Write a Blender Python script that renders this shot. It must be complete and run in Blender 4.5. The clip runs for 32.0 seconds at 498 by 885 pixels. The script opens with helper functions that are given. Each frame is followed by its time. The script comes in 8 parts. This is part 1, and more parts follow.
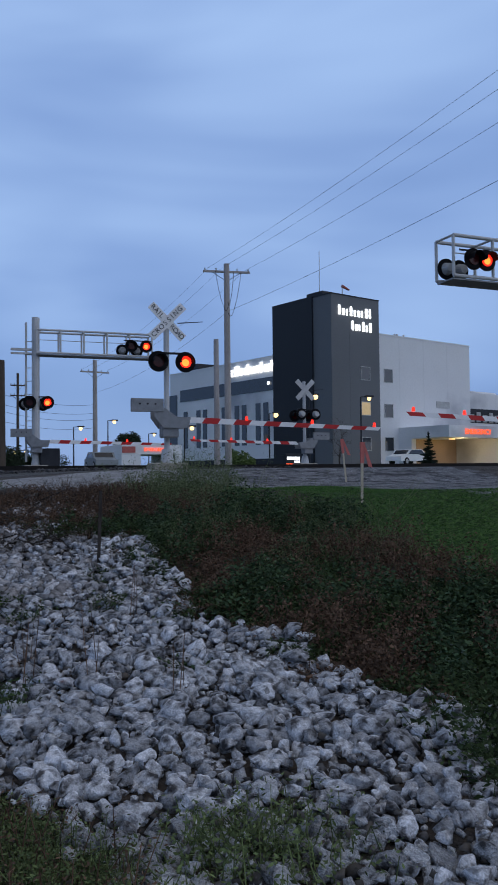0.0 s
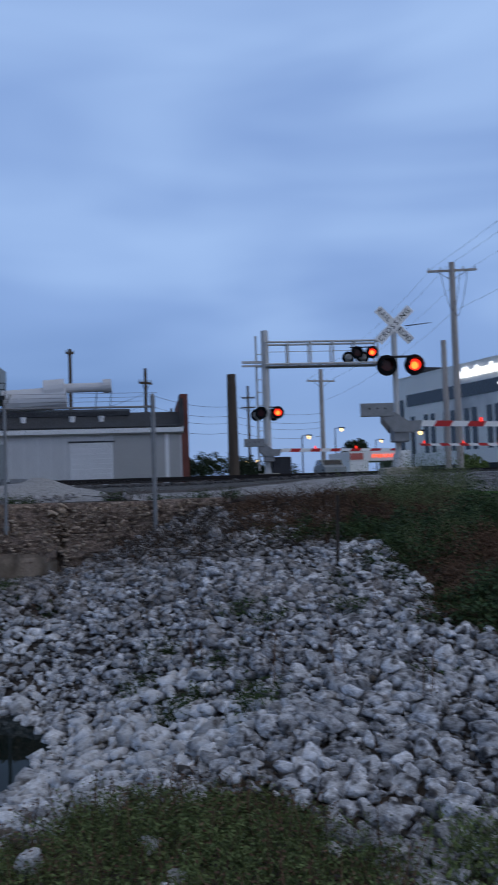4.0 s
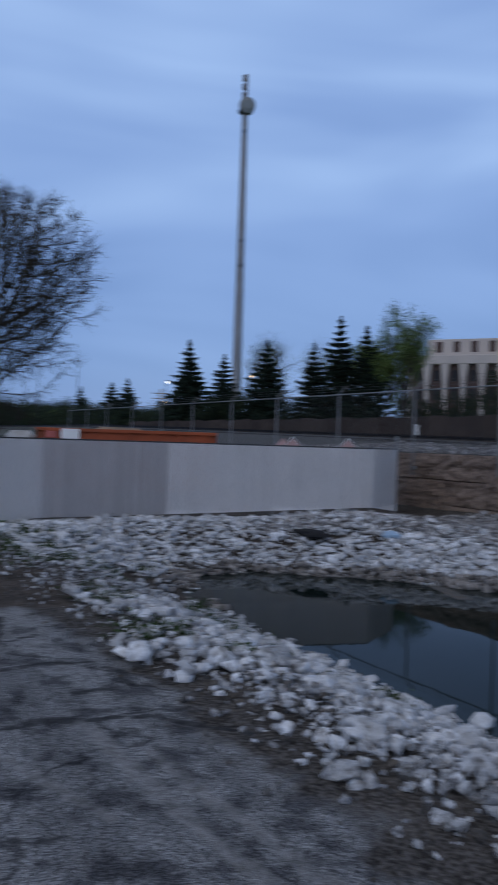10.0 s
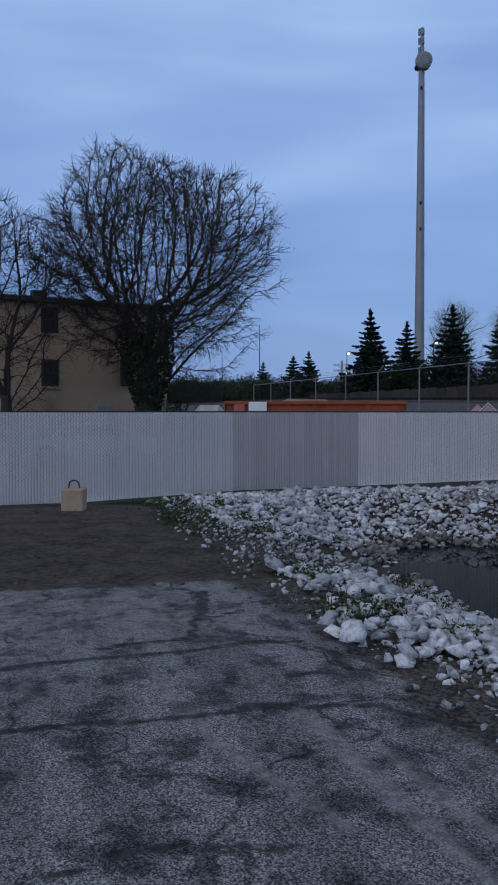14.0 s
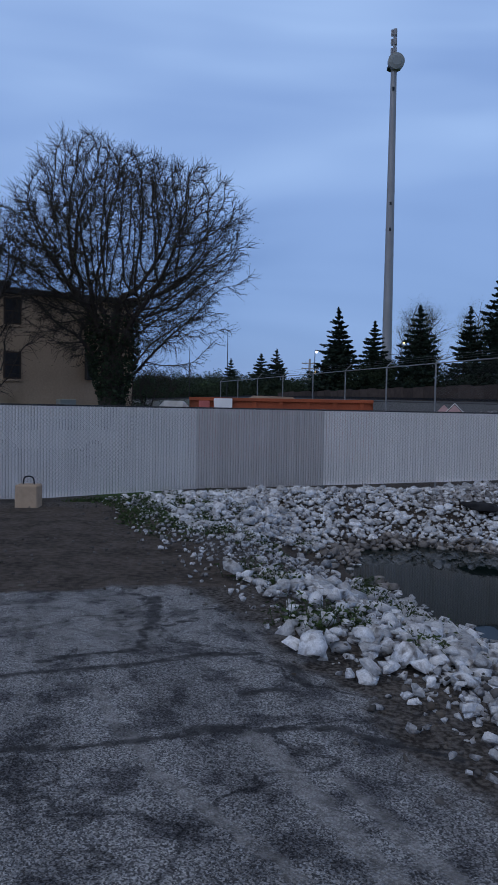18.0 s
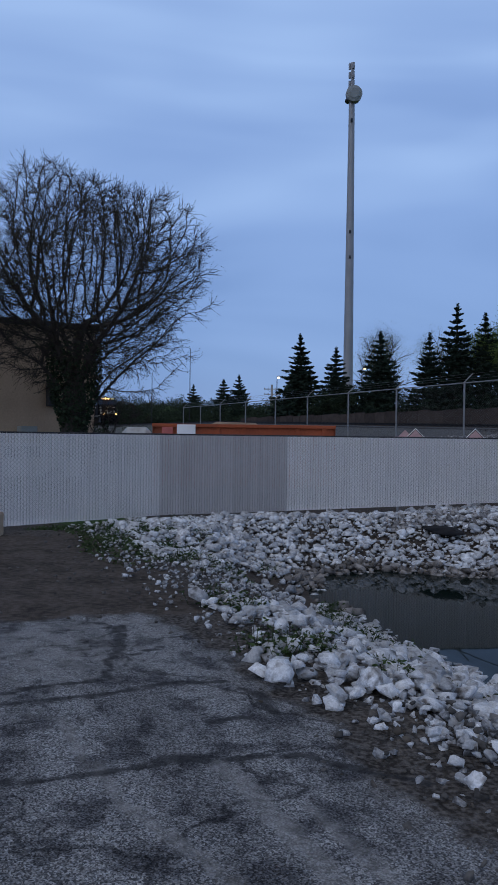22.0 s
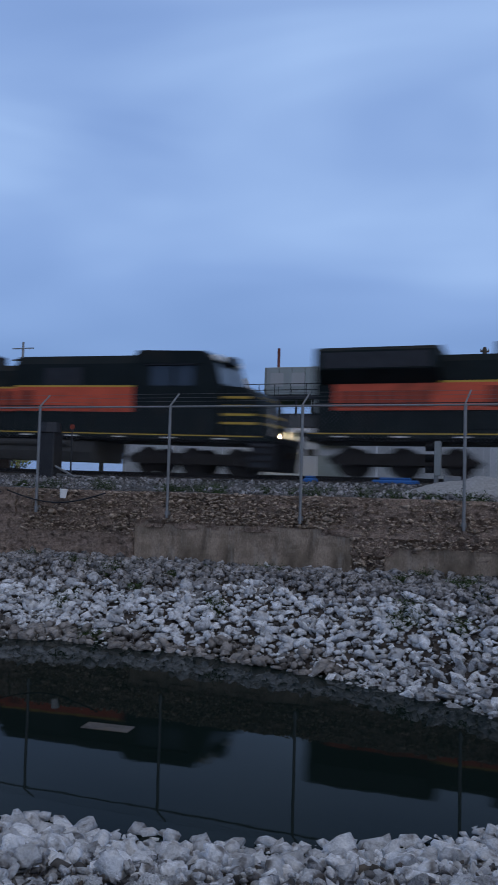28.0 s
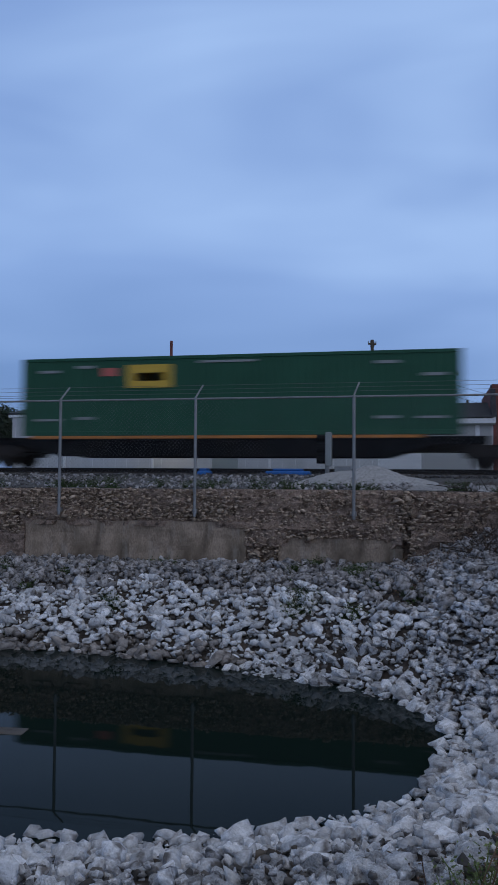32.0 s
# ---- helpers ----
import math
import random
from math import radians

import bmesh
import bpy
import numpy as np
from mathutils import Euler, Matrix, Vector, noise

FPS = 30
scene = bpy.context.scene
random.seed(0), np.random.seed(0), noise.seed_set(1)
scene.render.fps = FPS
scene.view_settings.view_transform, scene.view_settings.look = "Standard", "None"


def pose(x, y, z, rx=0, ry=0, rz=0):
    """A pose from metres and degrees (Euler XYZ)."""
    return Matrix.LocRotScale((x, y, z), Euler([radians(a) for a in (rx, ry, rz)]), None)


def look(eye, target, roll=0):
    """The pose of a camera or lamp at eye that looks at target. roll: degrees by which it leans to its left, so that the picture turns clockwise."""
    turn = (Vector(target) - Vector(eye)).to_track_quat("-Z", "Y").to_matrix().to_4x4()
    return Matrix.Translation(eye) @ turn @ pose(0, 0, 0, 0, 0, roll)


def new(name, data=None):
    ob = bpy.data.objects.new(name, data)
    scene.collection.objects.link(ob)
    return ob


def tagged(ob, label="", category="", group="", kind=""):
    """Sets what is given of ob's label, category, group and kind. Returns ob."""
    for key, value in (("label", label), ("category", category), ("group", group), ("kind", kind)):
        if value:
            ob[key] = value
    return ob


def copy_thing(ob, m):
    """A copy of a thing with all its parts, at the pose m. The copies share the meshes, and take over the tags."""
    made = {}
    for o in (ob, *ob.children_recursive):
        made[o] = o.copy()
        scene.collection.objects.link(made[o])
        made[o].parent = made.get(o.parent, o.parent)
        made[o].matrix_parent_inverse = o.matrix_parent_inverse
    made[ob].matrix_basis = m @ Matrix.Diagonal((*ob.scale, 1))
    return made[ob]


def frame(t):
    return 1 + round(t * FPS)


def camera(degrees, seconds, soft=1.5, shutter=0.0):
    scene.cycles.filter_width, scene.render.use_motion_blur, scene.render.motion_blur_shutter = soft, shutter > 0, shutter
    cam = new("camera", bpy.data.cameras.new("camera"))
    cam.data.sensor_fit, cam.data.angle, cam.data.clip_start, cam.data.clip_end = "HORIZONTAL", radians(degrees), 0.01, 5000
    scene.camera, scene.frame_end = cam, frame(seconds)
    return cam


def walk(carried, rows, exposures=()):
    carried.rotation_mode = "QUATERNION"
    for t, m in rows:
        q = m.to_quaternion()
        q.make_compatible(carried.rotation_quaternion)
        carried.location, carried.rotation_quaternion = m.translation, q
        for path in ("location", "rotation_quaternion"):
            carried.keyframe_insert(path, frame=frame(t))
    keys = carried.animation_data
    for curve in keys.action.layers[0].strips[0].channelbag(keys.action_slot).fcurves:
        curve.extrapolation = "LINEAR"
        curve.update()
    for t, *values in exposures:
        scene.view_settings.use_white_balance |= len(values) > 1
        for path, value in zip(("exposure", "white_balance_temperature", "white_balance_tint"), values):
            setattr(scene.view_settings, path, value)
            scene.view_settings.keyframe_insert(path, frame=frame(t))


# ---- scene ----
cam = camera(33.9, 32.0, soft=1.6, shutter=0.6)
# seconds, x, y, z, yaw, pitch, roll of the hand-held camera
PATH = [
    (0, -0.027, 0.036, 1.867, -22.97, 2.10, 0.61),
    (0.5, -0.034, 0.070, 1.863, -22.69, 2.18, -0.54),
    (1, -0.033, 0.075, 1.865, -24.23, 2.22, -1.62),
    (1.5, -0.034, 0.032, 1.869, -25.93, 2.69, -1.34),
    (2, 0.004, 0.041, 1.852, -26.28, 2.76, -1.00),
    (2.5, -0.060, 0.046, 1.855, -23.03, 2.07, -1.46),
    (3, -0.079, 0.064, 1.851, -17.51, 1.87, -0.39),
    (3.5, -0.105, 0.068, 1.839, -12.19, 2.18, 1.12),
    (4, -0.142, 0.070, 1.824, -7.14, 2.94, 1.80),
    (4.5, -0.162, 0.088, 1.820, -4.14, 3.42, 1.31),
    (6.5, -0.177, -0.096, 1.902, -12.37, 1.32, -0.91),
    (7, -0.204, -0.078, 1.894, -13.40, 1.72, -0.79),
    (7.5, -0.194, -0.062, 1.885, -13.67, 1.45, -0.22),
    (8, -0.220, 0.007, 1.852, -10.05, 1.57, 1.56),
    (8.5, -0.289, 0.065, 1.838, 4.24, 2.23, 2.60),
    (9, -0.466, 0.010, 1.869, 27.56, 2.30, 0.89),
    (9.5, -0.601, -0.052, 1.787, 47.57, 0.82, -1.28),
    (10, -0.743, -0.020, 1.727, 60.31, -0.03, -1.82),
    (10.5, -0.812, -0.081, 1.716, 68.44, 0.29, -1.27),
    (11, -0.922, -0.130, 1.690, 71.42, 0.81, -0.65),
    (11.5, -0.967, -0.102, 1.684, 70.25, 2.14, -1.40),
    (12, -1.017, -0.028, 1.680, 70.76, 1.96, -3.52),
    (12.5, -1.059, 0.007, 1.672, 73.69, -1.36, -2.39),
    (13, -1.182, -0.028, 1.667, 74.14, -1.55, -1.10),
    (13.5, -1.242, -0.044, 1.667, 73.44, -0.88, -0.14),
    (14, -1.290, 0.000, 1.659, 72.94, -2.16, -0.04),
    (14.5, -1.398, 0.089, 1.676, 74.95, -3.25, -0.28),
    (15, -1.436, 0.091, 1.688, 72.06, -2.88, -1.71),
    (15.5, -1.488, 0.106, 1.706, 70.08, -1.20, -1.36),
    (17.5, -1.611, 0.190, 1.669, 69.58, -2.42, -1.05),
    (18, -1.647, 0.186, 1.650, 70.67, -2.34, -1.06),
    (18.5, -1.632, 0.155, 1.659, 70.10, -1.24, -1.98),
    (19, -1.606, 0.142, 1.675, 69.17, 0.29, -2.15),
    (19.5, -1.631, 0.155, 1.663, 68.63, 0.34, -1.90),
    (20, -1.617, 0.146, 1.663, 68.30, -0.33, -1.44),
    (20.5, -1.629, 0.163, 1.659, 68.54, -0.53, -0.84),
    (21, -1.605, 0.150, 1.669, 69.00, -0.61, -0.50),
    (21.5, -1.618, 0.160, 1.664, 68.71, -0.49, -0.56),
    (22, -1.619, 0.158, 1.662, 68.05, -0.51, -0.76),
    (22.5, -1.624, 0.150, 1.666, 67.01, -0.39, -0.81),
    (23, -1.639, 0.129, 1.672, 64.36, 0.33, -0.35),
    (23.5, -1.634, 0.122, 1.664, 61.39, 0.11, -0.62),
    (24, -1.566, 0.169, 1.654, 58.79, -0.82, -0.84),
    (24.5, -1.563, 0.191, 1.669, 53.45, -1.17, -0.86),
    (25, -1.562, 0.188, 1.687, 47.54, -0.59, -1.51),
    (25.5, -1.541, 0.212, 1.689, 41.34, 0.22, -1.25),
    (26, -1.479, 0.214, 1.708, 35.40, 1.10, -0.99),
    (26.5, -1.431, 0.176, 1.763, 28.96, 1.87, -1.77),
    (28.5, -1.435, 0.226, 1.760, 18.24, 3.15, -1.58),
    (29, -1.413, 0.183, 1.778, 16.50, 3.32, -1.91),
    (29.5, -1.407, 0.170, 1.791, 14.93, 3.50, -2.01),
    (30, -1.400, 0.161, 1.791, 13.26, 3.64, -2.10),
    (30.5, -1.413, 0.180, 1.777, 13.03, 3.36, -1.92),
    (31, -1.412, 0.147, 1.796, 13.16, 2.92, -1.48),
    (31.5, -1.399, 0.182, 1.778, 12.45, 2.83, -0.79),
    (32, -1.414, 0.187, 1.775, 12.39, 2.60, -0.42),
]
walk(cam, [(t, pose(x, y, z, 90 + p, r, yaw)) for t, x, y, z, yaw, p, r in PATH])

# ---- sky and light ----
SKY_GAIN, SUN_GAIN = 0.97, 0.50
world = bpy.data.worlds.new("dusk_sky")
scene.world = world
world.use_nodes = True
wn, wl = world.node_tree.nodes, world.node_tree.links
wn.clear()
w_out, w_bg = wn.new("ShaderNodeOutputWorld"), wn.new("ShaderNodeBackground")
w_sky = wn.new("ShaderNodeTexSky")
w_sky.sky_type, w_sky.sun_disc = "NISHITA", False
w_sky.sun_elevation, w_sky.sun_rotation = radians(14.0), radians(142)
w_sky.air_density, w_sky.dust_density, w_sky.ozone_density = 1.0, 0.6, 3.0
w_co, w_map = wn.new("ShaderNodeTexCoord"), wn.new("ShaderNodeMapping")
w_map.inputs["Scale"].default_value = (1.0, 1.0, 4.2)
w_map.inputs["Rotation"].default_value = (radians(13), radians(-15), 0)
w_n1, w_n2 = wn.new("ShaderNodeTexNoise"), wn.new("ShaderNodeTexNoise")
w_n1.inputs["Scale"].default_value, w_n1.inputs["Detail"].default_value, w_n1.inputs["Roughness"].default_value = 1.5, 3.0, 0.45
w_n2.inputs["Scale"].default_value, w_n2.inputs["Detail"].default_value = 0.9, 3.0
w_n1.inputs["Distortion"].default_value = 0.5
w_half = wn.new("ShaderNodeMath")
w_half.operation, w_half.inputs[1].default_value = "MULTIPLY", 0.45
w_add = wn.new("ShaderNodeMath")
w_add.operation, w_add.inputs[1].default_value = "MULTIPLY_ADD", 0.55
# high overhead the cloud is thick, grey and dim
w_sep, w_high, w_top = wn.new("ShaderNodeSeparateXYZ"), wn.new("ShaderNodeMapRange"), wn.new("ShaderNodeMixRGB")
w_high.interpolation_type = "SMOOTHSTEP"
w_high.inputs["From Min"].default_value, w_high.inputs["From Max"].default_value = 0.50, 0.85
w_top.inputs["Color2"].default_value = (0.300, 0.290, 0.285, 1)
w_ramp = wn.new("ShaderNodeValToRGB")
ramp = w_ramp.color_ramp
ramp.elements[0].position, ramp.elements[0].color = 0.36, (0.150, 0.265, 0.570, 1)
ramp.elements[1].position, ramp.elements[1].color = 0.66, (0.430, 0.625, 1.0, 1)
mid = ramp.elements.new(0.5)
mid.color = (0.262, 0.412, 0.770, 1)
w_mix = wn.new("ShaderNodeMixRGB")
w_mix.inputs["Fac"].default_value = 0.90
w_gain = wn.new("ShaderNodeMixRGB")
w_gain.blend_type, w_gain.inputs["Fac"].default_value = "MULTIPLY", 1.0
w_gain.inputs["Color2"].default_value = (0.12, 0.12, 0.12, 1)
wl.new(w_co.outputs["Generated"], w_map.inputs["Vector"])
wl.new(w_map.outputs["Vector"], w_n1.inputs["Vector"])
wl.new(w_co.outputs["Generated"], w_n2.inputs["Vector"])
wl.new(w_n1.outputs["Fac"], w_add.inputs[0])
wl.new(w_n2.outputs["Fac"], w_half.inputs[0])
wl.new(w_half.outputs["Value"], w_add.inputs[2])
wl.new(w_co.outputs["Generated"], w_sep.inputs["Vector"])
wl.new(w_sep.outputs["Z"], w_high.inputs["Value"])
wl.new(w_high.outputs["Result"], w_top.inputs["Fac"])
# high up the western sky is a little lighter than the eastern, low down a little darker
w_west = wn.new("ShaderNodeMath")
w_west.operation, w_west.inputs[1].default_value = "MULTIPLY_ADD", -0.055
w_tip, w_turn = wn.new("ShaderNodeMapRange"), wn.new("ShaderNodeMath")
w_tip.inputs["From Min"].default_value, w_tip.inputs["From Max"].default_value = 0.05, 0.40
w_tip.inputs["To Min"].default_value, w_tip.inputs["To Max"].default_value = -0.8, 1.0
w_turn.operation = "MULTIPLY"
wl.new(w_sep.outputs["Z"], w_tip.inputs["Value"])
wl.new(w_sep.outputs["X"], w_turn.inputs[0])
wl.new(w_tip.outputs["Result"], w_turn.inputs[1])
wl.new(w_turn.outputs["Value"], w_west.inputs[0])
wl.new(w_add.outputs["Value"], w_west.inputs[2])
# and the cloud is deeper blue low over the horizon
w_low, w_sum = wn.new("ShaderNodeMapRange"), wn.new("ShaderNodeMath")
w_low.interpolation_type = "SMOOTHSTEP"
w_low.inputs["From Min"].default_value, w_low.inputs["From Max"].default_value = 0.02, 0.33
w_low.inputs["To Min"].default_value, w_low.inputs["To Max"].default_value = -0.155, 0.012
wl.new(w_sep.outputs["Z"], w_low.inputs["Value"])
wl.new(w_west.outputs["Value"], w_sum.inputs[0])
wl.new(w_low.outputs["Result"], w_sum.inputs[1])
# a thicker bank of cloud hangs high over the track to the north
w_dot, w_bank, w_all = wn.new("ShaderNodeVectorMath"), wn.new("ShaderNodeMapRange"), wn.new("ShaderNodeMath")
w_dot.operation, w_dot.inputs[1].default_value = "DOT_PRODUCT", (0.03, 0.88, 0.474)
w_bank.interpolation_type = "SMOOTHSTEP"
w_bank.inputs["From Min"].default_value, w_bank.inputs["From Max"].default_value, w_bank.inputs["To Max"].default_value = 0.955, 0.995, -0.06
wl.new(w_co.outputs["Generated"], w_dot.inputs[0])
wl.new(w_dot.outputs["Value"], w_bank.inputs["Value"])
wl.new(w_sum.outputs["Value"], w_all.inputs[0])
wl.new(w_bank.outputs["Result"], w_all.inputs[1])
wl.new(w_all.outputs["Value"], w_ramp.inputs["Fac"])
wl.new(w_sky.outputs["Color"], w_gain.inputs["Color1"])
wl.new(w_gain.outputs["Color"], w_mix.inputs["Color1"])
wl.new(w_ramp.outputs["Color"], w_mix.inputs["Color2"])
wl.new(w_mix.outputs["Color"], w_top.inputs["Color1"])
wl.new(w_top.outputs["Color"], w_bg.inputs["Color"])
w_bg.inputs["Strength"].default_value = SKY_GAIN
wl.new(w_bg.outputs["Background"], w_out.inputs["Surface"])

sun = new("sun", bpy.data.lights.new("sun", "SUN"))
sun.data.energy, sun.data.angle, sun.data.color = SUN_GAIN, radians(70), (0.97, 0.97, 1.0)
sun.matrix_world = look((62, -79, 38), (0, 0, 0))
scene.view_settings.exposure = 0.0

# ---- materials ----
def mat(name, color, rough=0.7, vary=0.25, scale=3.0, fine=40.0, bump=0.15, metal=0.0, emit=None, power=0.0, dirt=None, dirt_amount=0.0, random_tone=0.0, island=False, spec=0.18, stretch=(1, 1, 1), dist=0.02):
    """A surface with colour varied at two scales, fine relief, patches of dirt, and a tone that differs from piece to piece."""
    m = bpy.data.materials.new(name)
    m.use_nodes = True
    n, l = m.node_tree.nodes, m.node_tree.links
    b = n["Principled BSDF"]
    b.inputs["Roughness"].default_value, b.inputs["Metallic"].default_value = rough, metal
    b.inputs["Specular IOR Level"].default_value = spec
    co, mp = n.new("ShaderNodeTexCoord"), n.new("ShaderNodeMapping")
    mp.inputs["Scale"].default_value = stretch
    l.new(co.outputs["Object"], mp.inputs["Vector"])
    big, small = n.new("ShaderNodeTexNoise"), n.new("ShaderNodeTexNoise")
    big.inputs["Scale"].default_value, big.inputs["Detail"].default_value = scale, 6
    small.inputs["Scale"].default_value, small.inputs["Detail"].default_value = fine, 4
    for q in (big, small):
        l.new(mp.outputs["Vector"], q.inputs["Vector"])
    mul = n.new("ShaderNodeMath")
    mul.operation = "MULTIPLY_ADD"
    mul.inputs[1].default_value, mul.inputs[2].default_value = 0.45, 0.0
    l.new(small.outputs["Fac"], mul.inputs[0])
    add = n.new("ShaderNodeMath")
    add.operation = "MULTIPLY_ADD"
    add.inputs[1].default_value = 0.55
    l.new(big.outputs["Fac"], add.inputs[0])
    l.new(mul.outputs[0], add.inputs[2])
    ramp = n.new("ShaderNodeValToRGB")
    lo, hi = [max(0, c * (1 - vary)) for c in color], [min(1, c * (1 + vary)) for c in color]
    ramp.color_ramp.elements[0].position, ramp.color_ramp.elements[0].color = 0.34, (*lo, 1)
    ramp.color_ramp.elements[1].position, ramp.color_ramp.elements[1].color = 0.66, (*hi, 1)
    l.new(add.outputs[0], ramp.inputs["Fac"])
    last = ramp.outputs["Color"]
    if dirt:
        dn, dr, mix = n.new("ShaderNodeTexNoise"), n.new("ShaderNodeValToRGB"), n.new("ShaderNodeMixRGB")
        dn.inputs["Scale"].default_value, dn.inputs["Detail"].default_value = scale * 0.6, 8
        l.new(mp.outputs["Vector"], dn.inputs["Vector"])
        dr.color_ramp.elements[0].position, dr.color_ramp.elements[1].position = 0.62 - dirt_amount * 0.3, 0.75 - dirt_amount * 0.2
        l.new(dn.outputs["Fac"], dr.inputs["Fac"])
        mix.inputs["Color2"].default_value = (*dirt, 1)
        l.new(dr.outputs["Color"], mix.inputs["Fac"])
        l.new(last, mix.inputs["Color1"])
        last = mix.outputs["Color"]
    if random_tone:
        rnd = n.new("ShaderNodeNewGeometry" if island else "ShaderNodeObjectInfo")
        mr, hsv = n.new("ShaderNodeMapRange"), n.new("ShaderNodeHueSaturation")
        l.new(rnd.outputs["Random Per Island" if island else "Random"], mr.inputs["Value"])
        mr.inputs["To Min"].default_value, mr.inputs["To Max"].default_value = 1 - random_tone, 1 + random_tone
        l.new(mr.outputs["Result"], hsv.inputs["Value"])
        l.new(last, hsv.inputs["Color"])
        last = hsv.outputs["Color"]
    l.new(last, b.inputs["Base Color"])
    if bump:
        bp = n.new("ShaderNodeBump")
        bp.inputs["Strength"].default_value, bp.inputs["Distance"].default_value = bump, dist
        l.new(add.outputs[0], bp.inputs["Height"])
        l.new(bp.outputs["Normal"], b.inputs["Normal"])
    if emit:
        b.inputs["Emission Color"].default_value, b.inputs["Emission Strength"].default_value = (*emit, 1), power
    return m


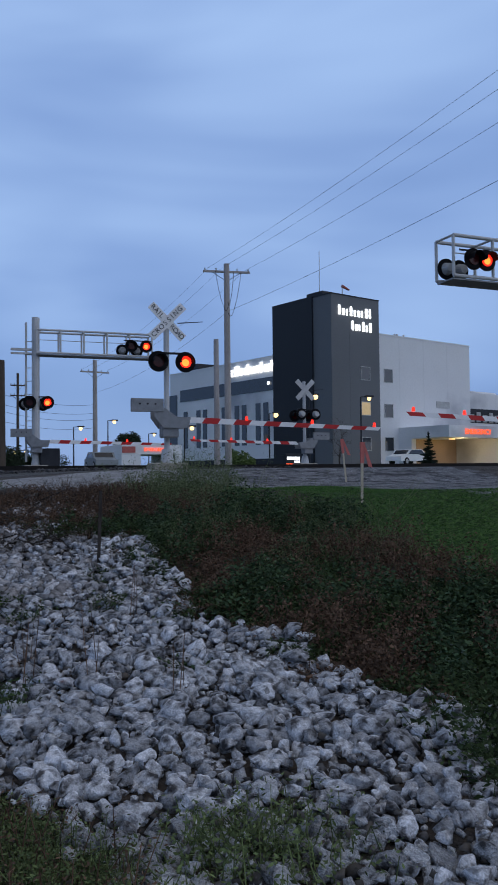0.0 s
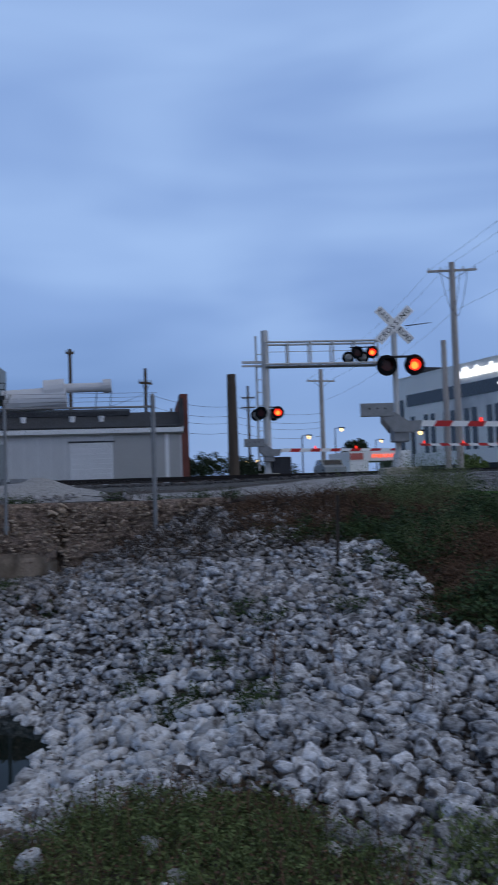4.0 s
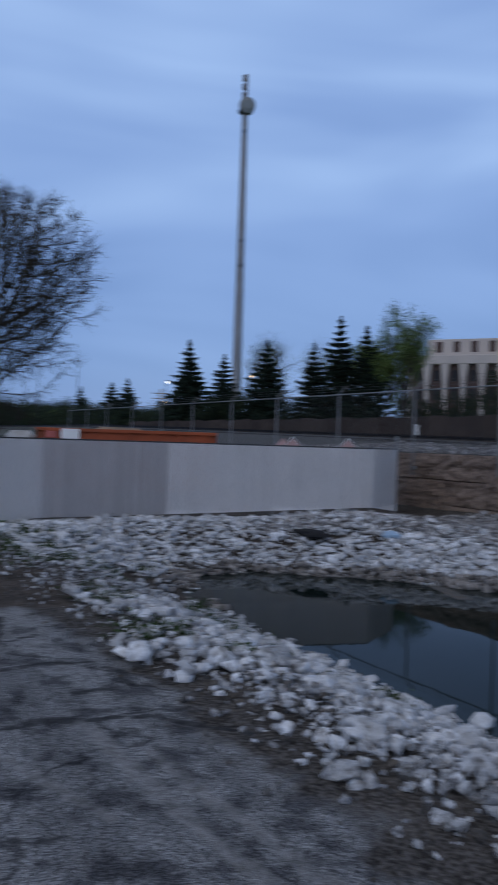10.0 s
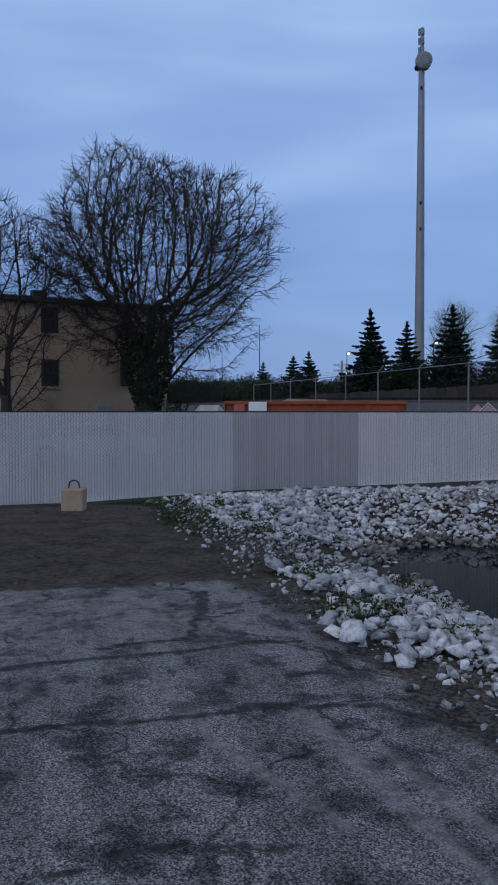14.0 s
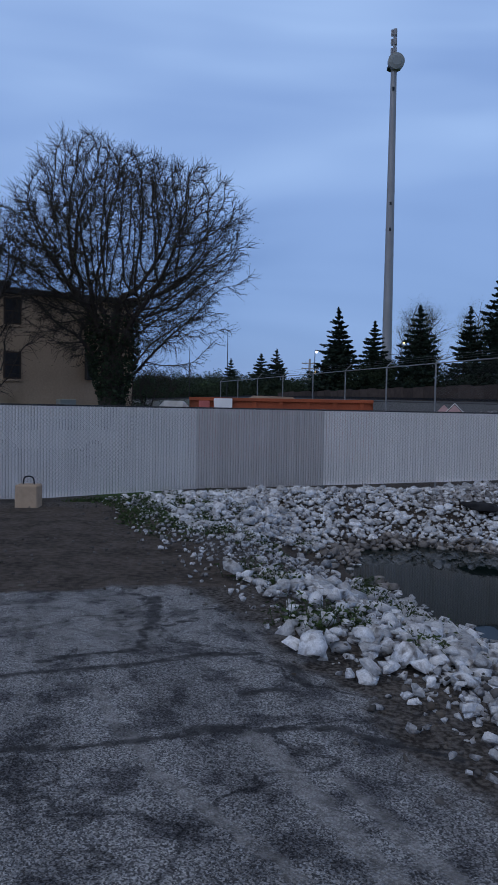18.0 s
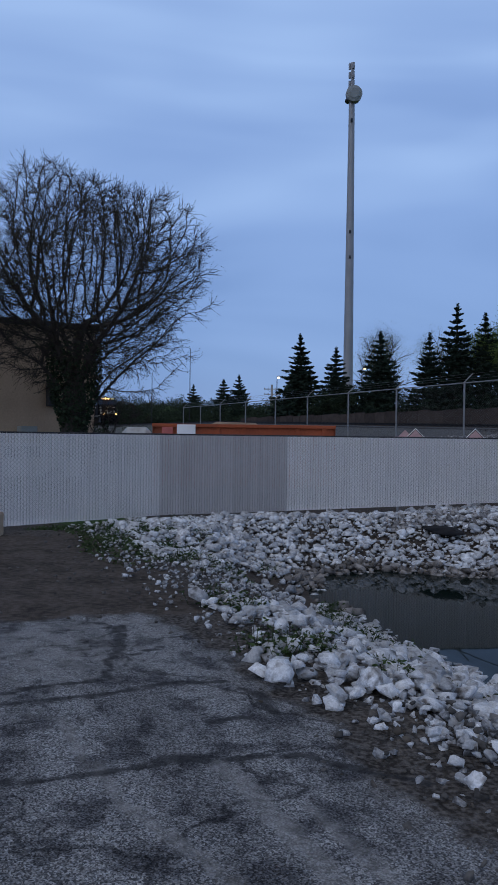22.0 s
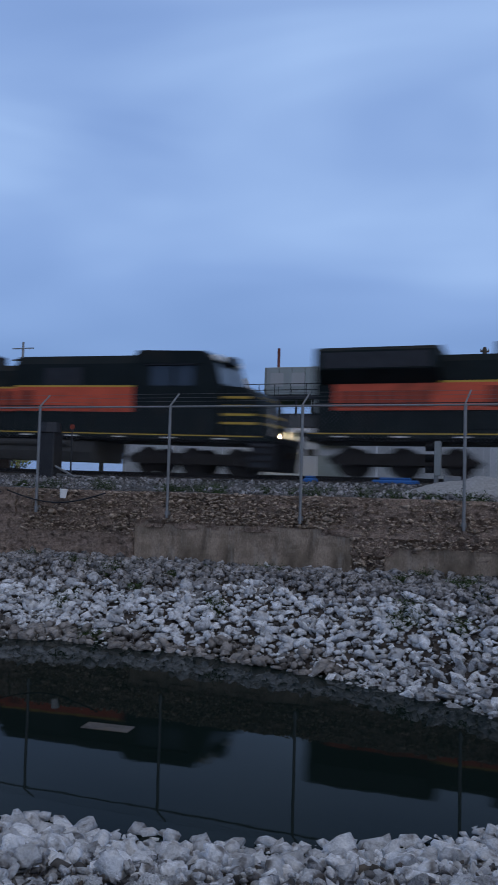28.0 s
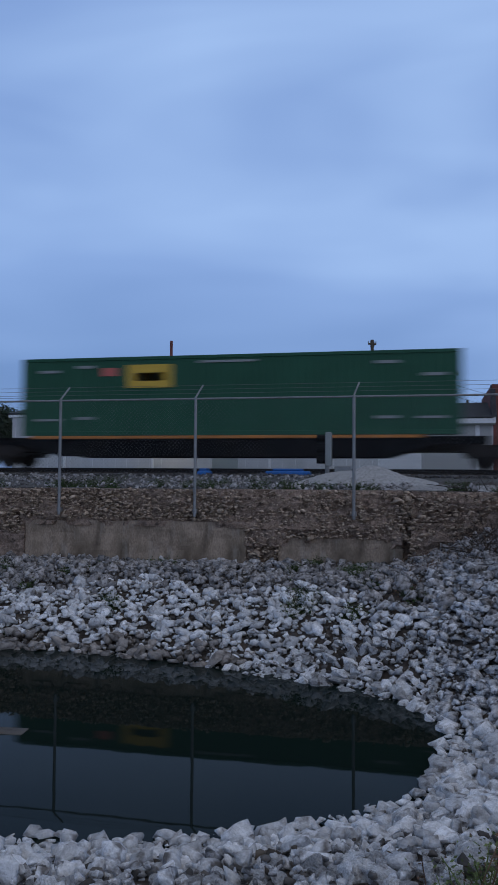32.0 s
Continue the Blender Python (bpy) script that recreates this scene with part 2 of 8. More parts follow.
M = {
    "stone": mat("limestone", (0.56, 0.56, 0.575), 0.9, 0.48, 22, 90, 1.0, dirt=(0.07, 0.066, 0.066), dirt_amount=0.50, random_tone=0.42, island=True, dist=0.03),
    "stone_one": mat("limestone_single", (0.58, 0.58, 0.59), 0.9, 0.40, 2.0, 8.0, 0.8, dirt=(0.08, 0.076, 0.075), dirt_amount=0.42, random_tone=0.38, dist=0.1),
    "stone_pale": mat("clean_limestone", (0.65, 0.65, 0.66), 0.9, 0.32, 17, 80, 1.0, dirt=(0.17, 0.155, 0.145), dirt_amount=0.30, random_tone=0.34, island=True, dist=0.02),
    "stone_pale_one": mat("clean_limestone_single", (0.65, 0.65, 0.66), 0.9, 0.32, 2.2, 9.0, 0.9, dirt=(0.13, 0.115, 0.107), dirt_amount=0.34, random_tone=0.42, dist=0.06),
    "grass_tuft": mat("rough_grass", (0.12, 0.155, 0.06), 0.85, 0.35, 4, 20, 0.0, random_tone=0.5, island=True),
    # dark stone for grit, blocks and boards; in riprap gaps it stands for shade
    "stone_dark": mat("dark_stone_and_gap_shade", (0.105, 0.098, 0.092), 0.9, 0.35, 6, 45, 0.6, dirt=(0.12, 0.10, 0.08), dirt_amount=0.4, random_tone=0.4, island=True),
    "rubble": mat("grey_rubble", (0.34, 0.325, 0.32), 0.9, 0.4, 22, 80, 0.9, dirt=(0.075, 0.068, 0.062), dirt_amount=0.5, random_tone=0.45, island=True),
    "slat_wire": mat("vinyl_coated_wire", (0.52, 0.50, 0.49), 0.6, 0.1, 6, 40, 0.0),
    "wall": mat("weathered_wall", (0.305, 0.226, 0.178), 0.92, 0.5, 11, 60, 1.0, dirt=(0.10, 0.072, 0.056), dirt_amount=0.30, random_tone=0.06, dist=0.08, stretch=(1, 1, 1.25)),
    "wall_smooth": mat("stained_concrete", (0.30, 0.232, 0.175), 0.85, 0.42, 1.8, 26, 0.7, dirt=(0.13, 0.10, 0.072), dirt_amount=0.40, random_tone=0.025, stretch=(1.3, 1, 0.7)),
    "ballast": mat("ballast", (0.09, 0.086, 0.085), 0.92, 0.45, 12, 60, 1.0, random_tone=0.4, island=True),
    "heap": mat("pale_gravel", (0.36, 0.355, 0.35), 0.92, 0.3, 10, 80, 0.8),
    "rail": mat("rail_steel", (0.016, 0.013, 0.012), 0.6, 0.3, 4, 40, 0.2),
    "tie": mat("creosoted_timber", (0.06, 0.048, 0.04), 0.85, 0.35, 4, 50, 0.4, random_tone=0.3),
    "slat": mat("grey_vinyl_slat", (0.76, 0.735, 0.72), 0.55, 0.06, 1.2, 25, 0.05, random_tone=0.05, island=True),
    "slat_aged": mat("aged_vinyl_slat", (0.53, 0.50, 0.49), 0.55, 0.08, 1.2, 25, 0.05, random_tone=0.10, island=True),
    "galv": mat("galvanised_steel", (0.24, 0.245, 0.25), 0.55, 0.2, 6, 60, 0.08, metal=0.4),
    "wire": mat("galvanised_wire", (0.16, 0.165, 0.17), 0.5, 0.1, 6, 40, 0.0, metal=0.6),
    "concrete": mat("concrete", (0.36, 0.33, 0.27), 0.9, 0.2, 4, 50, 0.4, dirt=(0.2, 0.18, 0.15), dirt_amount=0.25),
    "white_metal": mat("white_painted_metal", (0.62, 0.62, 0.64), 0.55, 0.07, 0.6, 20, 0.08, dirt=(0.42, 0.41, 0.40), dirt_amount=0.12),
    "white_siding": mat("white_siding", (0.50, 0.50, 0.515), 0.6, 0.06, 0.5, 18, 0.06, dirt=(0.4, 0.4, 0.4), dirt_amount=0.12),
    "grey_siding": mat("grey_siding", (0.37, 0.365, 0.36), 0.65, 0.08, 0.5, 18, 0.06),
    "roof": mat("dark_shingles", (0.045, 0.047, 0.052), 0.85, 0.3, 2, 30, 0.4),
    "trim": mat("white_trim", (0.72, 0.72, 0.73), 0.5, 0.05, 2, 20, 0.04),
    "brick_red": mat("red_brick", (0.17, 0.065, 0.055), 0.85, 0.25, 2, 30, 0.4),
    "hvac": mat("grey_green_sheet_metal", (0.30, 0.325, 0.31), 0.5, 0.1, 1, 15, 0.06, metal=0.2),
    "dark": mat("dark_metal", (0.035, 0.036, 0.04), 0.5, 0.3, 3, 30, 0.1, metal=0.3),
    "black": mat("black_paint", (0.007, 0.007, 0.008), 0.7, 0.3, 1.5, 20, 0.05, dirt=(0.014, 0.012, 0.011), dirt_amount=0.25, spec=0.08),
    "black_green": mat("blackish_green_paint", (0.012, 0.017, 0.018), 0.6, 0.25, 1.2, 20, 0.05, dirt=(0.022, 0.022, 0.02), dirt_amount=0.25, spec=0.1),
    "tank_grey": mat("dusty_grey_tank", (0.062, 0.058, 0.054), 0.8, 0.35, 2, 25, 0.15),
    "timber_dark": mat("dark_creosoted_pole", (0.085, 0.066, 0.052), 0.9, 0.3, 3, 40, 0.4, stretch=(1, 1, 0.1)),
    "stone_wet": mat("stained_waterline_stone", (0.27, 0.245, 0.225), 0.7, 0.35, 12, 60, 0.8, dirt=(0.06, 0.05, 0.042), dirt_amount=0.45, random_tone=0.4, island=True, spec=0.3),
    "wall_pebble": mat("wall_rubble", (0.41, 0.32, 0.245), 0.92, 0.35, 14, 60, 0.7, dirt=(0.12, 0.09, 0.068), dirt_amount=0.3, random_tone=0.38, island=True),
    "truck": mat("grimy_running_gear", (0.022, 0.018, 0.016), 0.8, 0.4, 4, 40, 0.3),
    "orange": mat("orange_paint", (0.62, 0.105, 0.055), 0.5, 0.15, 1.2, 20, 0.05, dirt=(0.22, 0.06, 0.03), dirt_amount=0.2),
    "yellow": mat("yellow_paint", (0.55, 0.36, 0.06), 0.5, 0.1, 2, 20, 0.03),
    "white": mat("white_paint", (0.86, 0.84, 0.81), 0.5, 0.05, 2, 30, 0.03),
    "red": mat("red_reflective", (0.50, 0.03, 0.03), 0.45, 0.1, 3, 30, 0.03),
    "alu": mat("aluminium", (0.46, 0.455, 0.44), 0.5, 0.15, 3, 40, 0.06, metal=0.2, dirt=(0.36, 0.34, 0.32), dirt_amount=0.25),
    "trailer": mat("white_trailer_skin", (0.80, 0.78, 0.77), 0.45, 0.06, 0.7, 20, 0.04, dirt=(0.5, 0.49, 0.47), dirt_amount=0.12),
    "cream": mat("cream_container_steel", (0.82, 0.71, 0.61), 0.55, 0.06, 0.7, 20, 0.05, dirt=(0.46, 0.40, 0.34), dirt_amount=0.12),
    "green": mat("green_container_steel", (0.022, 0.085, 0.05), 0.5, 0.15, 0.8, 20, 0.06),
    "logo_green": mat("green_decal", (0.10, 0.27, 0.17), 0.5, 0.1, 3, 30, 0.0),
    "logo_grey": mat("grey_decal", (0.25, 0.27, 0.27), 0.5, 0.1, 3, 30, 0.0),
    "tyre": mat("rubber", (0.02, 0.02, 0.022), 0.85, 0.3, 5, 40, 0.2),
    "hosp_white": mat("white_panel", (0.78, 0.77, 0.76), 0.65, 0.06, 0.15, 6, 0.03, dirt=(0.4, 0.4, 0.42), dirt_amount=0.1),
    "hosp_grey": mat("grey_panel", (0.155, 0.16, 0.165), 0.6, 0.1, 0.15, 6, 0.03),
    "hosp_dark": mat("charcoal_panel", (0.026, 0.028, 0.033), 0.5, 0.15, 0.15, 6, 0.03),
    "window": mat("window_glass", (0.022, 0.028, 0.036), 0.12, 0.15, 0.6, 4, 0.0, spec=0.7),
    "window_lit": mat("lit_window", (0.3, 0.25, 0.16), 0.4, 0.2, 0.6, 4, 0.0, emit=(1.0, 0.72, 0.36), power=0.35),
    "mast": mat("aluminium_mast", (0.52, 0.515, 0.50), 0.6, 0.15, 2, 30, 0.05, metal=0.1),
    "timber": mat("weathered_pole_timber", (0.40, 0.36, 0.33), 0.88, 0.3, 3, 40, 0.4, stretch=(1, 1, 0.1)),
    "stake": mat("pale_lath", (0.46, 0.40, 0.30), 0.8, 0.15, 5, 40, 0.2),
    "bark": mat("bark", (0.050, 0.042, 0.036), 0.95, 0.4, 6, 30, 0.6, stretch=(1, 1, 0.3)),
    "bud": mat("opening_buds", (0.075, 0.085, 0.035), 0.8, 0.35, 3, 20, 0.0, random_tone=0.4, island=True),
    "needle": mat("spruce_needles", (0.020, 0.033, 0.022), 0.85, 0.4, 3, 20, 0.0, random_tone=0.45, island=True),
    "leaf": mat("spring_leaves", (0.13, 0.185, 0.055), 0.75, 0.35, 3, 20, 0.0, random_tone=0.45, island=True),
    "leaf_thin": mat("thin_spring_leaves", (0.15, 0.175, 0.095), 0.8, 0.35, 3, 20, 0.0, random_tone=0.4, island=True),
    "leaf_dark": mat("dark_leaves", (0.030, 0.045, 0.024), 0.8, 0.4, 3, 20, 0.0, random_tone=0.45, island=True),
    "weed": mat("weed_leaves", (0.045, 0.069, 0.024), 0.8, 0.4, 4, 20, 0.0, random_tone=0.5, island=True),
    "weed_broad": mat("broad_weed_leaves", (0.046, 0.078, 0.034), 0.7, 0.35, 4, 20, 0.0, random_tone=0.5, island=True),
    "weed_brown": mat("dry_weed", (0.128, 0.078, 0.050), 0.9, 0.4, 4, 20, 0.0, random_tone=0.5, island=True),
    "brush": mat("dead_brush", (0.050, 0.036, 0.028), 0.9, 0.4, 4, 20, 0.0, random_tone=0.5, island=True),
    "weed_pale": mat("seeding_weed", (0.13, 0.16, 0.075), 0.85, 0.3, 4, 20, 0.0, random_tone=0.4, island=True),
    "grass": mat("turf", (0.072, 0.15, 0.036), 0.85, 0.3, 3, 20, 0.0, random_tone=0.4, island=True),
    "brick_tan": mat("tan_stucco", (0.43, 0.32, 0.225), 0.9, 0.15, 0.5, 12, 0.15, dirt=(0.2, 0.15, 0.10), dirt_amount=0.2),
    "motel_brick": mat("brown_brick", (0.105, 0.072, 0.064), 0.88, 0.2, 1, 14, 0.1),
    "motel_trim": mat("pale_concrete_frame", (0.60, 0.52, 0.46), 0.7, 0.08, 0.6, 10, 0.04),
    "board": mat("brown_fence_boards", (0.062, 0.046, 0.038), 0.88, 0.3, 2, 30, 0.2, random_tone=0.2),
    "rust": mat("orange_red_dumpster", (0.36, 0.085, 0.035), 0.6, 0.2, 1.5, 20, 0.1, dirt=(0.2, 0.06, 0.03), dirt_amount=0.25),
    "blue": mat("blue_plastic", (0.03, 0.13, 0.38), 0.5, 0.15, 3, 20, 0.05),
    "lens_red": mat("unlit_red_lens", (0.06, 0.008, 0.008), 0.2, 0.1, 4, 20, 0.0),
    "glow_red": mat("lit_red_lens", (0.5, 0.05, 0.02), 0.4, 0.05, 4, 20, 0.0, emit=(1.0, 0.022, 0.010), power=1.7),
    "glow_core": mat("lit_red_core", (0.8, 0.4, 0.1), 0.4, 0.05, 4, 20, 0.0, emit=(1.0, 0.17, 0.02), power=2.8),
    "glow_white": mat("lit_sign_letters", (0.8, 0.8, 0.8), 0.4, 0.02, 4, 20, 0.0, emit=(0.93, 0.96, 1.0), power=1.8),
    "glow_warm": mat("lit_sodium_lamp", (0.9, 0.7, 0.3), 0.4, 0.02, 4, 20, 0.0, emit=(1.0, 0.66, 0.27), power=2.4),
    "glow_flood": mat("lit_flood_lamp", (0.9, 0.8, 0.5), 0.4, 0.02, 4, 20, 0.0, emit=(1.0, 0.82, 0.46), power=45.0),
    "glow_head": mat("lit_headlight", (0.9, 0.8, 0.6), 0.4, 0.02, 4, 20, 0.0, emit=(1.0, 0.43, 0.11), power=10.0),
    "glow_orange": mat("lit_red_sign", (0.6, 0.1, 0.04), 0.4, 0.02, 4, 20, 0.0, emit=(1.0, 0.10, 0.03), power=1.6),
    "pink_sheet": mat("faded_pink_sign_sheet", (0.52, 0.33, 0.31), 0.5, 0.12, 3, 20, 0.03),
    "plastic_red": mat("faded_red_plastic", (0.5, 0.14, 0.12), 0.6, 0.2, 8, 30, 0.1),
    "mono": mat("galvanised_monopole", (0.30, 0.30, 0.31), 0.55, 0.12, 0.5, 10, 0.03, metal=0.3),
}


def streaks(material, colour, stretch, lo, hi, most):
    """Runs of another tone down a face."""
    n, l = material.node_tree.nodes, material.node_tree.links
    b = n["Principled BSDF"]
    before = b.inputs["Base Color"].links[0].from_socket
    co, mp, tx, mr, mix = n.new("ShaderNodeTexCoord"), n.new("ShaderNodeMapping"), n.new("ShaderNodeTexNoise"), n.new("ShaderNodeMapRange"), n.new("ShaderNodeMixRGB")
    mp.inputs["Scale"].default_value = stretch
    tx.inputs["Scale"].default_value, tx.inputs["Detail"].default_value, tx.inputs["Roughness"].default_value = 1.0, 7, 0.6
    mr.inputs["From Min"].default_value, mr.inputs["From Max"].default_value, mr.inputs["To Max"].default_value = lo, hi, most
    mix.inputs["Color2"].default_value = (*colour, 1)
    l.new(co.outputs["Object"], mp.inputs["Vector"])
    l.new(mp.outputs["Vector"], tx.inputs["Vector"])
    l.new(tx.outputs["Fac"], mr.inputs["Value"])
    l.new(mr.outputs["Result"], mix.inputs["Fac"])
    l.new(before, mix.inputs["Color1"])
    l.new(mix.outputs["Color"], b.inputs["Base Color"])


streaks(M["wall_smooth"], (0.42, 0.37, 0.32), (3.6, 3.6, 0.8), 0.54, 0.70, 0.55)
streaks(M["wall_smooth"], (0.075, 0.055, 0.04), (1.9, 1.9, 0.5), 0.60, 0.72, 0.8)


def ground_material():
    """Earth, asphalt, turf, pale gravel and dark mud that also stands in for shade between stones, laid by painted
    weights whose edges fray with noise.
    """
    m = bpy.data.materials.new("ground_surface")
    m.use_nodes = True
    n, l = m.node_tree.nodes, m.node_tree.links
    b = n["Principled BSDF"]
    co = n.new("ShaderNodeTexCoord")

    def tex(scale, detail=6, kind="ShaderNodeTexNoise"):
        q = n.new(kind)
        q.inputs["Scale"].default_value = scale
        if kind == "ShaderNodeTexNoise":
            q.inputs["Detail"].default_value = detail
        l.new(co.outputs["Object"], q.inputs["Vector"])
        return q

    def two_tone(a, c, source, lo=0.38, hi=0.62):
        r = n.new("ShaderNodeValToRGB")
        r.color_ramp.elements[0].position, r.color_ramp.elements[0].color = lo, (*a, 1)
        r.color_ramp.elements[1].position, r.color_ramp.elements[1].color = hi, (*c, 1)
        l.new(source, r.inputs["Fac"])
        return r.outputs["Color"]

    def blend(kind, a, c, fac):
        q = n.new("ShaderNodeMixRGB")
        q.blend_type = kind
        for i, v in (("Fac", fac), ("Color1", a), ("Color2", c)):
            if isinstance(v, (int, float)):
                q.inputs[i].default_value = v
            else:
                l.new(v, q.inputs[i])
        return q.outputs["Color"]

    coarse, mid_n, fine, grit = tex(0.55), tex(2.3, 8), tex(14, 8), tex(70, 3, "ShaderNodeTexVoronoi")
    earth = blend("MIX", two_tone((0.036, 0.030, 0.025), (0.115, 0.098, 0.084), mid_n.outputs["Fac"]), two_tone((0.022, 0.019, 0.017), (0.24, 0.22, 0.205), tex(34, 8).outputs["Fac"], 0.40, 0.66), 0.55)
    chips = tex(140, 1, "ShaderNodeTexVoronoi")
    tone = n.new("ShaderNodeSeparateColor")
    l.new(chips.outputs["Color"], tone.inputs["Color"])
    speck = blend("MULTIPLY", two_tone((0.080, 0.081, 0.085), (0.41, 0.412, 0.418), tone.outputs["Red"], 0.22, 0.97), two_tone((0.78, 0.78, 0.78), (1.16, 1.16, 1.16), tex(52, 8).outputs["Fac"], 0.40, 0.60), 1.0)
    patch = tex(3.1, 12)
    patch.inputs["Roughness"].default_value = 0.62
    worn = two_tone((0.42, 0.42, 0.44), (1.04, 1.04, 1.04), patch.outputs["Fac"], 0.41, 0.51)
    asphalt = blend("MULTIPLY", speck, worn, 1.0)
    crack = tex(0.42, 2, "ShaderNodeTexVoronoi")
    crack.feature = "DISTANCE_TO_EDGE"
    warp = n.new("ShaderNodeVectorMath")
    warp.operation = "MULTIPLY_ADD"
    l.new(mid_n.outputs["Color"], warp.inputs[0])
    warp.inputs[1].default_value = (1.3, 1.3, 0)
    l.new(co.outputs["Object"], warp.inputs[2])
    l.new(warp.outputs["Vector"], crack.inputs["Vector"])
    cr = n.new("ShaderNodeValToRGB")
    cr.color_ramp.elements[0].position, cr.color_ramp.elements[0].color = 0.004, (0.34, 0.34, 0.35, 1)
    cr.color_ramp.elements[1].position, cr.color_ramp.elements[1].color = 0.018, (1, 1, 1, 1)
    l.new(crack.outputs["Distance"], cr.inputs["Fac"])
    asphalt = blend("MULTIPLY", asphalt, cr.outputs["Color"], 0.9)
    # tyre-worn streaks running across the lot
    lay = n.new("ShaderNodeMapping")
    lay.inputs["Rotation"].default_value, lay.inputs["Scale"].default_value = (0, 0, radians(-68)), (0.35, 2.6, 1)
    l.new(co.outputs["Object"], lay.inputs["Vector"])
    streak = tex(1.0, 10)
    l.new(lay.outputs["Vector"], streak.inputs["Vector"])
    asphalt = blend("MULTIPLY", asphalt, two_tone((0.50, 0.50, 0.51), (1.25, 1.25, 1.24), streak.outputs["Fac"], 0.44, 0.53), 0.42)
    turf = two_tone((0.028, 0.055, 0.016), (0.085, 0.155, 0.042), fine.outputs["Fac"])
    pale = blend("MIX", two_tone((0.25, 0.245, 0.24), (0.44, 0.435, 0.43), mid_n.outputs["Fac"]), two_tone((0.18, 0.175, 0.17), (0.46, 0.45, 0.45), fine.outputs["Fac"]), 0.5)
    mud_gap_shade = blend("MIX", two_tone((0.042, 0.034, 0.028), (0.108, 0.089, 0.075), mid_n.outputs["Fac"]), two_tone((0.032, 0.026, 0.022), (0.145, 0.121, 0.103), fine.outputs["Fac"]), 0.4)
    grey = two_tone((0.055, 0.053, 0.052), (0.18, 0.176, 0.172), fine.outputs["Fac"], 0.36, 0.66)
    last = earth
    for zone, surface in (("mud_gap_shade", mud_gap_shade), ("ballast", grey), ("gravel", pale), ("turf", turf), ("asphalt", asphalt)):
        at = n.new("ShaderNodeAttribute")
        at.attribute_name = zone
        s = n.new("ShaderNodeMath")
        s.operation = "MULTIPLY_ADD"
        s.inputs[1].default_value = 1.6
        l.new(mid_n.outputs["Fac"], s.inputs[0])
        l.new(at.outputs["Fac"], s.inputs[2])
        r = n.new("ShaderNodeMapRange")
        r.inputs["From Min"].default_value, r.inputs["From Max"].default_value = 1.15, 1.42
        l.new(s.outputs[0], r.inputs["Value"])
        last = blend("MIX", last, surface, r.outputs["Result"])
    stain = tex(11, 6)
    for zone, surface, most in (("dust", two_tone((0.20, 0.195, 0.19), (0.36, 0.355, 0.35), fine.outputs["Fac"]), 0.5), ("tar", two_tone((0.020, 0.020, 0.022), (0.060, 0.060, 0.062), fine.outputs["Fac"]), 0.85)):
        at, s, r = n.new("ShaderNodeAttribute"), n.new("ShaderNodeMath"), n.new("ShaderNodeMapRange")
        at.attribute_name = zone
        s.operation, s.inputs[1].default_value = "MULTIPLY_ADD", 1.3
        l.new(stain.outputs["Fac"], s.inputs[0])
        l.new(at.outputs["Fac"], s.inputs[2])
        r.inputs["From Min"].default_value, r.inputs["From Max"].default_value, r.inputs["To Max"].default_value = 1.08, 1.45, most
        l.new(s.outputs[0], r.inputs["Value"])
        last = blend("MIX", last, surface, r.outputs["Result"])
    l.new(last, b.inputs["Base Color"])
    b.inputs["Roughness"].default_value, b.inputs["Specular IOR Level"].default_value = 0.92, 0.12
    h = n.new("ShaderNodeMath")
    h.operation = "ADD"
    l.new(fine.outputs["Fac"], h.inputs[0])
    l.new(grit.outputs["Distance"], h.inputs[1])
    bp = n.new("ShaderNodeBump")
    bp.inputs["Strength"].default_value, bp.inputs["Distance"].default_value = 0.6, 0.02
    l.new(h.outputs[0], bp.inputs["Height"])
    l.new(bp.outputs["Normal"], b.inputs["Normal"])
    return m


def water_material():
    m = bpy.data.materials.new("still_dark_water")
    m.use_nodes = True
    n, l = m.node_tree.nodes, m.node_tree.links
    b = n["Principled BSDF"]
    b.inputs["Base Color"].default_value = (0.007, 0.013, 0.011, 1)
    b.inputs["Roughness"].default_value, b.inputs["IOR"].default_value = 0.02, 1.33
    b.inputs["Specular IOR Level"].default_value = 0.06
    co, w = n.new("ShaderNodeTexCoord"), n.new("ShaderNodeTexNoise")
    w.inputs["Scale"].default_value, w.inputs["Detail"].default_value = 1.3, 3
    l.new(co.outputs["Object"], w.inputs["Vector"])
    bp = n.new("ShaderNodeBump")
    bp.inputs["Strength"].default_value, bp.inputs["Distance"].default_value = 0.06, 0.012
    l.new(w.outputs["Fac"], bp.inputs["Height"])
    l.new(bp.outputs["Normal"], b.inputs["Normal"])
    return m


M["bag_blue"] = mat("pale_blue_plastic", (0.35, 0.48, 0.62), 0.5, 0.15, 6, 30, 0.05)
RAG, BAG = (-15.77, 10.2), (-14.66, 11.55)
GROUND, WATER = ground_material(), water_material()

# ---- building helpers ----
def part(name, bm, material, parent=None, label="", smooth=False):
    """Links a bmesh as one mesh object under a thing or a part."""
    me = bpy.data.meshes.new(name)
    bm.to_mesh(me)
    bm.free()
    me.materials.append(M[material] if isinstance(material, str) else material)
    if smooth:
        me.polygons.foreach_set("use_smooth", [True] * len(me.polygons))
    ob = new(name, me)
    ob.parent = parent
    return tagged(ob, label)


def empty(name, m, label, category, group="", kind=""):
    ob = new(name)
    ob.empty_display_size = 0.3
    ob.matrix_basis = m
    return tagged(ob, label, category, group, kind)


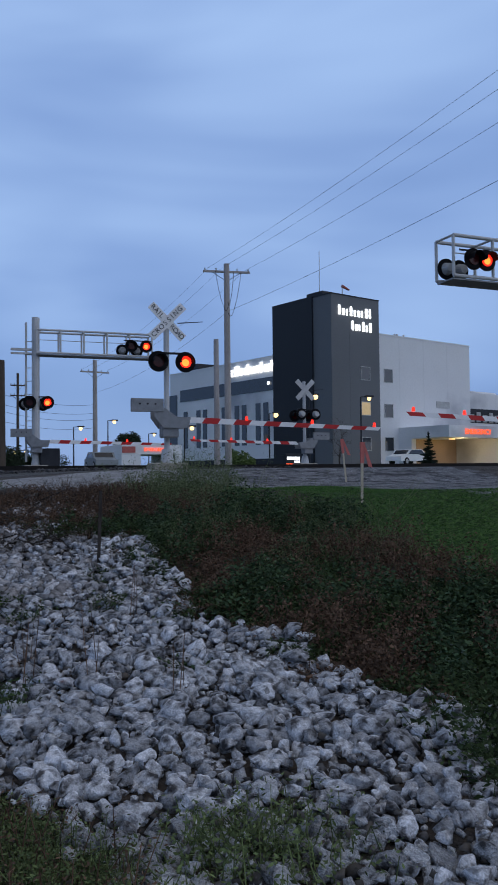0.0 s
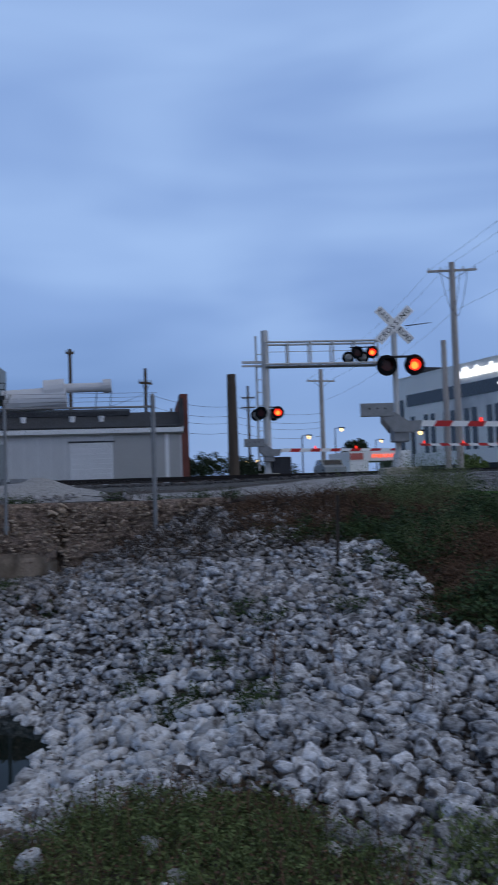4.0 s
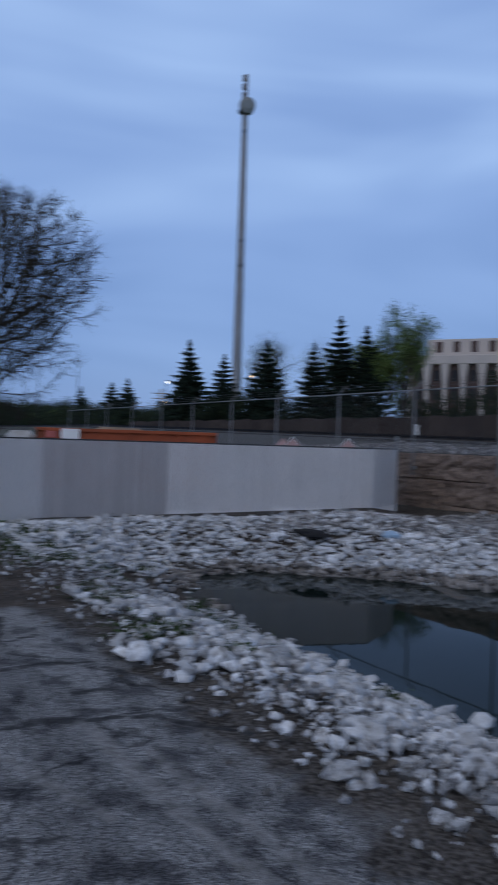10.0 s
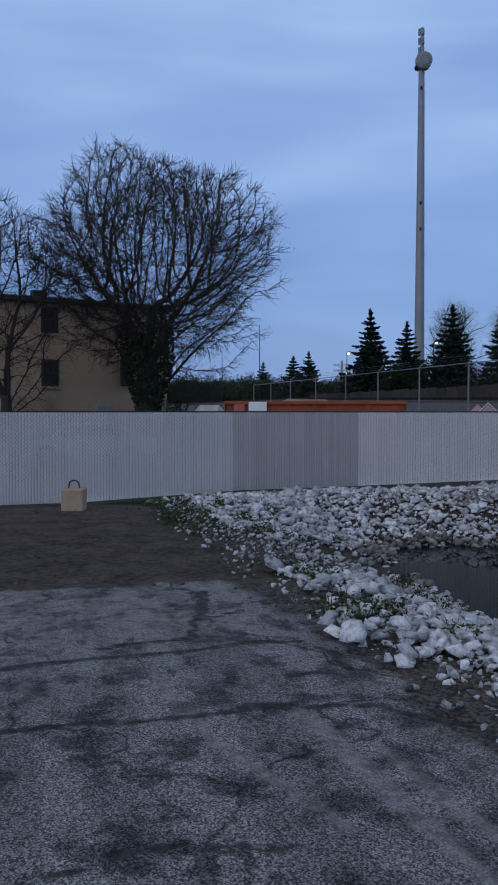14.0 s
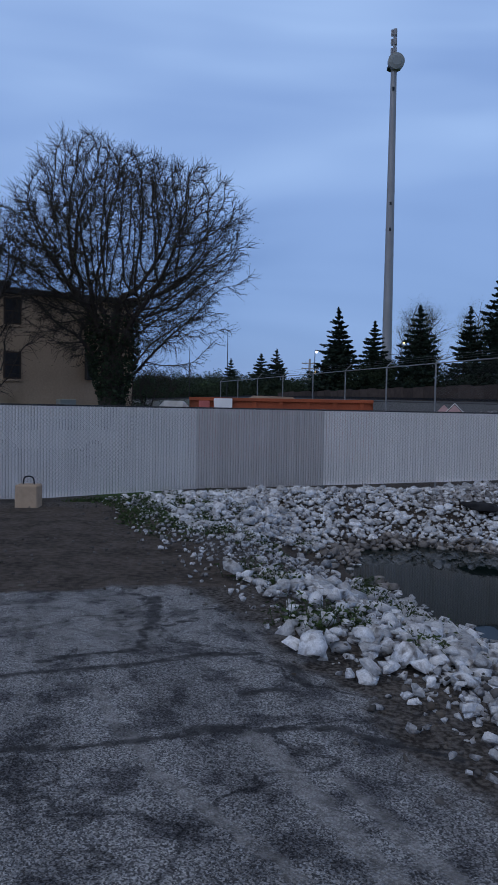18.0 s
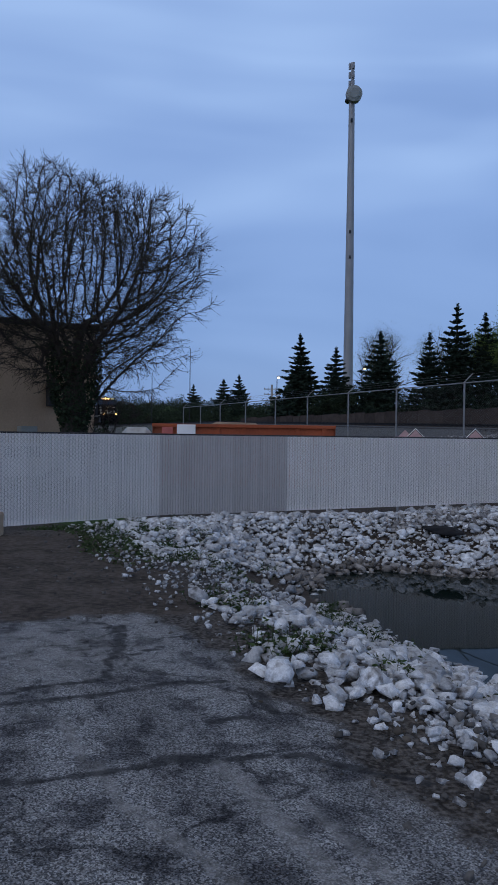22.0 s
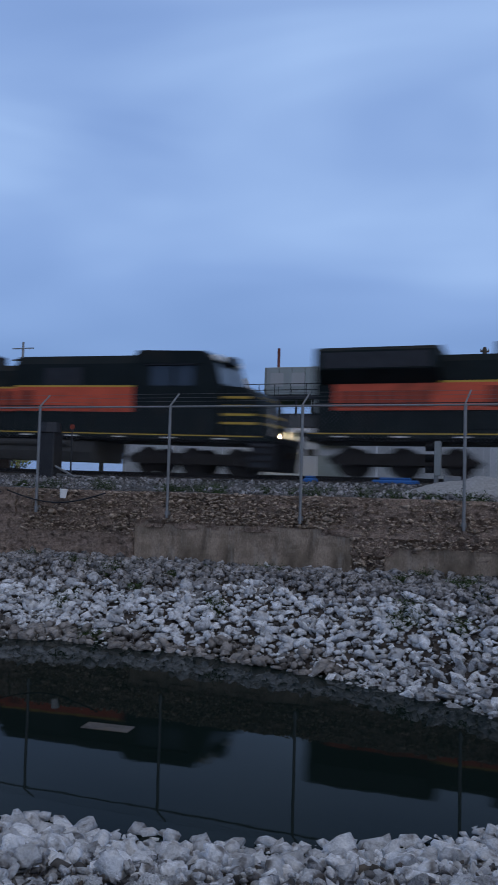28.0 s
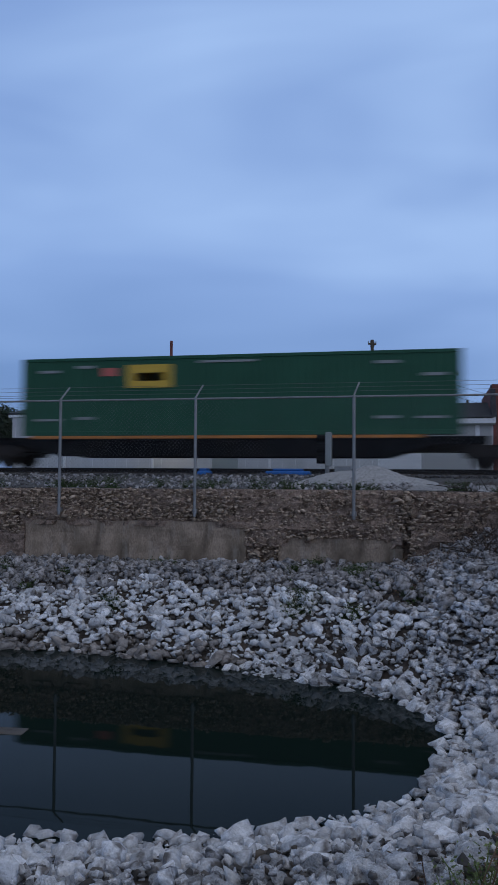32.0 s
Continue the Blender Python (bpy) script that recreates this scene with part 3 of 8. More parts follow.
def box(x0, x1, y0, y1, z0, z1, bevel=0.0, bm=None, m=None):
    bm = bm or bmesh.new()
    r = bmesh.ops.create_cube(bm, size=1.0)
    vs = r["verts"]
    bmesh.ops.scale(bm, vec=(x1 - x0, y1 - y0, z1 - z0), verts=vs)
    bmesh.ops.translate(bm, vec=((x0 + x1) / 2, (y0 + y1) / 2, (z0 + z1) / 2), verts=vs)
    if bevel:
        es = list({e for v in vs for e in v.link_edges})
        r = bmesh.ops.bevel(bm, geom=es, offset=bevel, segments=1, affect="EDGES")
        vs = list({v for f in r["faces"] for v in f.verts} | {v for v in vs if v.is_valid})
    if m is not None:
        bmesh.ops.transform(bm, matrix=m, verts=vs)
    return bm


def rod(a, b, r0, r1=None, seg=8, bm=None, cap=True):
    """A round bar from a to b, tapered if r1 is given."""
    bm = bm or bmesh.new()
    a, b = Vector(a), Vector(b)
    r1 = r0 if r1 is None else r1
    q = (b - a).to_track_quat("Z", "Y").to_matrix()
    rings = []
    for p, r in ((a, r0), (b, r1)):
        rings.append([bm.verts.new(p + q @ Vector((r * math.cos(k * math.tau / seg), r * math.sin(k * math.tau / seg), 0))) for k in range(seg)])
    for k in range(seg):
        bm.faces.new((rings[0][k], rings[0][(k + 1) % seg], rings[1][(k + 1) % seg], rings[1][k]))
    if cap:
        bm.faces.new(rings[0][::-1])
        bm.faces.new(rings[1])
    return bm


def prism(profile, a, b, axis="y", bm=None):
    """A profile of (u, z) points drawn out from a to b along x or y."""
    bm = bm or bmesh.new()
    ends = []
    for s in (a, b):
        ends.append([bm.verts.new((s, u, z) if axis == "x" else (u, s, z)) for u, z in profile])
    n = len(profile)
    for k in range(n):
        bm.faces.new((ends[0][k], ends[0][(k + 1) % n], ends[1][(k + 1) % n], ends[1][k]))
    bm.faces.new(ends[0][::-1])
    bm.faces.new(ends[1])
    bmesh.ops.recalc_face_normals(bm, faces=bm.faces)
    return bm


def disc(c, r, depth, axis="y", seg=20, bm=None):
    d = Vector((depth if axis == "x" else 0, depth if axis == "y" else 0, depth if axis == "z" else 0))
    c = Vector(c)
    return rod(c - d / 2, c + d / 2, r, r, seg, bm)


def words(name, text, size, m, material, parent, depth=0.006):
    """Lettering in the built-in font, as a mesh; it is read from the -y side."""
    cu = bpy.data.curves.new(name, "FONT")
    cu.body, cu.size, cu.extrude, cu.align_x, cu.align_y = text, size, depth, "CENTER", "CENTER"
    tmp = bpy.data.objects.new(name, cu)
    me = bpy.data.meshes.new_from_object(tmp)
    bpy.data.objects.remove(tmp)
    bpy.data.curves.remove(cu)
    me.materials.append(M[material])
    ob = new(name, me)
    ob.parent, ob.matrix_basis = parent, m @ pose(0, 0, 0, 90, 0, 0)
    return ob


def raw(name, verts, faces, material, parent=None, kind="", label="", category="", smooth=False):
    me = bpy.data.meshes.new(name)
    v, f = np.asarray(verts, np.float32), np.asarray(faces, np.int32)
    me.vertices.add(len(v))
    me.vertices.foreach_set("co", v.ravel())
    me.loops.add(f.size)
    me.loops.foreach_set("vertex_index", f.ravel())
    me.polygons.add(len(f))
    me.polygons.foreach_set("loop_start", np.arange(0, f.size, f.shape[1], dtype=np.int32))
    me.update(calc_edges=True)
    if smooth:
        me.polygons.foreach_set("use_smooth", [True] * len(me.polygons))
    me.materials.append(M[material] if isinstance(material, str) else material)
    ob = new(name, me)
    ob.parent = parent
    return tagged(ob, label, category, "", kind)


def tubes(lines, seg=3):
    """Verts and quads of many straight tapered bars at once: rows of ax ay az ra bx by bz rb."""
    L = np.asarray(lines, float)
    a, b, ra, rb = L[:, 0:3], L[:, 4:7], L[:, 3], L[:, 7]
    d = b - a
    d /= np.linalg.norm(d, axis=1, keepdims=True) + 1e-9
    ref = np.where(np.abs(d[:, 2:3]) < 0.9, np.array([[0, 0, 1.0]]), np.array([[1.0, 0, 0]]))
    u = np.cross(d, ref)
    u /= np.linalg.norm(u, axis=1, keepdims=True)
    w = np.cross(d, u)
    v, f, n = [], [], len(L)
    for k in range(seg):
        c, s = math.cos(k * math.tau / seg), math.sin(k * math.tau / seg)
        v.append(a + (u * c + w * s) * ra[:, None])
        v.append(b + (u * c + w * s) * rb[:, None])
    v = np.stack(v, 1)
    base = (np.arange(n) * 2 * seg)[:, None]
    for k in range(seg):
        j = (k + 1) % seg
        f.append(base + np.array([[2 * k, 2 * j, 2 * j + 1, 2 * k + 1]]))
    return v.reshape(-1, 3), np.stack(f, 1).reshape(-1, 4)


def smooth(a, b, x):
    t = np.clip((np.asarray(x, float) - a) / (b - a), 0, 1)
    return t * t * (3 - 2 * t)


# ---- the lie of the land ----
WATER_Z, WALL_Y, WALL_TOP, RAIL_Y, RAIL_Z = -0.9, 16.6, 1.57, 29.6, 2.17
SHORE = [(-1.3, 9.1), (-1.6, 7.5), (-2.5, 6.6), (-3.5, 6.15), (-5.3, 5.9), (-7.6, 5.85), (-10.2, 5.95), (-13.2, 6.3), (-14.9, 7.1),
         (-14.9, 8.4), (-13.4, 10.1), (-11.5, 11.4), (-9.0, 11.95), (-6.2, 11.9), (-4.2, 11.4), (-2.5, 10.7), (-1.6, 10.0)]


def shore_distance(x, y):
    """Metres from the water's edge, less than 0 over the pond."""
    x, y = np.asarray(x, float), np.asarray(y, float)
    best, inside = np.full(x.shape, 1e9), np.zeros(x.shape, bool)
    for (ax, ay), (bx, by) in zip(SHORE, SHORE[1:] + SHORE[:1]):
        dx, dy = bx - ax, by - ay
        t = np.clip(((x - ax) * dx + (y - ay) * dy) / (dx * dx + dy * dy), 0, 1)
        best = np.minimum(best, np.hypot(x - ax - t * dx, y - ay - t * dy))
        cross = (ay > y) != (by > y)
        inside ^= cross & (x < ax + (y - ay) * dx / (dy if dy else 1e-9))
    return np.where(inside, -best, best)


def wave(x, y, s, k=0.0):
    return np.sin(x * s + 1.3 * np.sin(y * s * 0.7 + k)) * np.cos(y * s * 0.9 + 1.1 * np.sin(x * s * 0.6 + k * 2))


def slope_east(x, y):
    v = y + 0.5 * (np.minimum(x, 12) - 3)
    lift = 0.2 * np.maximum(0, np.minimum(x, 12) - 5) * smooth(4, 8, y)
    return np.clip(0.145 * (v - 7.0) + lift, -0.05, 1.52)


def grade(x):
    """The line climbs a little towards the west."""
    return 0.015 * np.clip(-20 - np.asarray(x, float), 0, 62)


def height(x, y):
    x, y = np.asarray(x, float), np.asarray(y, float)
    d = shore_distance(x, y)
    low = np.where(d > 0, WATER_Z - 0.10 + 1.02 * smooth(-0.3, 3.2, d), WATER_Z - 0.12 - 0.6 * smooth(0, 1.5, -d))
    east = smooth(-2.6, 1.6, x + 0.05 * (y - 9)) * smooth(4.0, 9.0, y + 0.3 * x)
    rise = slope_east(x, y)
    z = np.where(d > 0, low + np.maximum(rise, 0) * east, low)
    z = z + 0.05 * wave(x, y, 0.9) * smooth(0.2, 2, d) * smooth(3.0, 6.0, y)
    z = z - 0.22 * smooth(-10, -16, x) * smooth(11, 15, y) * smooth(17, 16, y)
    z = z - (0.24 + 0.13 * smooth(5, 2, y)) * smooth(-15.4, -18.3, x) * smooth(14, 11, y)
    upper = WALL_TOP + 0.30 * smooth(17, 26.5, y)
    upper = upper + (1.98 - upper) * smooth(0.5, 6, x)
    behind = smooth(WALL_Y + 0.36, WALL_Y + 0.42, y)
    west_cut = smooth(-0.6, 2.2, x)
    edge = behind * (1 - west_cut) + west_cut * smooth(16.8, 20.6, y)
    z = z * (1 - edge) + upper * edge
    return z + 0.35 * smooth(34, 60, y) + grade(x) * smooth(22, 27, y)


# tar-filled cracks and pale tyre lines of the lot, with their relative widths
CRACKS = [([(-6.94, 0.62), (-7.0, 0.95), (-7.02, 1.32), (-7.45, 1.45), (-7.77, 1.59)], 0.75), ([(-7.77, 1.59), (-8.46, 1.75)], 1.15), ([(-7.45, 1.45), (-7.56, 1.64), (-7.68, 1.92)], 0.7),
          ([(-6.6, -0.9), (-6.72, 0.61), (-6.7, 0.9), (-6.7, 1.25), (-6.79, 1.68), (-6.71, 2.05)], 0.8), ([(-5.7, -1.2), (-5.58, 0.51), (-5.54, 0.77), (-5.52, 1.0), (-5.55, 1.15), (-5.56, 1.42), (-5.45, 1.68), (-5.43, 1.86), (-5.38, 2.03), (-5.22, 2.11), (-4.87, 2.41)], 0.65),
          ([(-5.6, 1.34), (-5.52, 1.47)], 1.1), ([(-6.51, 2.13), (-6.32, 2.17), (-6.01, 2.12)], 0.8), ([(-6.0, 1.69), (-6.03, 1.91)], 0.8), ([(-4.2, -0.9), (-4.05, -0.2), (-4.3, 0.5), (-4.1, 1.1)], 0.5)]
TYRE_LINES = [([(-5.45, 1.57), (-4.51, 1.60), (-3.2, 1.66)], 1.0), ([(-4.85, 1.78), (-4.2, 1.80), (-3.0, 1.9)], 0.8), ([(-6.4, 0.9), (-5.2, 1.0), (-4.2, 1.3)], 0.7), ([(-8.6, 1.9), (-8.45, 0.6)], 0.6)]


def line_distance(x, y, pts):
    """Metres from a bent line on the plan."""
    best = np.full(x.shape, 1e9)
    for (ax, ay), (bx, by) in zip(pts[:-1], pts[1:]):
        dx, dy = bx - ax, by - ay
        t = np.clip(((x - ax) * dx + (y - ay) * dy) / (dx * dx + dy * dy), 0, 1)
        best = np.minimum(best, np.hypot(x - ax - t * dx, y - ay - t * dy))
    return best


def build_ground():
    def axis(lo, hi, step, far):
        core = np.arange(lo, hi + 1e-6, step)
        out = np.cumsum(step * 1.22 ** np.arange(1, 42))
        out = out[out < far]
        return np.concatenate([(lo - out)[::-1], core, hi + out])

    def refine(a, lo, hi, step):
        """Closer lines over the worn lot."""
        return np.concatenate([a[a < lo - 0.04], np.arange(lo, hi, step), a[a > hi + 0.04]])

    xs = refine(axis(-20, 20, 0.22, 1900), -9.8, -1.6, 0.07)
    ys = refine(axis(-4, 34, 0.22, 1900), -3.2, 3.4, 0.07)
    ys = np.sort(np.concatenate([ys[np.abs(ys - WALL_Y - 0.39) > 0.06], [WALL_Y + 0.355, WALL_Y + 0.425]]))
    gx, gy = np.meshgrid(xs, ys)
    gz = height(gx, gy)
    nx, ny = len(xs), len(ys)
    v = np.stack([gx, gy, gz], -1).reshape(-1, 3)
    i = np.arange((ny - 1) * nx).reshape(ny - 1, nx)[:, :-1].ravel()
    f = np.stack([i, i + 1, i + nx + 1, i + nx], 1)
    g = raw("ground", v, f, GROUND, kind="structure", label="earth and gravel ground round a stony pond", category="ground", smooth=True)
    x, y = v[:, 0], v[:, 1]
    d = shore_distance(x, y)
    road = smooth(1.4, -1.4, np.abs(x - road_middle(y)) - 4.2) * smooth(-60, -40, y)
    lot = smooth(0.45, -0.45, y - 2.25 - 0.1 * wave(x, y, 2.3)) * smooth(-9.3, -8.7, x - 0.08 * y) * smooth(3.2, 1.0, x)
    weights = {
        "asphalt": np.maximum(lot, road),
        "turf": smooth(4.0, 6.5, x - 0.1 * y) * smooth(17.5, 15.5, y) + smooth(36, 42, y) * 0.8 + 0.3 * smooth(-45, -55, x) + smooth(2.6, 3.4, y) * smooth(-11, -13, x) * smooth(5.2, 4.2, y),
        "gravel": smooth(17.5, 18.1, y) * smooth(21.5, 20.0, y) * smooth(8.0, 6.0, x) * smooth(-4.5, -2.0, x),
        "ballast": np.maximum(smooth(21.5, 23, y) * smooth(36, 34, y), smooth(16.5, 17.2, y) * smooth(24, 23, y) * smooth(-1.5, -4.0, x)),
        # dark mud; along the stone banks it also paints the shade between the stones
        "mud_gap_shade": smooth(3.0, 2.2, d) * smooth(2.3, 3.0, y) + smooth(3.2, 3.8, y) * smooth(14, 12, y) * smooth(-1.5, -0.5, x) * smooth(5, 4.3, x) + smooth(-8.2, -9.4, x) * smooth(-16, -14, x) * smooth(3.4, 2.4, y) + smooth(3.0, 3.6, x) * smooth(16, 14, y) * smooth(4, 5.5, y),
    }
    for zone, lines, width in (("tar", CRACKS, 0.075), ("dust", TYRE_LINES, 0.075)):
        weights[zone] = 0 * x
        for pts, k in lines:
            weights[zone] = np.maximum(weights[zone], smooth(1.5, 0.2, line_distance(x, y, pts) / (width * k)))
    # the far end of the lot lies under pale dust
    far_end = smooth(-5.6, -7.6, x + 0.9 * (y - 1.2)) * smooth(2.5, 1.9, y) * (0.62 + 0.16 * wave(x, y, 2.1))
    weights["dust"] = np.maximum(weights["dust"], far_end * (lot > 0.4))
    for zone, w in weights.items():
        a = g.data.attributes.new(zone, "FLOAT", "POINT")
        a.data.foreach_set("value", np.clip(w, 0, 1).astype(np.float32))
    return g


def road_middle(y):
    return 11.0 + 1.8 * smooth(18.5, 14.5, y)


build_ground()

bm = bmesh.new()
bm.faces.new([bm.verts.new((x * 1.0 + (x + 8) * 0.06, y + (y - 9) * 0.16, WATER_Z)) for x, y in SHORE])
water = part("water", bm, WATER)
tagged(water, "still dark pond water mirroring the evening sky", "pond", kind="structure")


# ---- stones ----
def rock_shape(seed, points, fine=False):
    """A broken stone: the hull of random points, its edges worn round and its faces roughened if fine."""
    rng = np.random.default_rng(seed)
    p = rng.normal(size=(points, 3))
    p /= np.linalg.norm(p, axis=1, keepdims=True)
    p *= rng.uniform(0.70, 1.12, (points, 1))
    p *= np.array([1.2, 0.98, 0.72]) * rng.uniform(0.80, 1.20, 3)
    bm = bmesh.new()
    for q in p:
        bm.verts.new(q)
    r = bmesh.ops.convex_hull(bm, input=bm.verts)
    bmesh.ops.delete(bm, geom=[g for g in r["geom_interior"] if isinstance(g, bmesh.types.BMVert)], context="VERTS")
    if fine:
        bmesh.ops.bevel(bm, geom=list(bm.edges), offset=0.12, segments=1, affect="EDGES", clamp_overlap=True)
        bmesh.ops.triangulate(bm, faces=bm.faces)
        bmesh.ops.subdivide_edges(bm, edges=[e for e in bm.edges if e.calc_length() > 0.26], cuts=1)
        bmesh.ops.triangulate(bm, faces=bm.faces)
        for v in bm.verts:
            q = v.co * 2.6 + Vector((seed * 3.7, 0, 0))
            v.co += v.co.normalized() * (0.13 * noise.noise(q) + 0.075 * noise.noise(q * 2.7))
    bmesh.ops.triangulate(bm, faces=bm.faces)
    bm.verts.index_update()
    v = np.array([q.co[:] for q in bm.verts])
    f = np.array([[q.index for q in t.verts] for t in bm.faces])
    bm.free()
    return v, f


ROCKS_FINE = [rock_shape(s, 16, True) for s in range(16)]
ROCKS = [rock_shape(40 + s, 14) for s in range(16)]
PEBBLES = [rock_shape(80 + s, 11) for s in range(8)]


def rotations(rng, n, tilt=0.5):
    a, b, c = rng.uniform(0, math.tau, n), rng.normal(0, tilt, n), rng.normal(0, tilt, n)
    ca, sa, cb, sb, cc, sc = np.cos(a), np.sin(a), np.cos(b), np.sin(b), np.cos(c), np.sin(c)
    rz = np.stack([ca, -sa, 0 * a, sa, ca, 0 * a, 0 * a, 0 * a, 1 + 0 * a], -1).reshape(-1, 3, 3)
    ry = np.stack([cb, 0 * a, sb, 0 * a, 1 + 0 * a, 0 * a, -sb, 0 * a, cb], -1).reshape(-1, 3, 3)
    rx = np.stack([1 + 0 * a, 0 * a, 0 * a, 0 * a, cc, -sc, 0 * a, sc, cc], -1).reshape(-1, 3, 3)
    return rz @ ry @ rx


def scatter(x0, x1, y0, y1, step, keep, seed):
    """Jittered places on the ground inside a stretch of the plan."""
    rng = np.random.default_rng(seed)
    gx, gy = np.meshgrid(np.arange(x0, x1, step), np.arange(y0, y1, step * 0.9))
    gx = gx + (np.arange(gx.shape[0]) % 2)[:, None] * step * 0.5
    x = (gx + rng.uniform(-0.42, 0.42, gx.shape) * step).ravel()
    y = (gy + rng.uniform(-0.42, 0.42, gy.shape) * step).ravel()
    ok = keep(x, y) > rng.uniform(0, 1, x.size)
    return x[ok], y[ok], rng


def stones(name, shapes, x, y, rng, size, material, label, category, parent=None, sink=0.25, kind="stuff", tilt=0.3, lift=0.0):
    n = len(x)
    s = size * np.clip(np.exp(rng.normal(-0.06, 0.46, n)), 0.4, 2.1)
    z = height(x, y) + s * (0.55 - sink) + lift + rng.uniform(-0.03, 0.06, n)
    R = rotations(rng, n, tilt)
    pick = rng.integers(0, len(shapes), n)
    V, F, base = [], [], 0
    for k, (v, f) in enumerate(shapes):
        ii = np.where(pick == k)[0]
        if not len(ii):
            continue
        w = np.einsum("nij,vj->nvi", R[ii], v) * s[ii, None, None] + np.stack([x[ii], y[ii], z[ii]], -1)[:, None, :]
        V.append(w.reshape(-1, 3))
        F.append((f[None] + (np.arange(len(ii)) * len(v))[:, None, None] + base).reshape(-1, 3))
        base += len(ii) * len(v)
    return raw(name, np.concatenate(V), np.concatenate(F), material, parent, kind, label, category)

# ---- railway ----
def build_track():
    def climb(profile):
        """The profile drawn along the line, level in the east and rising in the west."""
        bm = bmesh.new()
        xs = (-900, -82, -20, 500)
        rings = [[bm.verts.new((x, u, z + float(grade(x)))) for u, z in profile] for x in xs]
        n = len(profile)
        for a, b in zip(rings[:-1], rings[1:]):
            for k in range(n):
                bm.faces.new((a[k], a[(k + 1) % n], b[(k + 1) % n], b[k]))
        bm.faces.new(rings[0][::-1])
        bm.faces.new(rings[-1])
        bmesh.ops.recalc_face_normals(bm, faces=bm.faces)
        return bm

    track = empty("railway_track", pose(0, RAIL_Y, 0), "single railway track on a low ballast bed", "railway", kind="structure")
    for s in (-0.75, 0.75):
        profile = [(s - 0.07, RAIL_Z - 0.17), (s + 0.07, RAIL_Z - 0.17), (s + 0.07, RAIL_Z - 0.15), (s + 0.012, RAIL_Z - 0.13), (s + 0.012, RAIL_Z - 0.04), (s + 0.036, RAIL_Z - 0.03),
                   (s + 0.036, RAIL_Z), (s - 0.036, RAIL_Z), (s - 0.036, RAIL_Z - 0.03), (s - 0.012, RAIL_Z - 0.04), (s - 0.012, RAIL_Z - 0.13), (s - 0.07, RAIL_Z - 0.15)]
        part("rail", climb(profile), "rail", track)
    me = bpy.data.meshes.new("tie")
    b = box(-0.115, 0.115, -1.3, 1.3, -0.17, 0, 0.012)
    b.to_mesh(me)
    b.free()
    me.materials.append(M["tie"])
    for k in range(220):
        t = new("tie", me)
        t.parent, t.matrix_basis = track, pose(-58 + k * 0.55, random.uniform(-0.03, 0.03), RAIL_Z - 0.17 + float(grade(-58 + k * 0.55)), 0, 0, random.uniform(-0.8, 0.8))
    bed = climb([(-3.4, 1.55), (3.4, 1.55), (3.4, 1.9), (1.7, RAIL_Z - 0.2), (-1.7, RAIL_Z - 0.2), (-3.4, 1.9)])
    part("ballast_bed", bed, "ballast", track)
    return track


build_track()
bx, by, rg = scatter(-34, 12, 24.6, 28.4, 0.17, lambda x, y: 0.85 + 0 * x, 5)
stones("ballast_stone", PEBBLES, bx, by, rg, 0.042, "ballast", "loose grey ballast beside the track", "ballast", sink=0.3)
bx, by, rg = scatter(-30, 2, 17.1, 24.6, 0.2, lambda x, y: (0.55 + 0.35 * wave(x, y, 0.9)) * (x < -1.8), 6)
stones("trackside_gravel", PEBBLES, bx, by, rg, 0.05, "rubble", "loose grey gravel between the wall and the track", "gravel", sink=0.3)


# ---- retaining wall ----
def rough_block(w, h, t, x0, z0, rough):
    """A block with an uneven broken face towards -y."""
    nx, nz = max(3, int(w / 0.10)), max(3, int(h / 0.085))
    bm = bmesh.new()
    rows = []
    for j in range(nz + 1):
        row = []
        for i in range(nx + 1):
            u, k = i / nx, j / nz
            q = Vector(((u * w + x0) * 1.1, (k * h + z0) * 2.5, 4.7))
            off = rough * (noise.noise(q) + 0.6 * noise.noise(q * 2.3) + 0.4 * noise.noise(q * 4.9) + 0.25 * noise.noise(q * 9.0))
            row.append(bm.verts.new((u * w, -off, k * h)))
        rows.append(row)
    for j in range(nz):
        for i in range(nx):
            bm.faces.new((rows[j][i], rows[j][i + 1], rows[j + 1][i + 1], rows[j + 1][i]))
    back = [bm.verts.new((x, t, z)) for x, z in ((0, 0), (w, 0), (w, h), (0, h))]
    bm.faces.new(back[::-1])
    for line, (p, q) in ((rows[0], (0, 1)), (rows[-1][::-1], (2, 3))):
        bm.faces.new([*line[::-1], back[p], back[q]])
    bm.faces.new([*[r[0] for r in rows], back[3], back[0]])
    bm.faces.new([*[r[-1] for r in rows][::-1], back[1], back[2]])
    bmesh.ops.recalc_face_normals(bm, faces=bm.faces)
    return bm


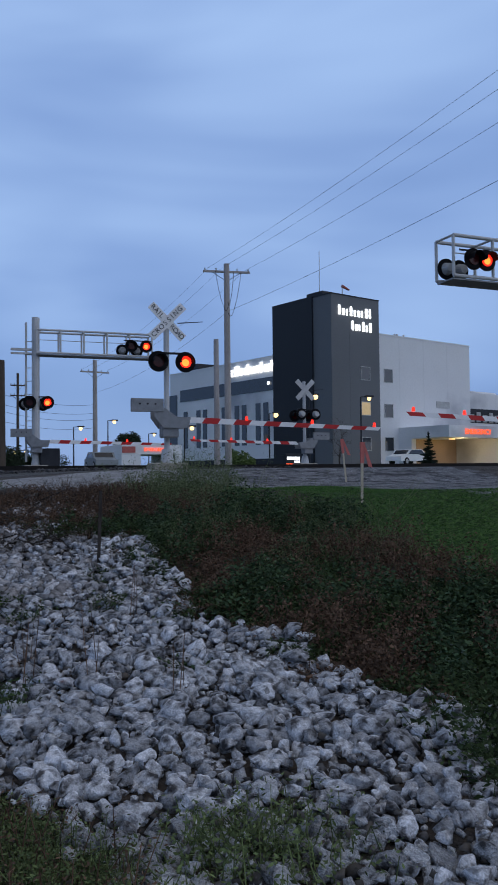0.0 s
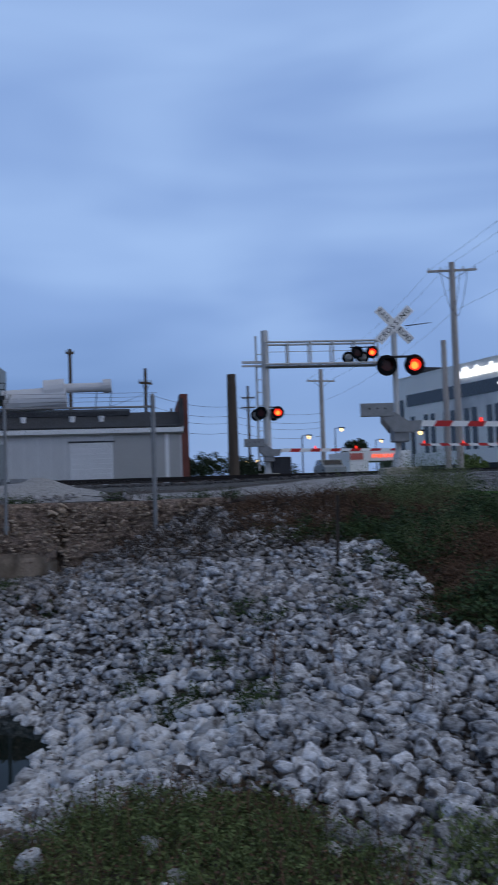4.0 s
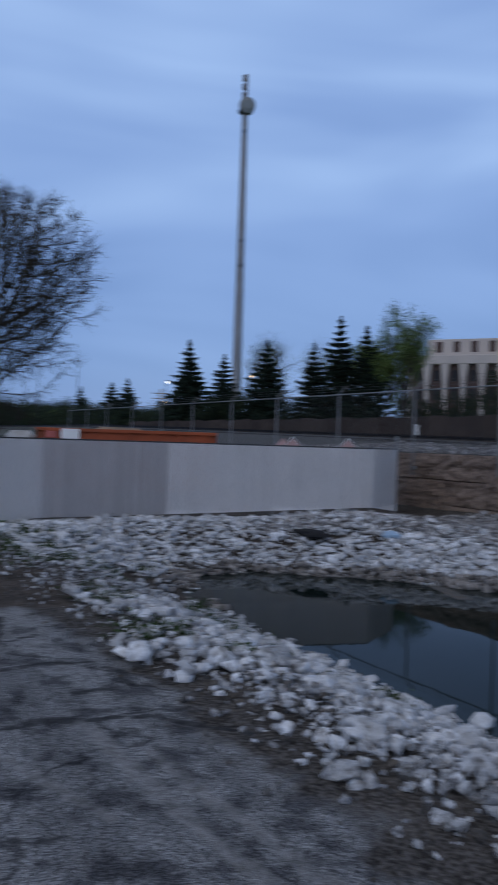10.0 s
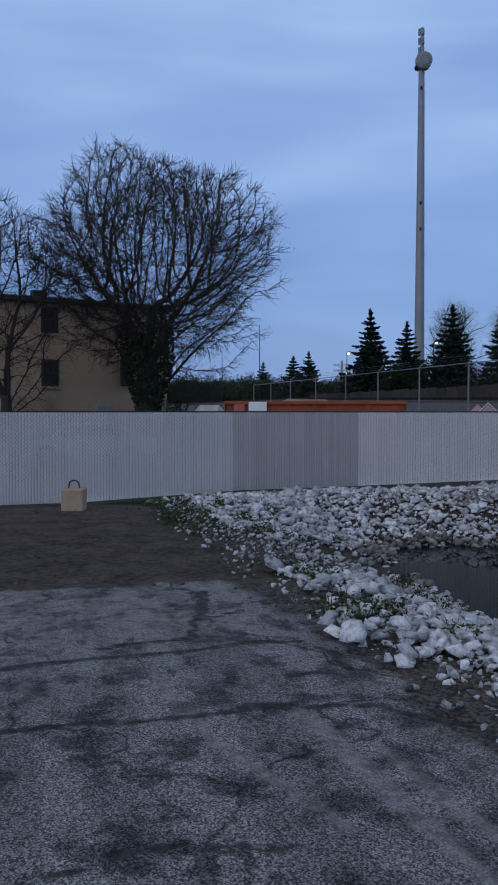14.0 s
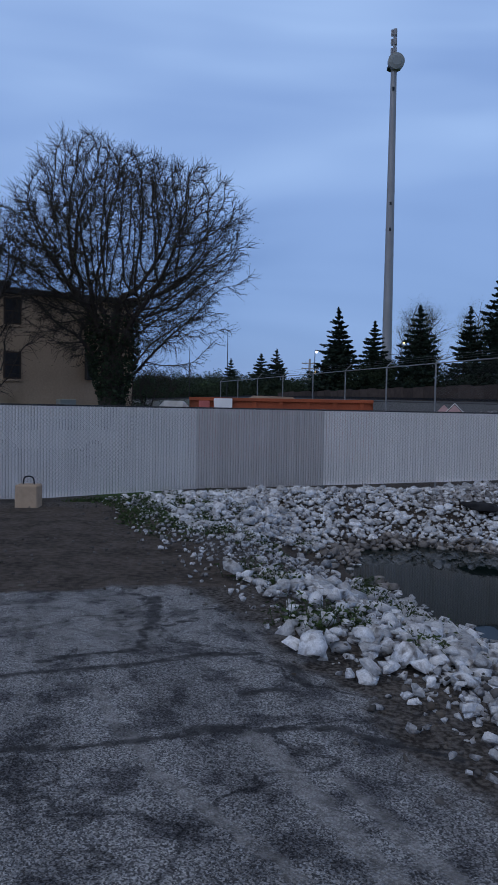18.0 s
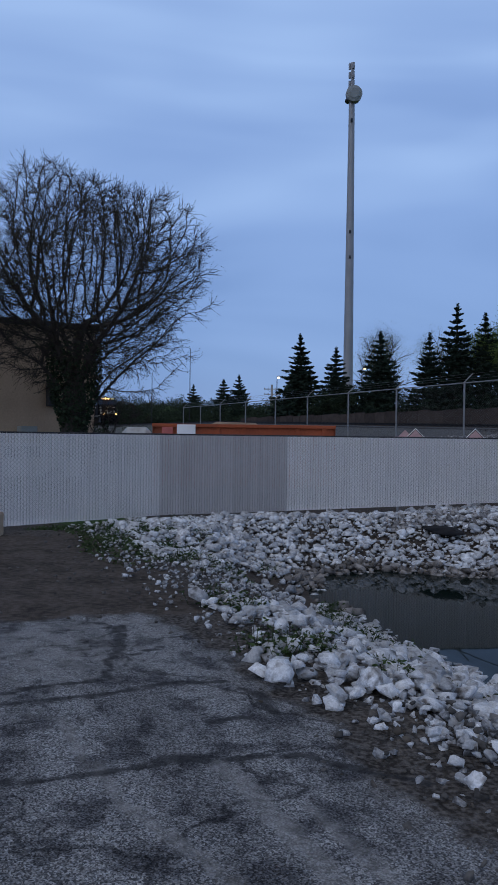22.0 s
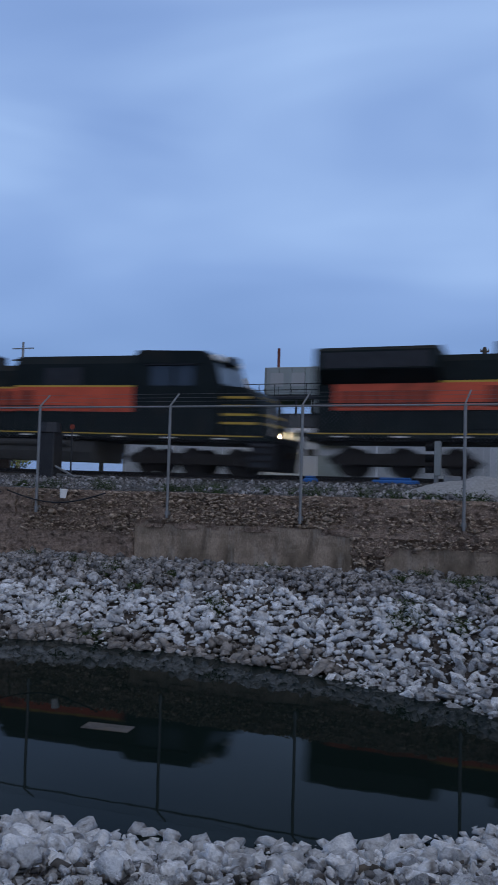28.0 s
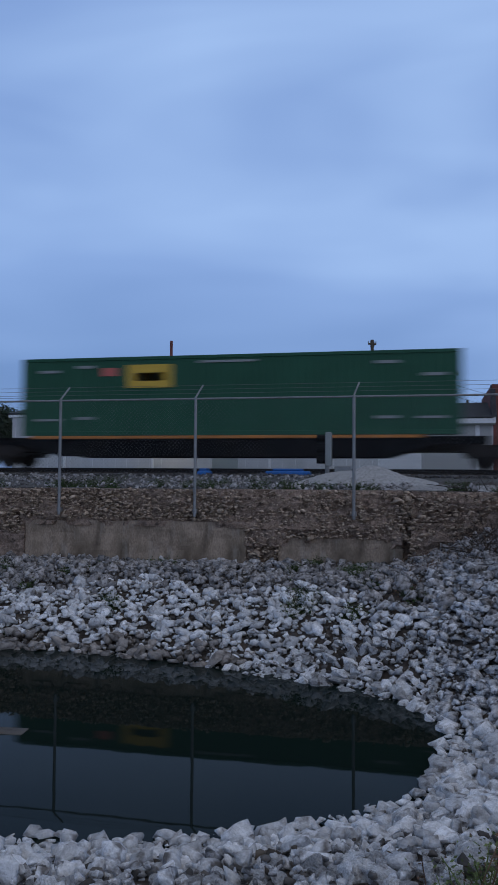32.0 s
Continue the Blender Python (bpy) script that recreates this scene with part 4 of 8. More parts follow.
def build_wall():
    wall = empty("wall_retaining", pose(0, WALL_Y, 0), "weathered brown stone and concrete retaining wall below the track", "wall", kind="structure")
    rng = random.Random(3)

    def course(x0, x1, z, h, lo, hi, rough, material, setback, uneven):
        x = x0
        while x < x1 - 0.01:
            w = x1 - x if x1 - x < lo * 1.4 else min(rng.uniform(lo, hi), x1 - x)
            dz = rng.uniform(0, uneven)
            b = part("block", rough_block(w + (0.03 if x0 > -20 else -0.035), h - (0.01 if x0 > -20 else 0.035) + dz, 0.55, x, z, rough), material, wall)
            b.matrix_basis = pose(x, setback + rng.uniform(-0.008, 0.008), z)
            x += w

    # plastered footings with crumbling rubble courses over them, and big ledge blocks further west
    course(-14.65, -10.05, -0.55, 1.13, 1.8, 4.6, 0.09, "wall", -0.03, 0.05)
    course(-10.0, -5.1, -0.55, 1.44, 2.2, 5.0, 0.035, "wall_smooth", 0.0, 0.06)
    course(-5.07, -4.45, -0.55, 1.42, 0.6, 0.7, 0.2, "wall", 0.14, 0.0)
    course(-4.4, -1.95, -0.55, 1.13, 2.4, 2.5, 0.04, "wall_smooth", 0.02, 0.04)
    course(-14.65, -10.0, 0.58, 0.38, 2.2, 4.6, 0.11, "wall", 0.06, 0.03)
    course(-5.1, -1.95, 0.42, 0.40, 1.2, 2.6, 0.15, "wall", 0.015, 0.03)
    course(-13.0, -1.95, 0.78, 0.75, 2.4, 5.2, 0.15, "wall", 0.0, 0.06)
    course(-1.75, 1.0, -0.55, 0.7, 0.8, 2.0, 0.2, "wall", 0.05, 0.05)
    course(-1.75, 1.0, 0.15, 0.80, 0.8, 2.2, 0.2, "wall", 0.0, 0.05)
    course(-1.75, 1.4, 0.97, 0.57, 1.2, 3.2, 0.18, "wall", 0.04, 0.05)
    course(-56.0, -14.75, -0.75, 0.85, 1.8, 4.2, 0.10, "wall", -0.02, 0.05)
    course(-56.0, -14.75, 0.10, 0.72, 1.6, 4.4, 0.12, "wall", 0.0, 0.06)
    course(-56.0, -13.0, 0.82, 0.73, 1.4, 3.8, 0.14, "wall", 0.06, 0.05)
    # broken stone set in the crumbling upper courses
    rg = np.random.default_rng(9)
    n = 6400
    x, z = rg.uniform(-13.0, 1.3, n), rg.uniform(0.60, 1.56, n)
    z = np.where((x > -10) & (x < -5.1), 0.92 + (z - 0.60) * 0.67, z)
    low = rg.uniform(0, 1, n) < 0.14
    x[low], z[low] = rg.uniform(-1.8, 1.2, low.sum()), rg.uniform(-0.3, 0.75, low.sum())
    gap = rg.uniform(0, 1, n) < 0.03
    x[gap], z[gap] = rg.uniform(-5.1, -4.4, gap.sum()), rg.uniform(-0.1, 0.6, gap.sum())
    size = 0.025 * np.exp(rg.normal(0, 0.42, n))
    V, F, base = [], [], 0
    for k, (v, f) in enumerate(PEBBLES):
        ii = np.where(np.arange(n) % len(PEBBLES) == k)[0]
        w = np.einsum("nij,vj->nvi", rotations(rg, len(ii), 0.5), v) * size[ii, None, None] * np.array([1.25, 1, 0.8]) + np.stack([x[ii], rg.uniform(-0.12, 0.05, len(ii)), z[ii]], -1)[:, None, :]
        V.append(w.reshape(-1, 3))
        F.append((f[None] + (np.arange(len(ii)) * len(v))[:, None, None] + base).reshape(-1, 3))
        base += len(ii) * len(v)
    raw("broken_stone", np.concatenate(V), np.concatenate(F), "wall_pebble", wall, "stuff")
    part("backing", box(-57, 1.4, 0.3, 0.95, -0.8, WALL_TOP - 0.02), "wall", wall)
    return wall


build_wall()


# ---- chain-link fence along the wall ----
def mesh_lines(x0, x1, y0, y1, z0, z1, step, r):
    """Diagonal wires of a chain-link panel between two posts."""
    rows, length, h = [], math.hypot(x1 - x0, y1 - y0), z1 - z0
    k = -h
    while k < length:
        for flip in (False, True):
            a, b = k, k + h
            ua, ub = max(a, 0), min(b, length)
            if ub - ua > 0.03:
                za, zb = z0 + (ua - a), z0 + (ub - a)
                if flip:
                    za, zb = z1 - (ua - a), z1 - (ub - a)
                rows.append((x0 + (x1 - x0) * ua / length, y0 + (y1 - y0) * ua / length, za, r, x0 + (x1 - x0) * ub / length, y0 + (y1 - y0) * ub / length, zb, r))
        k += step
    return rows


def build_track_fence():
    fence = empty("chain_link_fence", pose(0, 0, 0), "galvanised chain-link fence with barbed wire arms on the wall", "fence")
    xs = [0.02, -2.86, -6.13, -9.15, -12.5, -16.25, -19.65, -23.5, -27.55, -31.2, -35.0, -38.6, -42.6, -46.6, -50.2, -53.8]
    ys = [16.45] * 16
    top = 3.47
    for x, y in zip(xs, ys):
        end = x > -1
        p = part("post", rod((x, y, 1.0 if x > -17 else 0.9), (x, y, top + (0.18 if end else 0)), 0.046 if end else 0.032, seg=10), "galv", fence)
        if end:
            part("cap", rod((x, y, top + 0.18), (x, y, top + 0.23), 0.05, 0.02, 10), "galv", p)
            for z in (1.6, 2.0, 2.4, 2.8, 3.2):
                part("tension_band", rod((x, y, z), (x, y, z + 0.03), 0.054, seg=10), "galv", p)
            continue
        part("barbed_arm", rod((x, y, top), (x + 0.08, y + 0.26, top + 0.28), 0.02, seg=6), "galv", p)
        part("bracket", box(x - 0.045, x + 0.045, y - 0.02, y + 0.12, 1.06, 1.16, 0.01), "galv", p)
    for (xa, ya), (xb, yb) in zip(list(zip(xs, ys))[:-1], list(zip(xs, ys))[1:]):
        part("top_rail", rod((xa, ya, top - 0.03), (xb, yb, top - 0.03), 0.021, seg=8), "galv", fence)
        wires = [(xa + 0.08 * k / 3, ya + 0.26 * k / 3, top + 0.28 * k / 3, 0.004, xb + 0.08 * k / 3, yb + 0.26 * k / 3, top + 0.28 * k / 3, 0.004) for k in (1, 2, 3)]
        v, f = tubes(wires, 3)
        raw("barbed_wire", v, f, "wire", fence)
        if xb > -30:
            v, f = tubes(mesh_lines(xb, xa, yb, ya, WALL_TOP + 0.05, top - 0.04, 0.085, 0.0011), 3)
            raw("wire_mesh", v, f, "wire", fence)
    return fence


build_track_fence()


# ---- slatted fence ----
def build_slat_fence():
    fence = empty("slatted_fence", pose(0, 0, 0), "grey privacy-slatted chain-link fence at the end of the lot", "fence")
    turn = [(-18.2, -9.5), (-18.75, 1.7), (-19.05, 5.08), (-19.15, 8.2), (-17.75, 13.45), (-18.67, 15.0), (-20.05, 16.15)]
    bottom = [-0.36, -0.36, -0.24, -0.22, 0.0, -0.2, -0.2]
    for (a, b, za, zb) in zip(turn[:-1], turn[1:], bottom[:-1], bottom[1:]):
        length = math.hypot(b[0] - a[0], b[1] - a[1])
        count = max(1, round(length / 3.0))
        for k in range(count):
            s, e = k / count, (k + 1) / count
            p, q = (a[0] + (b[0] - a[0]) * s, a[1] + (b[1] - a[1]) * s), (a[0] + (b[0] - a[0]) * e, a[1] + (b[1] - a[1]) * e)
            zp, zq = za + (zb - za) * s, za + (zb - za) * e
            back = Vector((-(q[1] - p[1]), q[0] - p[0], 0)).normalized() * 0.06
            part("post", rod((p[0] + back.x, p[1] + back.y, zp - 0.3), (p[0] + back.x, p[1] + back.y, 1.68), 0.03, seg=8), "galv", fence)
            part("top_rail", rod((p[0] + back.x * 0.5, p[1] + back.y * 0.5, 1.655), (q[0] + back.x * 0.5, q[1] + back.y * 0.5, 1.655), 0.021, seg=8), "dark", fence)
            n = int(length / count / 0.062)
            V, F = [], []
            d = Vector((q[0] - p[0], q[1] - p[1], 0)).normalized()
            nrm = Vector((d.y, -d.x, 0))
            for i in range(n):
                u0, u1 = (i + 0.04) / n, (i + 0.96) / n
                z0, bow = zp + (zq - zp) * u0, 0.008
                c0 = Vector((p[0] + (q[0] - p[0]) * u0, p[1] + (q[1] - p[1]) * u0, 0))
                c1 = Vector((p[0] + (q[0] - p[0]) * u1, p[1] + (q[1] - p[1]) * u1, 0))
                m = (c0 + c1) / 2 + nrm * bow
                base = len(V)
                for w in (c0, m, c1, c1 - nrm * 0.004, c0 - nrm * 0.004):
                    V += [(w.x, w.y, z0 + 0.11), (w.x, w.y, 1.64)]
                for j in range(5):
                    jj = (j + 1) % 5
                    F.append((base + 2 * j, base + 2 * jj, base + 2 * jj + 1, base + 2 * j + 1))
            raw("slat_panel", V, F, "slat_aged" if 4.9 < (p[1] + q[1]) / 2 < 8.3 else "slat", fence)
            o = nrm * 0.016
            v, f = tubes(mesh_lines(p[0] + o.x, q[0] + o.x, p[1] + o.y, q[1] + o.y, max(zp, zq) + 0.10, 1.65, 0.085, 0.0045), 3)
            raw("wire_mesh", v, f, "slat_wire", fence)
    e = turn[-1]
    part("end_post", rod((e[0], e[1], -0.3), (e[0], e[1], 2.05), 0.045, seg=10), "galv", fence)
    return fence


build_slat_fence()

# ---- riprap ----
def grass_edge(a):
    """The northern limit of the rough grass by the lot."""
    return np.interp(a, [-1.6, -1.15, -0.9, -0.53, 0.28, 0.65, 0.78, 0.95], [3.0, 4.0, 4.55, 4.88, 5.05, 4.79, 4.2, 3.7])


def weed_line(y):
    """The eastern limit of the bare stones."""
    return np.interp(y, [3.0, 5.2, 5.6, 6.25, 7.35, 8.3, 10.0, 10.9, 12.4, 13.2, 14.0], [4.6, 4.3, 3.75, 3.45, 3.75, 3.2, 3.4, 3.15, 3.2, 2.2, 1.5])


def hollow(x, y):
    """Metres to the north-east of the muddy hollow that runs from the lot down to the pond's tip."""
    return (y - 3.2 + 0.62 * (x + 9.2)) / 1.18


def south_bank(x, y):
    d, w = shore_distance(x, y), wave(x, y, 1.7)
    return ((d > 0.06) & (y < 9) & (x > -9.2) & (x < -1.0) & (y > 2.5 + 0.2 * w + 0.25 * np.maximum(0, x + 4))) * np.where(y < 2.95 + 0.3 * w, 0.45, 1.0)


def west_bank(x, y):
    d, w, c = shore_distance(x, y), wave(x, y, 1.3), hollow(x, y)
    on = (d > 0.06) & (x > -18.9) & (x <= -9.2) & (y < 13.5) & (y > 3.15 + 0.3 * w) & ((x > -18.6) | (y > 9))
    return on * np.where((np.abs(c + 0.1) < 0.72 + 0.2 * w) & (x > -13.7), 0.09, 0.95) * np.where((y < 4.2) & (c < 0), 0.6, 1.0)


def north_bank(x, y):
    d = shore_distance(x, y)
    return ((d > 0.06) & (y > 9) & (d < 2.2 + 0.35 * wave(x, y, 1.1)) & (x > -14.5) & (x < -1.2)) * 1.0


def brush_edge(x):
    """Where the stones end and the dark brush below the wall's end begins."""
    return np.interp(x, [-1.6, -1.0, 0.1, 1.2, 2.7, 3.7], [14.6, 14.3, 12.9, 12.1, 12.5, 13.0])


def east_bank(x, y):
    d, w = shore_distance(x, y), wave(x, y, 1.5)
    near_grass = (y < grass_edge(x) - 0.15) & (x < 0.85) & (x > -1.2)
    return ((d > 0.06) & (x >= -1.4) & (y > 2.6) & (y < brush_edge(x) + 0.3 * w) & (x < weed_line(y) + 0.25 * w)) * np.where(near_grass, 0.06, 1.0)


def pale_part(x, y):
    """Where the slope's stones are newly tipped and pale."""
    return (x < 0.55 + 0.35 * wave(x, y, 1.9)) & (y < 9.6)


def build_riprap():
    for k, (keep, area, step, size, label) in enumerate((
            (lambda x, y: east_bank(x, y) * ~pale_part(x, y), (-1.6, 5.0, 2.6, 14.6), 0.080, 0.060, "loose stained limestone riprap on the slope"), (south_bank, (-9.4, -0.8, 2.2, 9.0), 0.088, 0.056, "large pale limestone riprap between lot and pond"),
            (west_bank, (-19, -9, 3.0, 13.6), 0.098, 0.062, "pale limestone riprap below the fence"), (north_bank, (-15, -1, 9.0, 15), 0.098, 0.068, "pale limestone riprap at the far water's edge"),
            (lambda x, y: east_bank(x, y) * pale_part(x, y), (-1.6, 2.0, 2.6, 10.0), 0.090, 0.062, "newly tipped pale limestone riprap by the pond"))):
        skin = "stone" if k == 0 else "stone_pale"
        x, y, rg = scatter(*area, step, keep, 11 + k)
        big = rg.uniform(0, 1, len(x)) < 0.62
        near = np.hypot(x + 0.7, y)
        fine = (near < 5.9) & (k in (0, 1, 4)) & big
        order = np.argsort(np.where(big, near, 1e9))[:280]
        single = np.zeros(len(x), bool)
        single[order] = True
        wet = big & ~single & (k in (2, 3)) & (shore_distance(x, y) < 0.62 + 0.2 * wave(x, y, 2.7))
        fine &= ~wet
        far, small = big & ~fine & ~single & ~wet, ~big
        thing = stones("riprap", ROCKS, x[far], y[far], rg, size, skin, label, "stones", sink=0.30 if k in (1, 2) else 0.2, lift=0.01)
        if wet.any():
            stones("waterline_stones", ROCKS, x[wet], y[wet], rg, size * 0.95, "stone_wet", "brown-stained stones at the waterline", "", thing, sink=0.2, lift=0.02)
        rest = fine & ~single
        if rest.any():
            stones("near_stones", ROCKS_FINE, x[rest], y[rest], rg, size * 0.86, skin, "", "", thing, sink=0.30 if k in (1, 4) else 0.2, lift=0.01)
        meshes = []
        for v, f in (ROCKS_FINE if k in (0, 1, 4) else ROCKS):
            me = bpy.data.meshes.new("stone")
            me.from_pydata([tuple(q) for q in v], [], [tuple(int(i) for i in t) for t in f])
            me.materials.append(M[skin + "_one"])
            meshes.append(me)
        for i in order:
            o = new("stone", random.choice(meshes))
            r = (0.86 if k in (0, 1, 4) else 1.0) * size * max(0.5, min(1.9, math.exp(random.gauss(0, 0.4))))
            o.parent = thing
            o.matrix_basis = pose(x[i], y[i], float(height(x[i], y[i])) + r * (0.24 if k in (1, 2) else 0.34) + 0.01, random.gauss(0, 20), random.gauss(0, 20), random.uniform(0, 360)) @ Matrix.Scale(r, 4)
        stones("small_stones", PEBBLES, x[small], y[small], rg, size * 0.60, skin, "", "", thing, sink=0.3)
        # sunken dark stones paint the shade in the gaps of the riprap
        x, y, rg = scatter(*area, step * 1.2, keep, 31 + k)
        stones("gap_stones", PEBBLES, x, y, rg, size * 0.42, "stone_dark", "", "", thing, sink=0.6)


build_riprap()


def upper_rubble(x, y):
    d = shore_distance(x, y)
    return ((y < 16.55) & (y > 9) & (d > 1.9 + 0.3 * wave(x, y, 1.2)) & (x > -17) & (x < 0.8 + 0.4 * (15 - y))) * 0.9 + ((x > -0.5) & (x < 3.2) & (y > 12.2) & (y < 17)) * 0.5


x, y, rg = scatter(-17.4, 3.4, 9.5, 17, 0.11, upper_rubble, 51)
stones("rubble", PEBBLES, x, y, rg, 0.068, "rubble", "small dark grey rubble at the foot of the wall", "stones", sink=0.2)


# small grit strewn over the earth
def grit_zone(x, y):
    d = shore_distance(x, y)
    return ((d > 0) & (y > 2.0) & (y < 5) & (x > -18) & (x < -1)) * 0.35 + ((x > -17) & (x < -8.6) & (y <= 2.0)) * 0.10 * (1 + wave(x, y, 1.1))


x, y, rg = scatter(-18, -1, -4.0, 5.2, 0.11, grit_zone, 61)
stones("grit", PEBBLES, x, y, rg, 0.015, "stone_dark", "scattered small gravel on dark earth", "gravel", sink=0.2)


def edge_zone(x, y):
    d = shore_distance(x, y)
    return ((d > 0.6) & (y > 2.2 + 0.3 * wave(x, y, 2.1)) & (y < 4.4) & (x > -17) & (x < -0.9)) * 0.55 * smooth(2.1, 3.2, y)


x, y, rg = scatter(-17, -0.9, 2.0, 4.5, 0.062, edge_zone, 63)
stones("loose_stones", PEBBLES, x, y, rg, 0.024, "stone", "small pale stones strewn along the edge of the lot", "stones", sink=0.25)

# ---- the train ----
def wheel_mesh(r=0.53, w=0.14):
    bm = disc((0, 0, 0), r, w, "y", 20)
    disc((0, -0.09, 0), r * 0.62, 0.06, "y", 16, bm)
    disc((0, -0.13, 0), 0.12, 0.10, "y", 12, bm)
    return bm


def truck(parent, x, axles, spacing, r=0.53, half=0.78):
    """A bogie: side frames, bolster, springs and its wheels."""
    length = (axles - 1) * spacing
    t = part("bogie", box(x - 0.5, x + 0.5, -0.8, 0.8, 0.45, 0.85, 0.03), "truck", parent)
    for s in (-1, 1):
        y = s * (half + 0.32)
        prof = [(x - length / 2 - 0.75, 0.62), (x - length / 2 - 0.6, 0.42), (x + length / 2 + 0.6, 0.42), (x + length / 2 + 0.75, 0.62), (x + length / 2 + 0.4, 0.82), (x - length / 2 - 0.4, 0.82)]
        b = bmesh.new()
        ends = [[b.verts.new((u, y + o, z)) for u, z in prof] for o in (-0.09, 0.09)]
        n = len(prof)
        for k in range(n):
            b.faces.new((ends[0][k], ends[0][(k + 1) % n], ends[1][(k + 1) % n], ends[1][k]))
        b.faces.new(ends[0][::-1])
        b.faces.new(ends[1])
        bmesh.ops.recalc_face_normals(b, faces=b.faces)
        for k in range(axles):
            disc((x - length / 2 + k * spacing, y + s * 0.1, r), 0.17, 0.16, "y", 12, b)
        part("side_frame", b, "truck", t)
        for k in range(axles):
            w = part("wheel", wheel_mesh(r), "truck", t)
            w.matrix_basis = pose(x - length / 2 + k * spacing, s * half, r)
    return t


def locomotive(name, label, hood, cab, stripe, lit, livery):
    L = 10.1
    e = empty(name, pose(0, 0, 0), label, "locomotive", "locomotives at the head of the train")
    part("underframe", box(-L, L, -1.5, 1.5, 1.22, 1.52, 0.03), "black", e)
    sill = part("sill", box(-L, L, -1.53, -1.49, 1.34, 1.52), hood, e)
    part("reflector_stripe", box(-L + 0.3, L - 0.6, -1.545, -1.531, 1.47, 1.51), stripe, sill)
    for k in range(9):
        part("reflector", box(-9 + k * 2.1, -8.6 + k * 2.1, -1.545, -1.531, 1.36, 1.41), "white", sill)
    tank = [(-1.35, 0.75), (-1.2, 0.38), (1.2, 0.38), (1.35, 0.75), (1.35, 1.2), (-1.35, 1.2)]
    part("fuel_tank", prism(tank, -3.3, 2.6, "x"), "tank_grey", e)
    for s in (-1, 1):
        part("air_reservoir", rod((-3.0, s * 1.32, 1.1), (1.6, s * 1.32, 1.1), 0.17, seg=12), "tank_grey", e)
    truck(e, -6.7, 3, 1.85)
    truck(e, 6.6, 3, 1.85)
    hoodpart = part("engine_hood", prism([(-0.92, 1.52), (0.92, 1.52), (0.92, 4.05), (0.7, 4.3), (-0.7, 4.3), (-0.92, 4.05)], -9.2, 4.36, "x"), hood, e)
    for k in range(11 if livery["kind"] == "black" else 5):
        part("hood_door", box(-4.6 + k * 0.72, -3.95 + k * 0.72, -0.945, -0.921, 1.7, 3.7 if livery["kind"] == "black" else 2.3, 0.006), hood, hoodpart)
    rad = part("radiator", prism([(-1.0, 3.3), (1.0, 3.3), (1.48, 3.75), (1.48, 4.42), (1.3, 4.55), (-1.3, 4.55), (-1.48, 4.42), (-1.48, 3.75)], -9.75, -5.4, "x"), livery["top"], e)
    part("radiator_grille", box(-9.5, -5.7, -1.5, -1.481, 3.8, 4.35), "dark", rad)
    inv = part("equipment_cabin", prism([(-1.3, 1.52), (1.3, 1.52), (1.3, 4.25), (1.05, 4.6), (-1.05, 4.6), (-1.3, 4.25)], -1.2, 4.34, "x"), hood, e)
    part("vent", box(0.2, 1.9, -1.33, -1.301, 3.3, 4.1), "dark", inv)
    part("exhaust_stack", box(-3.6, -2.9, -0.35, 0.35, 4.3, 4.78, 0.02), "dark", e)
    horn = part("horn", rod((-1.9, 0, 4.25), (-1.9, 0, 4.62), 0.04), "dark", e)
    for o in (-0.16, 0, 0.16):
        part("horn_bell", rod((-2.15, o, 4.62), (-1.55, o, 4.66), 0.03, 0.09, 10), "dark", horn)
    c = part("cab", prism([(3.6, 1.52), (7.15, 1.52), (7.15, 3.2), (6.85, 4.35), (6.5, 4.66), (3.75, 4.72), (3.6, 4.5)], -1.53, 1.53, "y"), cab, e)
    c.matrix_basis = pose(0.75, 0, 0)
    for s in (-1, 1):
        part("cab_window", box(4.3, 5.2, s * 1.535 - 0.012, s * 1.535 + 0.012, 3.35, 4.1), "window", c)
        part("cab_window", box(5.35, 6.1, s * 1.535 - 0.012, s * 1.535 + 0.012, 3.35, 4.1), "window", c)
        part("sunshade", box(4.2, 6.2, s * 1.62 - 0.08, s * 1.62 + 0.08, 4.12, 4.16), "dark", c)
    shield = bmesh.new()
    for y0, y1 in ((-1.4, -0.08), (0.08, 1.4)):
        vs = [shield.verts.new(p) for p in ((7.13, y0, 3.45), (7.13, y1, 3.45), (6.93, y1, 4.22), (6.93, y0, 4.22))]
        shield.faces.new(vs)
    r = bmesh.ops.extrude_face_region(shield, geom=shield.faces[:])
    bmesh.ops.translate(shield, vec=(0.03, 0, 0.01), verts=[v for v in r["geom"] if isinstance(v, bmesh.types.BMVert)])
    part("windshield", shield, "window", c)
    part("number_board", box(6.62, 6.96, -1.25, -0.45, 4.36, 4.56, 0.01), "glow_board" if lit else "white", c)
    part("number_board", box(6.62, 6.96, 0.45, 1.25, 4.36, 4.56, 0.01), "glow_board" if lit else "white", c)
    lamp = part("headlight", box(6.66, 7.0, -0.3, 0.3, 4.34, 4.6, 0.02), "black", c)
    for y in (-0.2, 0.2):
        part("headlight_lens", rod((6.98, y, 4.47), (7.2, y, 4.47), 0.17, 0.15, 16), "glow_head" if lit else "window", lamp)
    n = part("nose", prism([(7.15, 1.52), (9.55, 1.52), (9.6, 2.1), (9.35, 2.95), (8.9, 3.32), (7.15, 3.45)], -1.2, 1.2, "y"), cab, e)
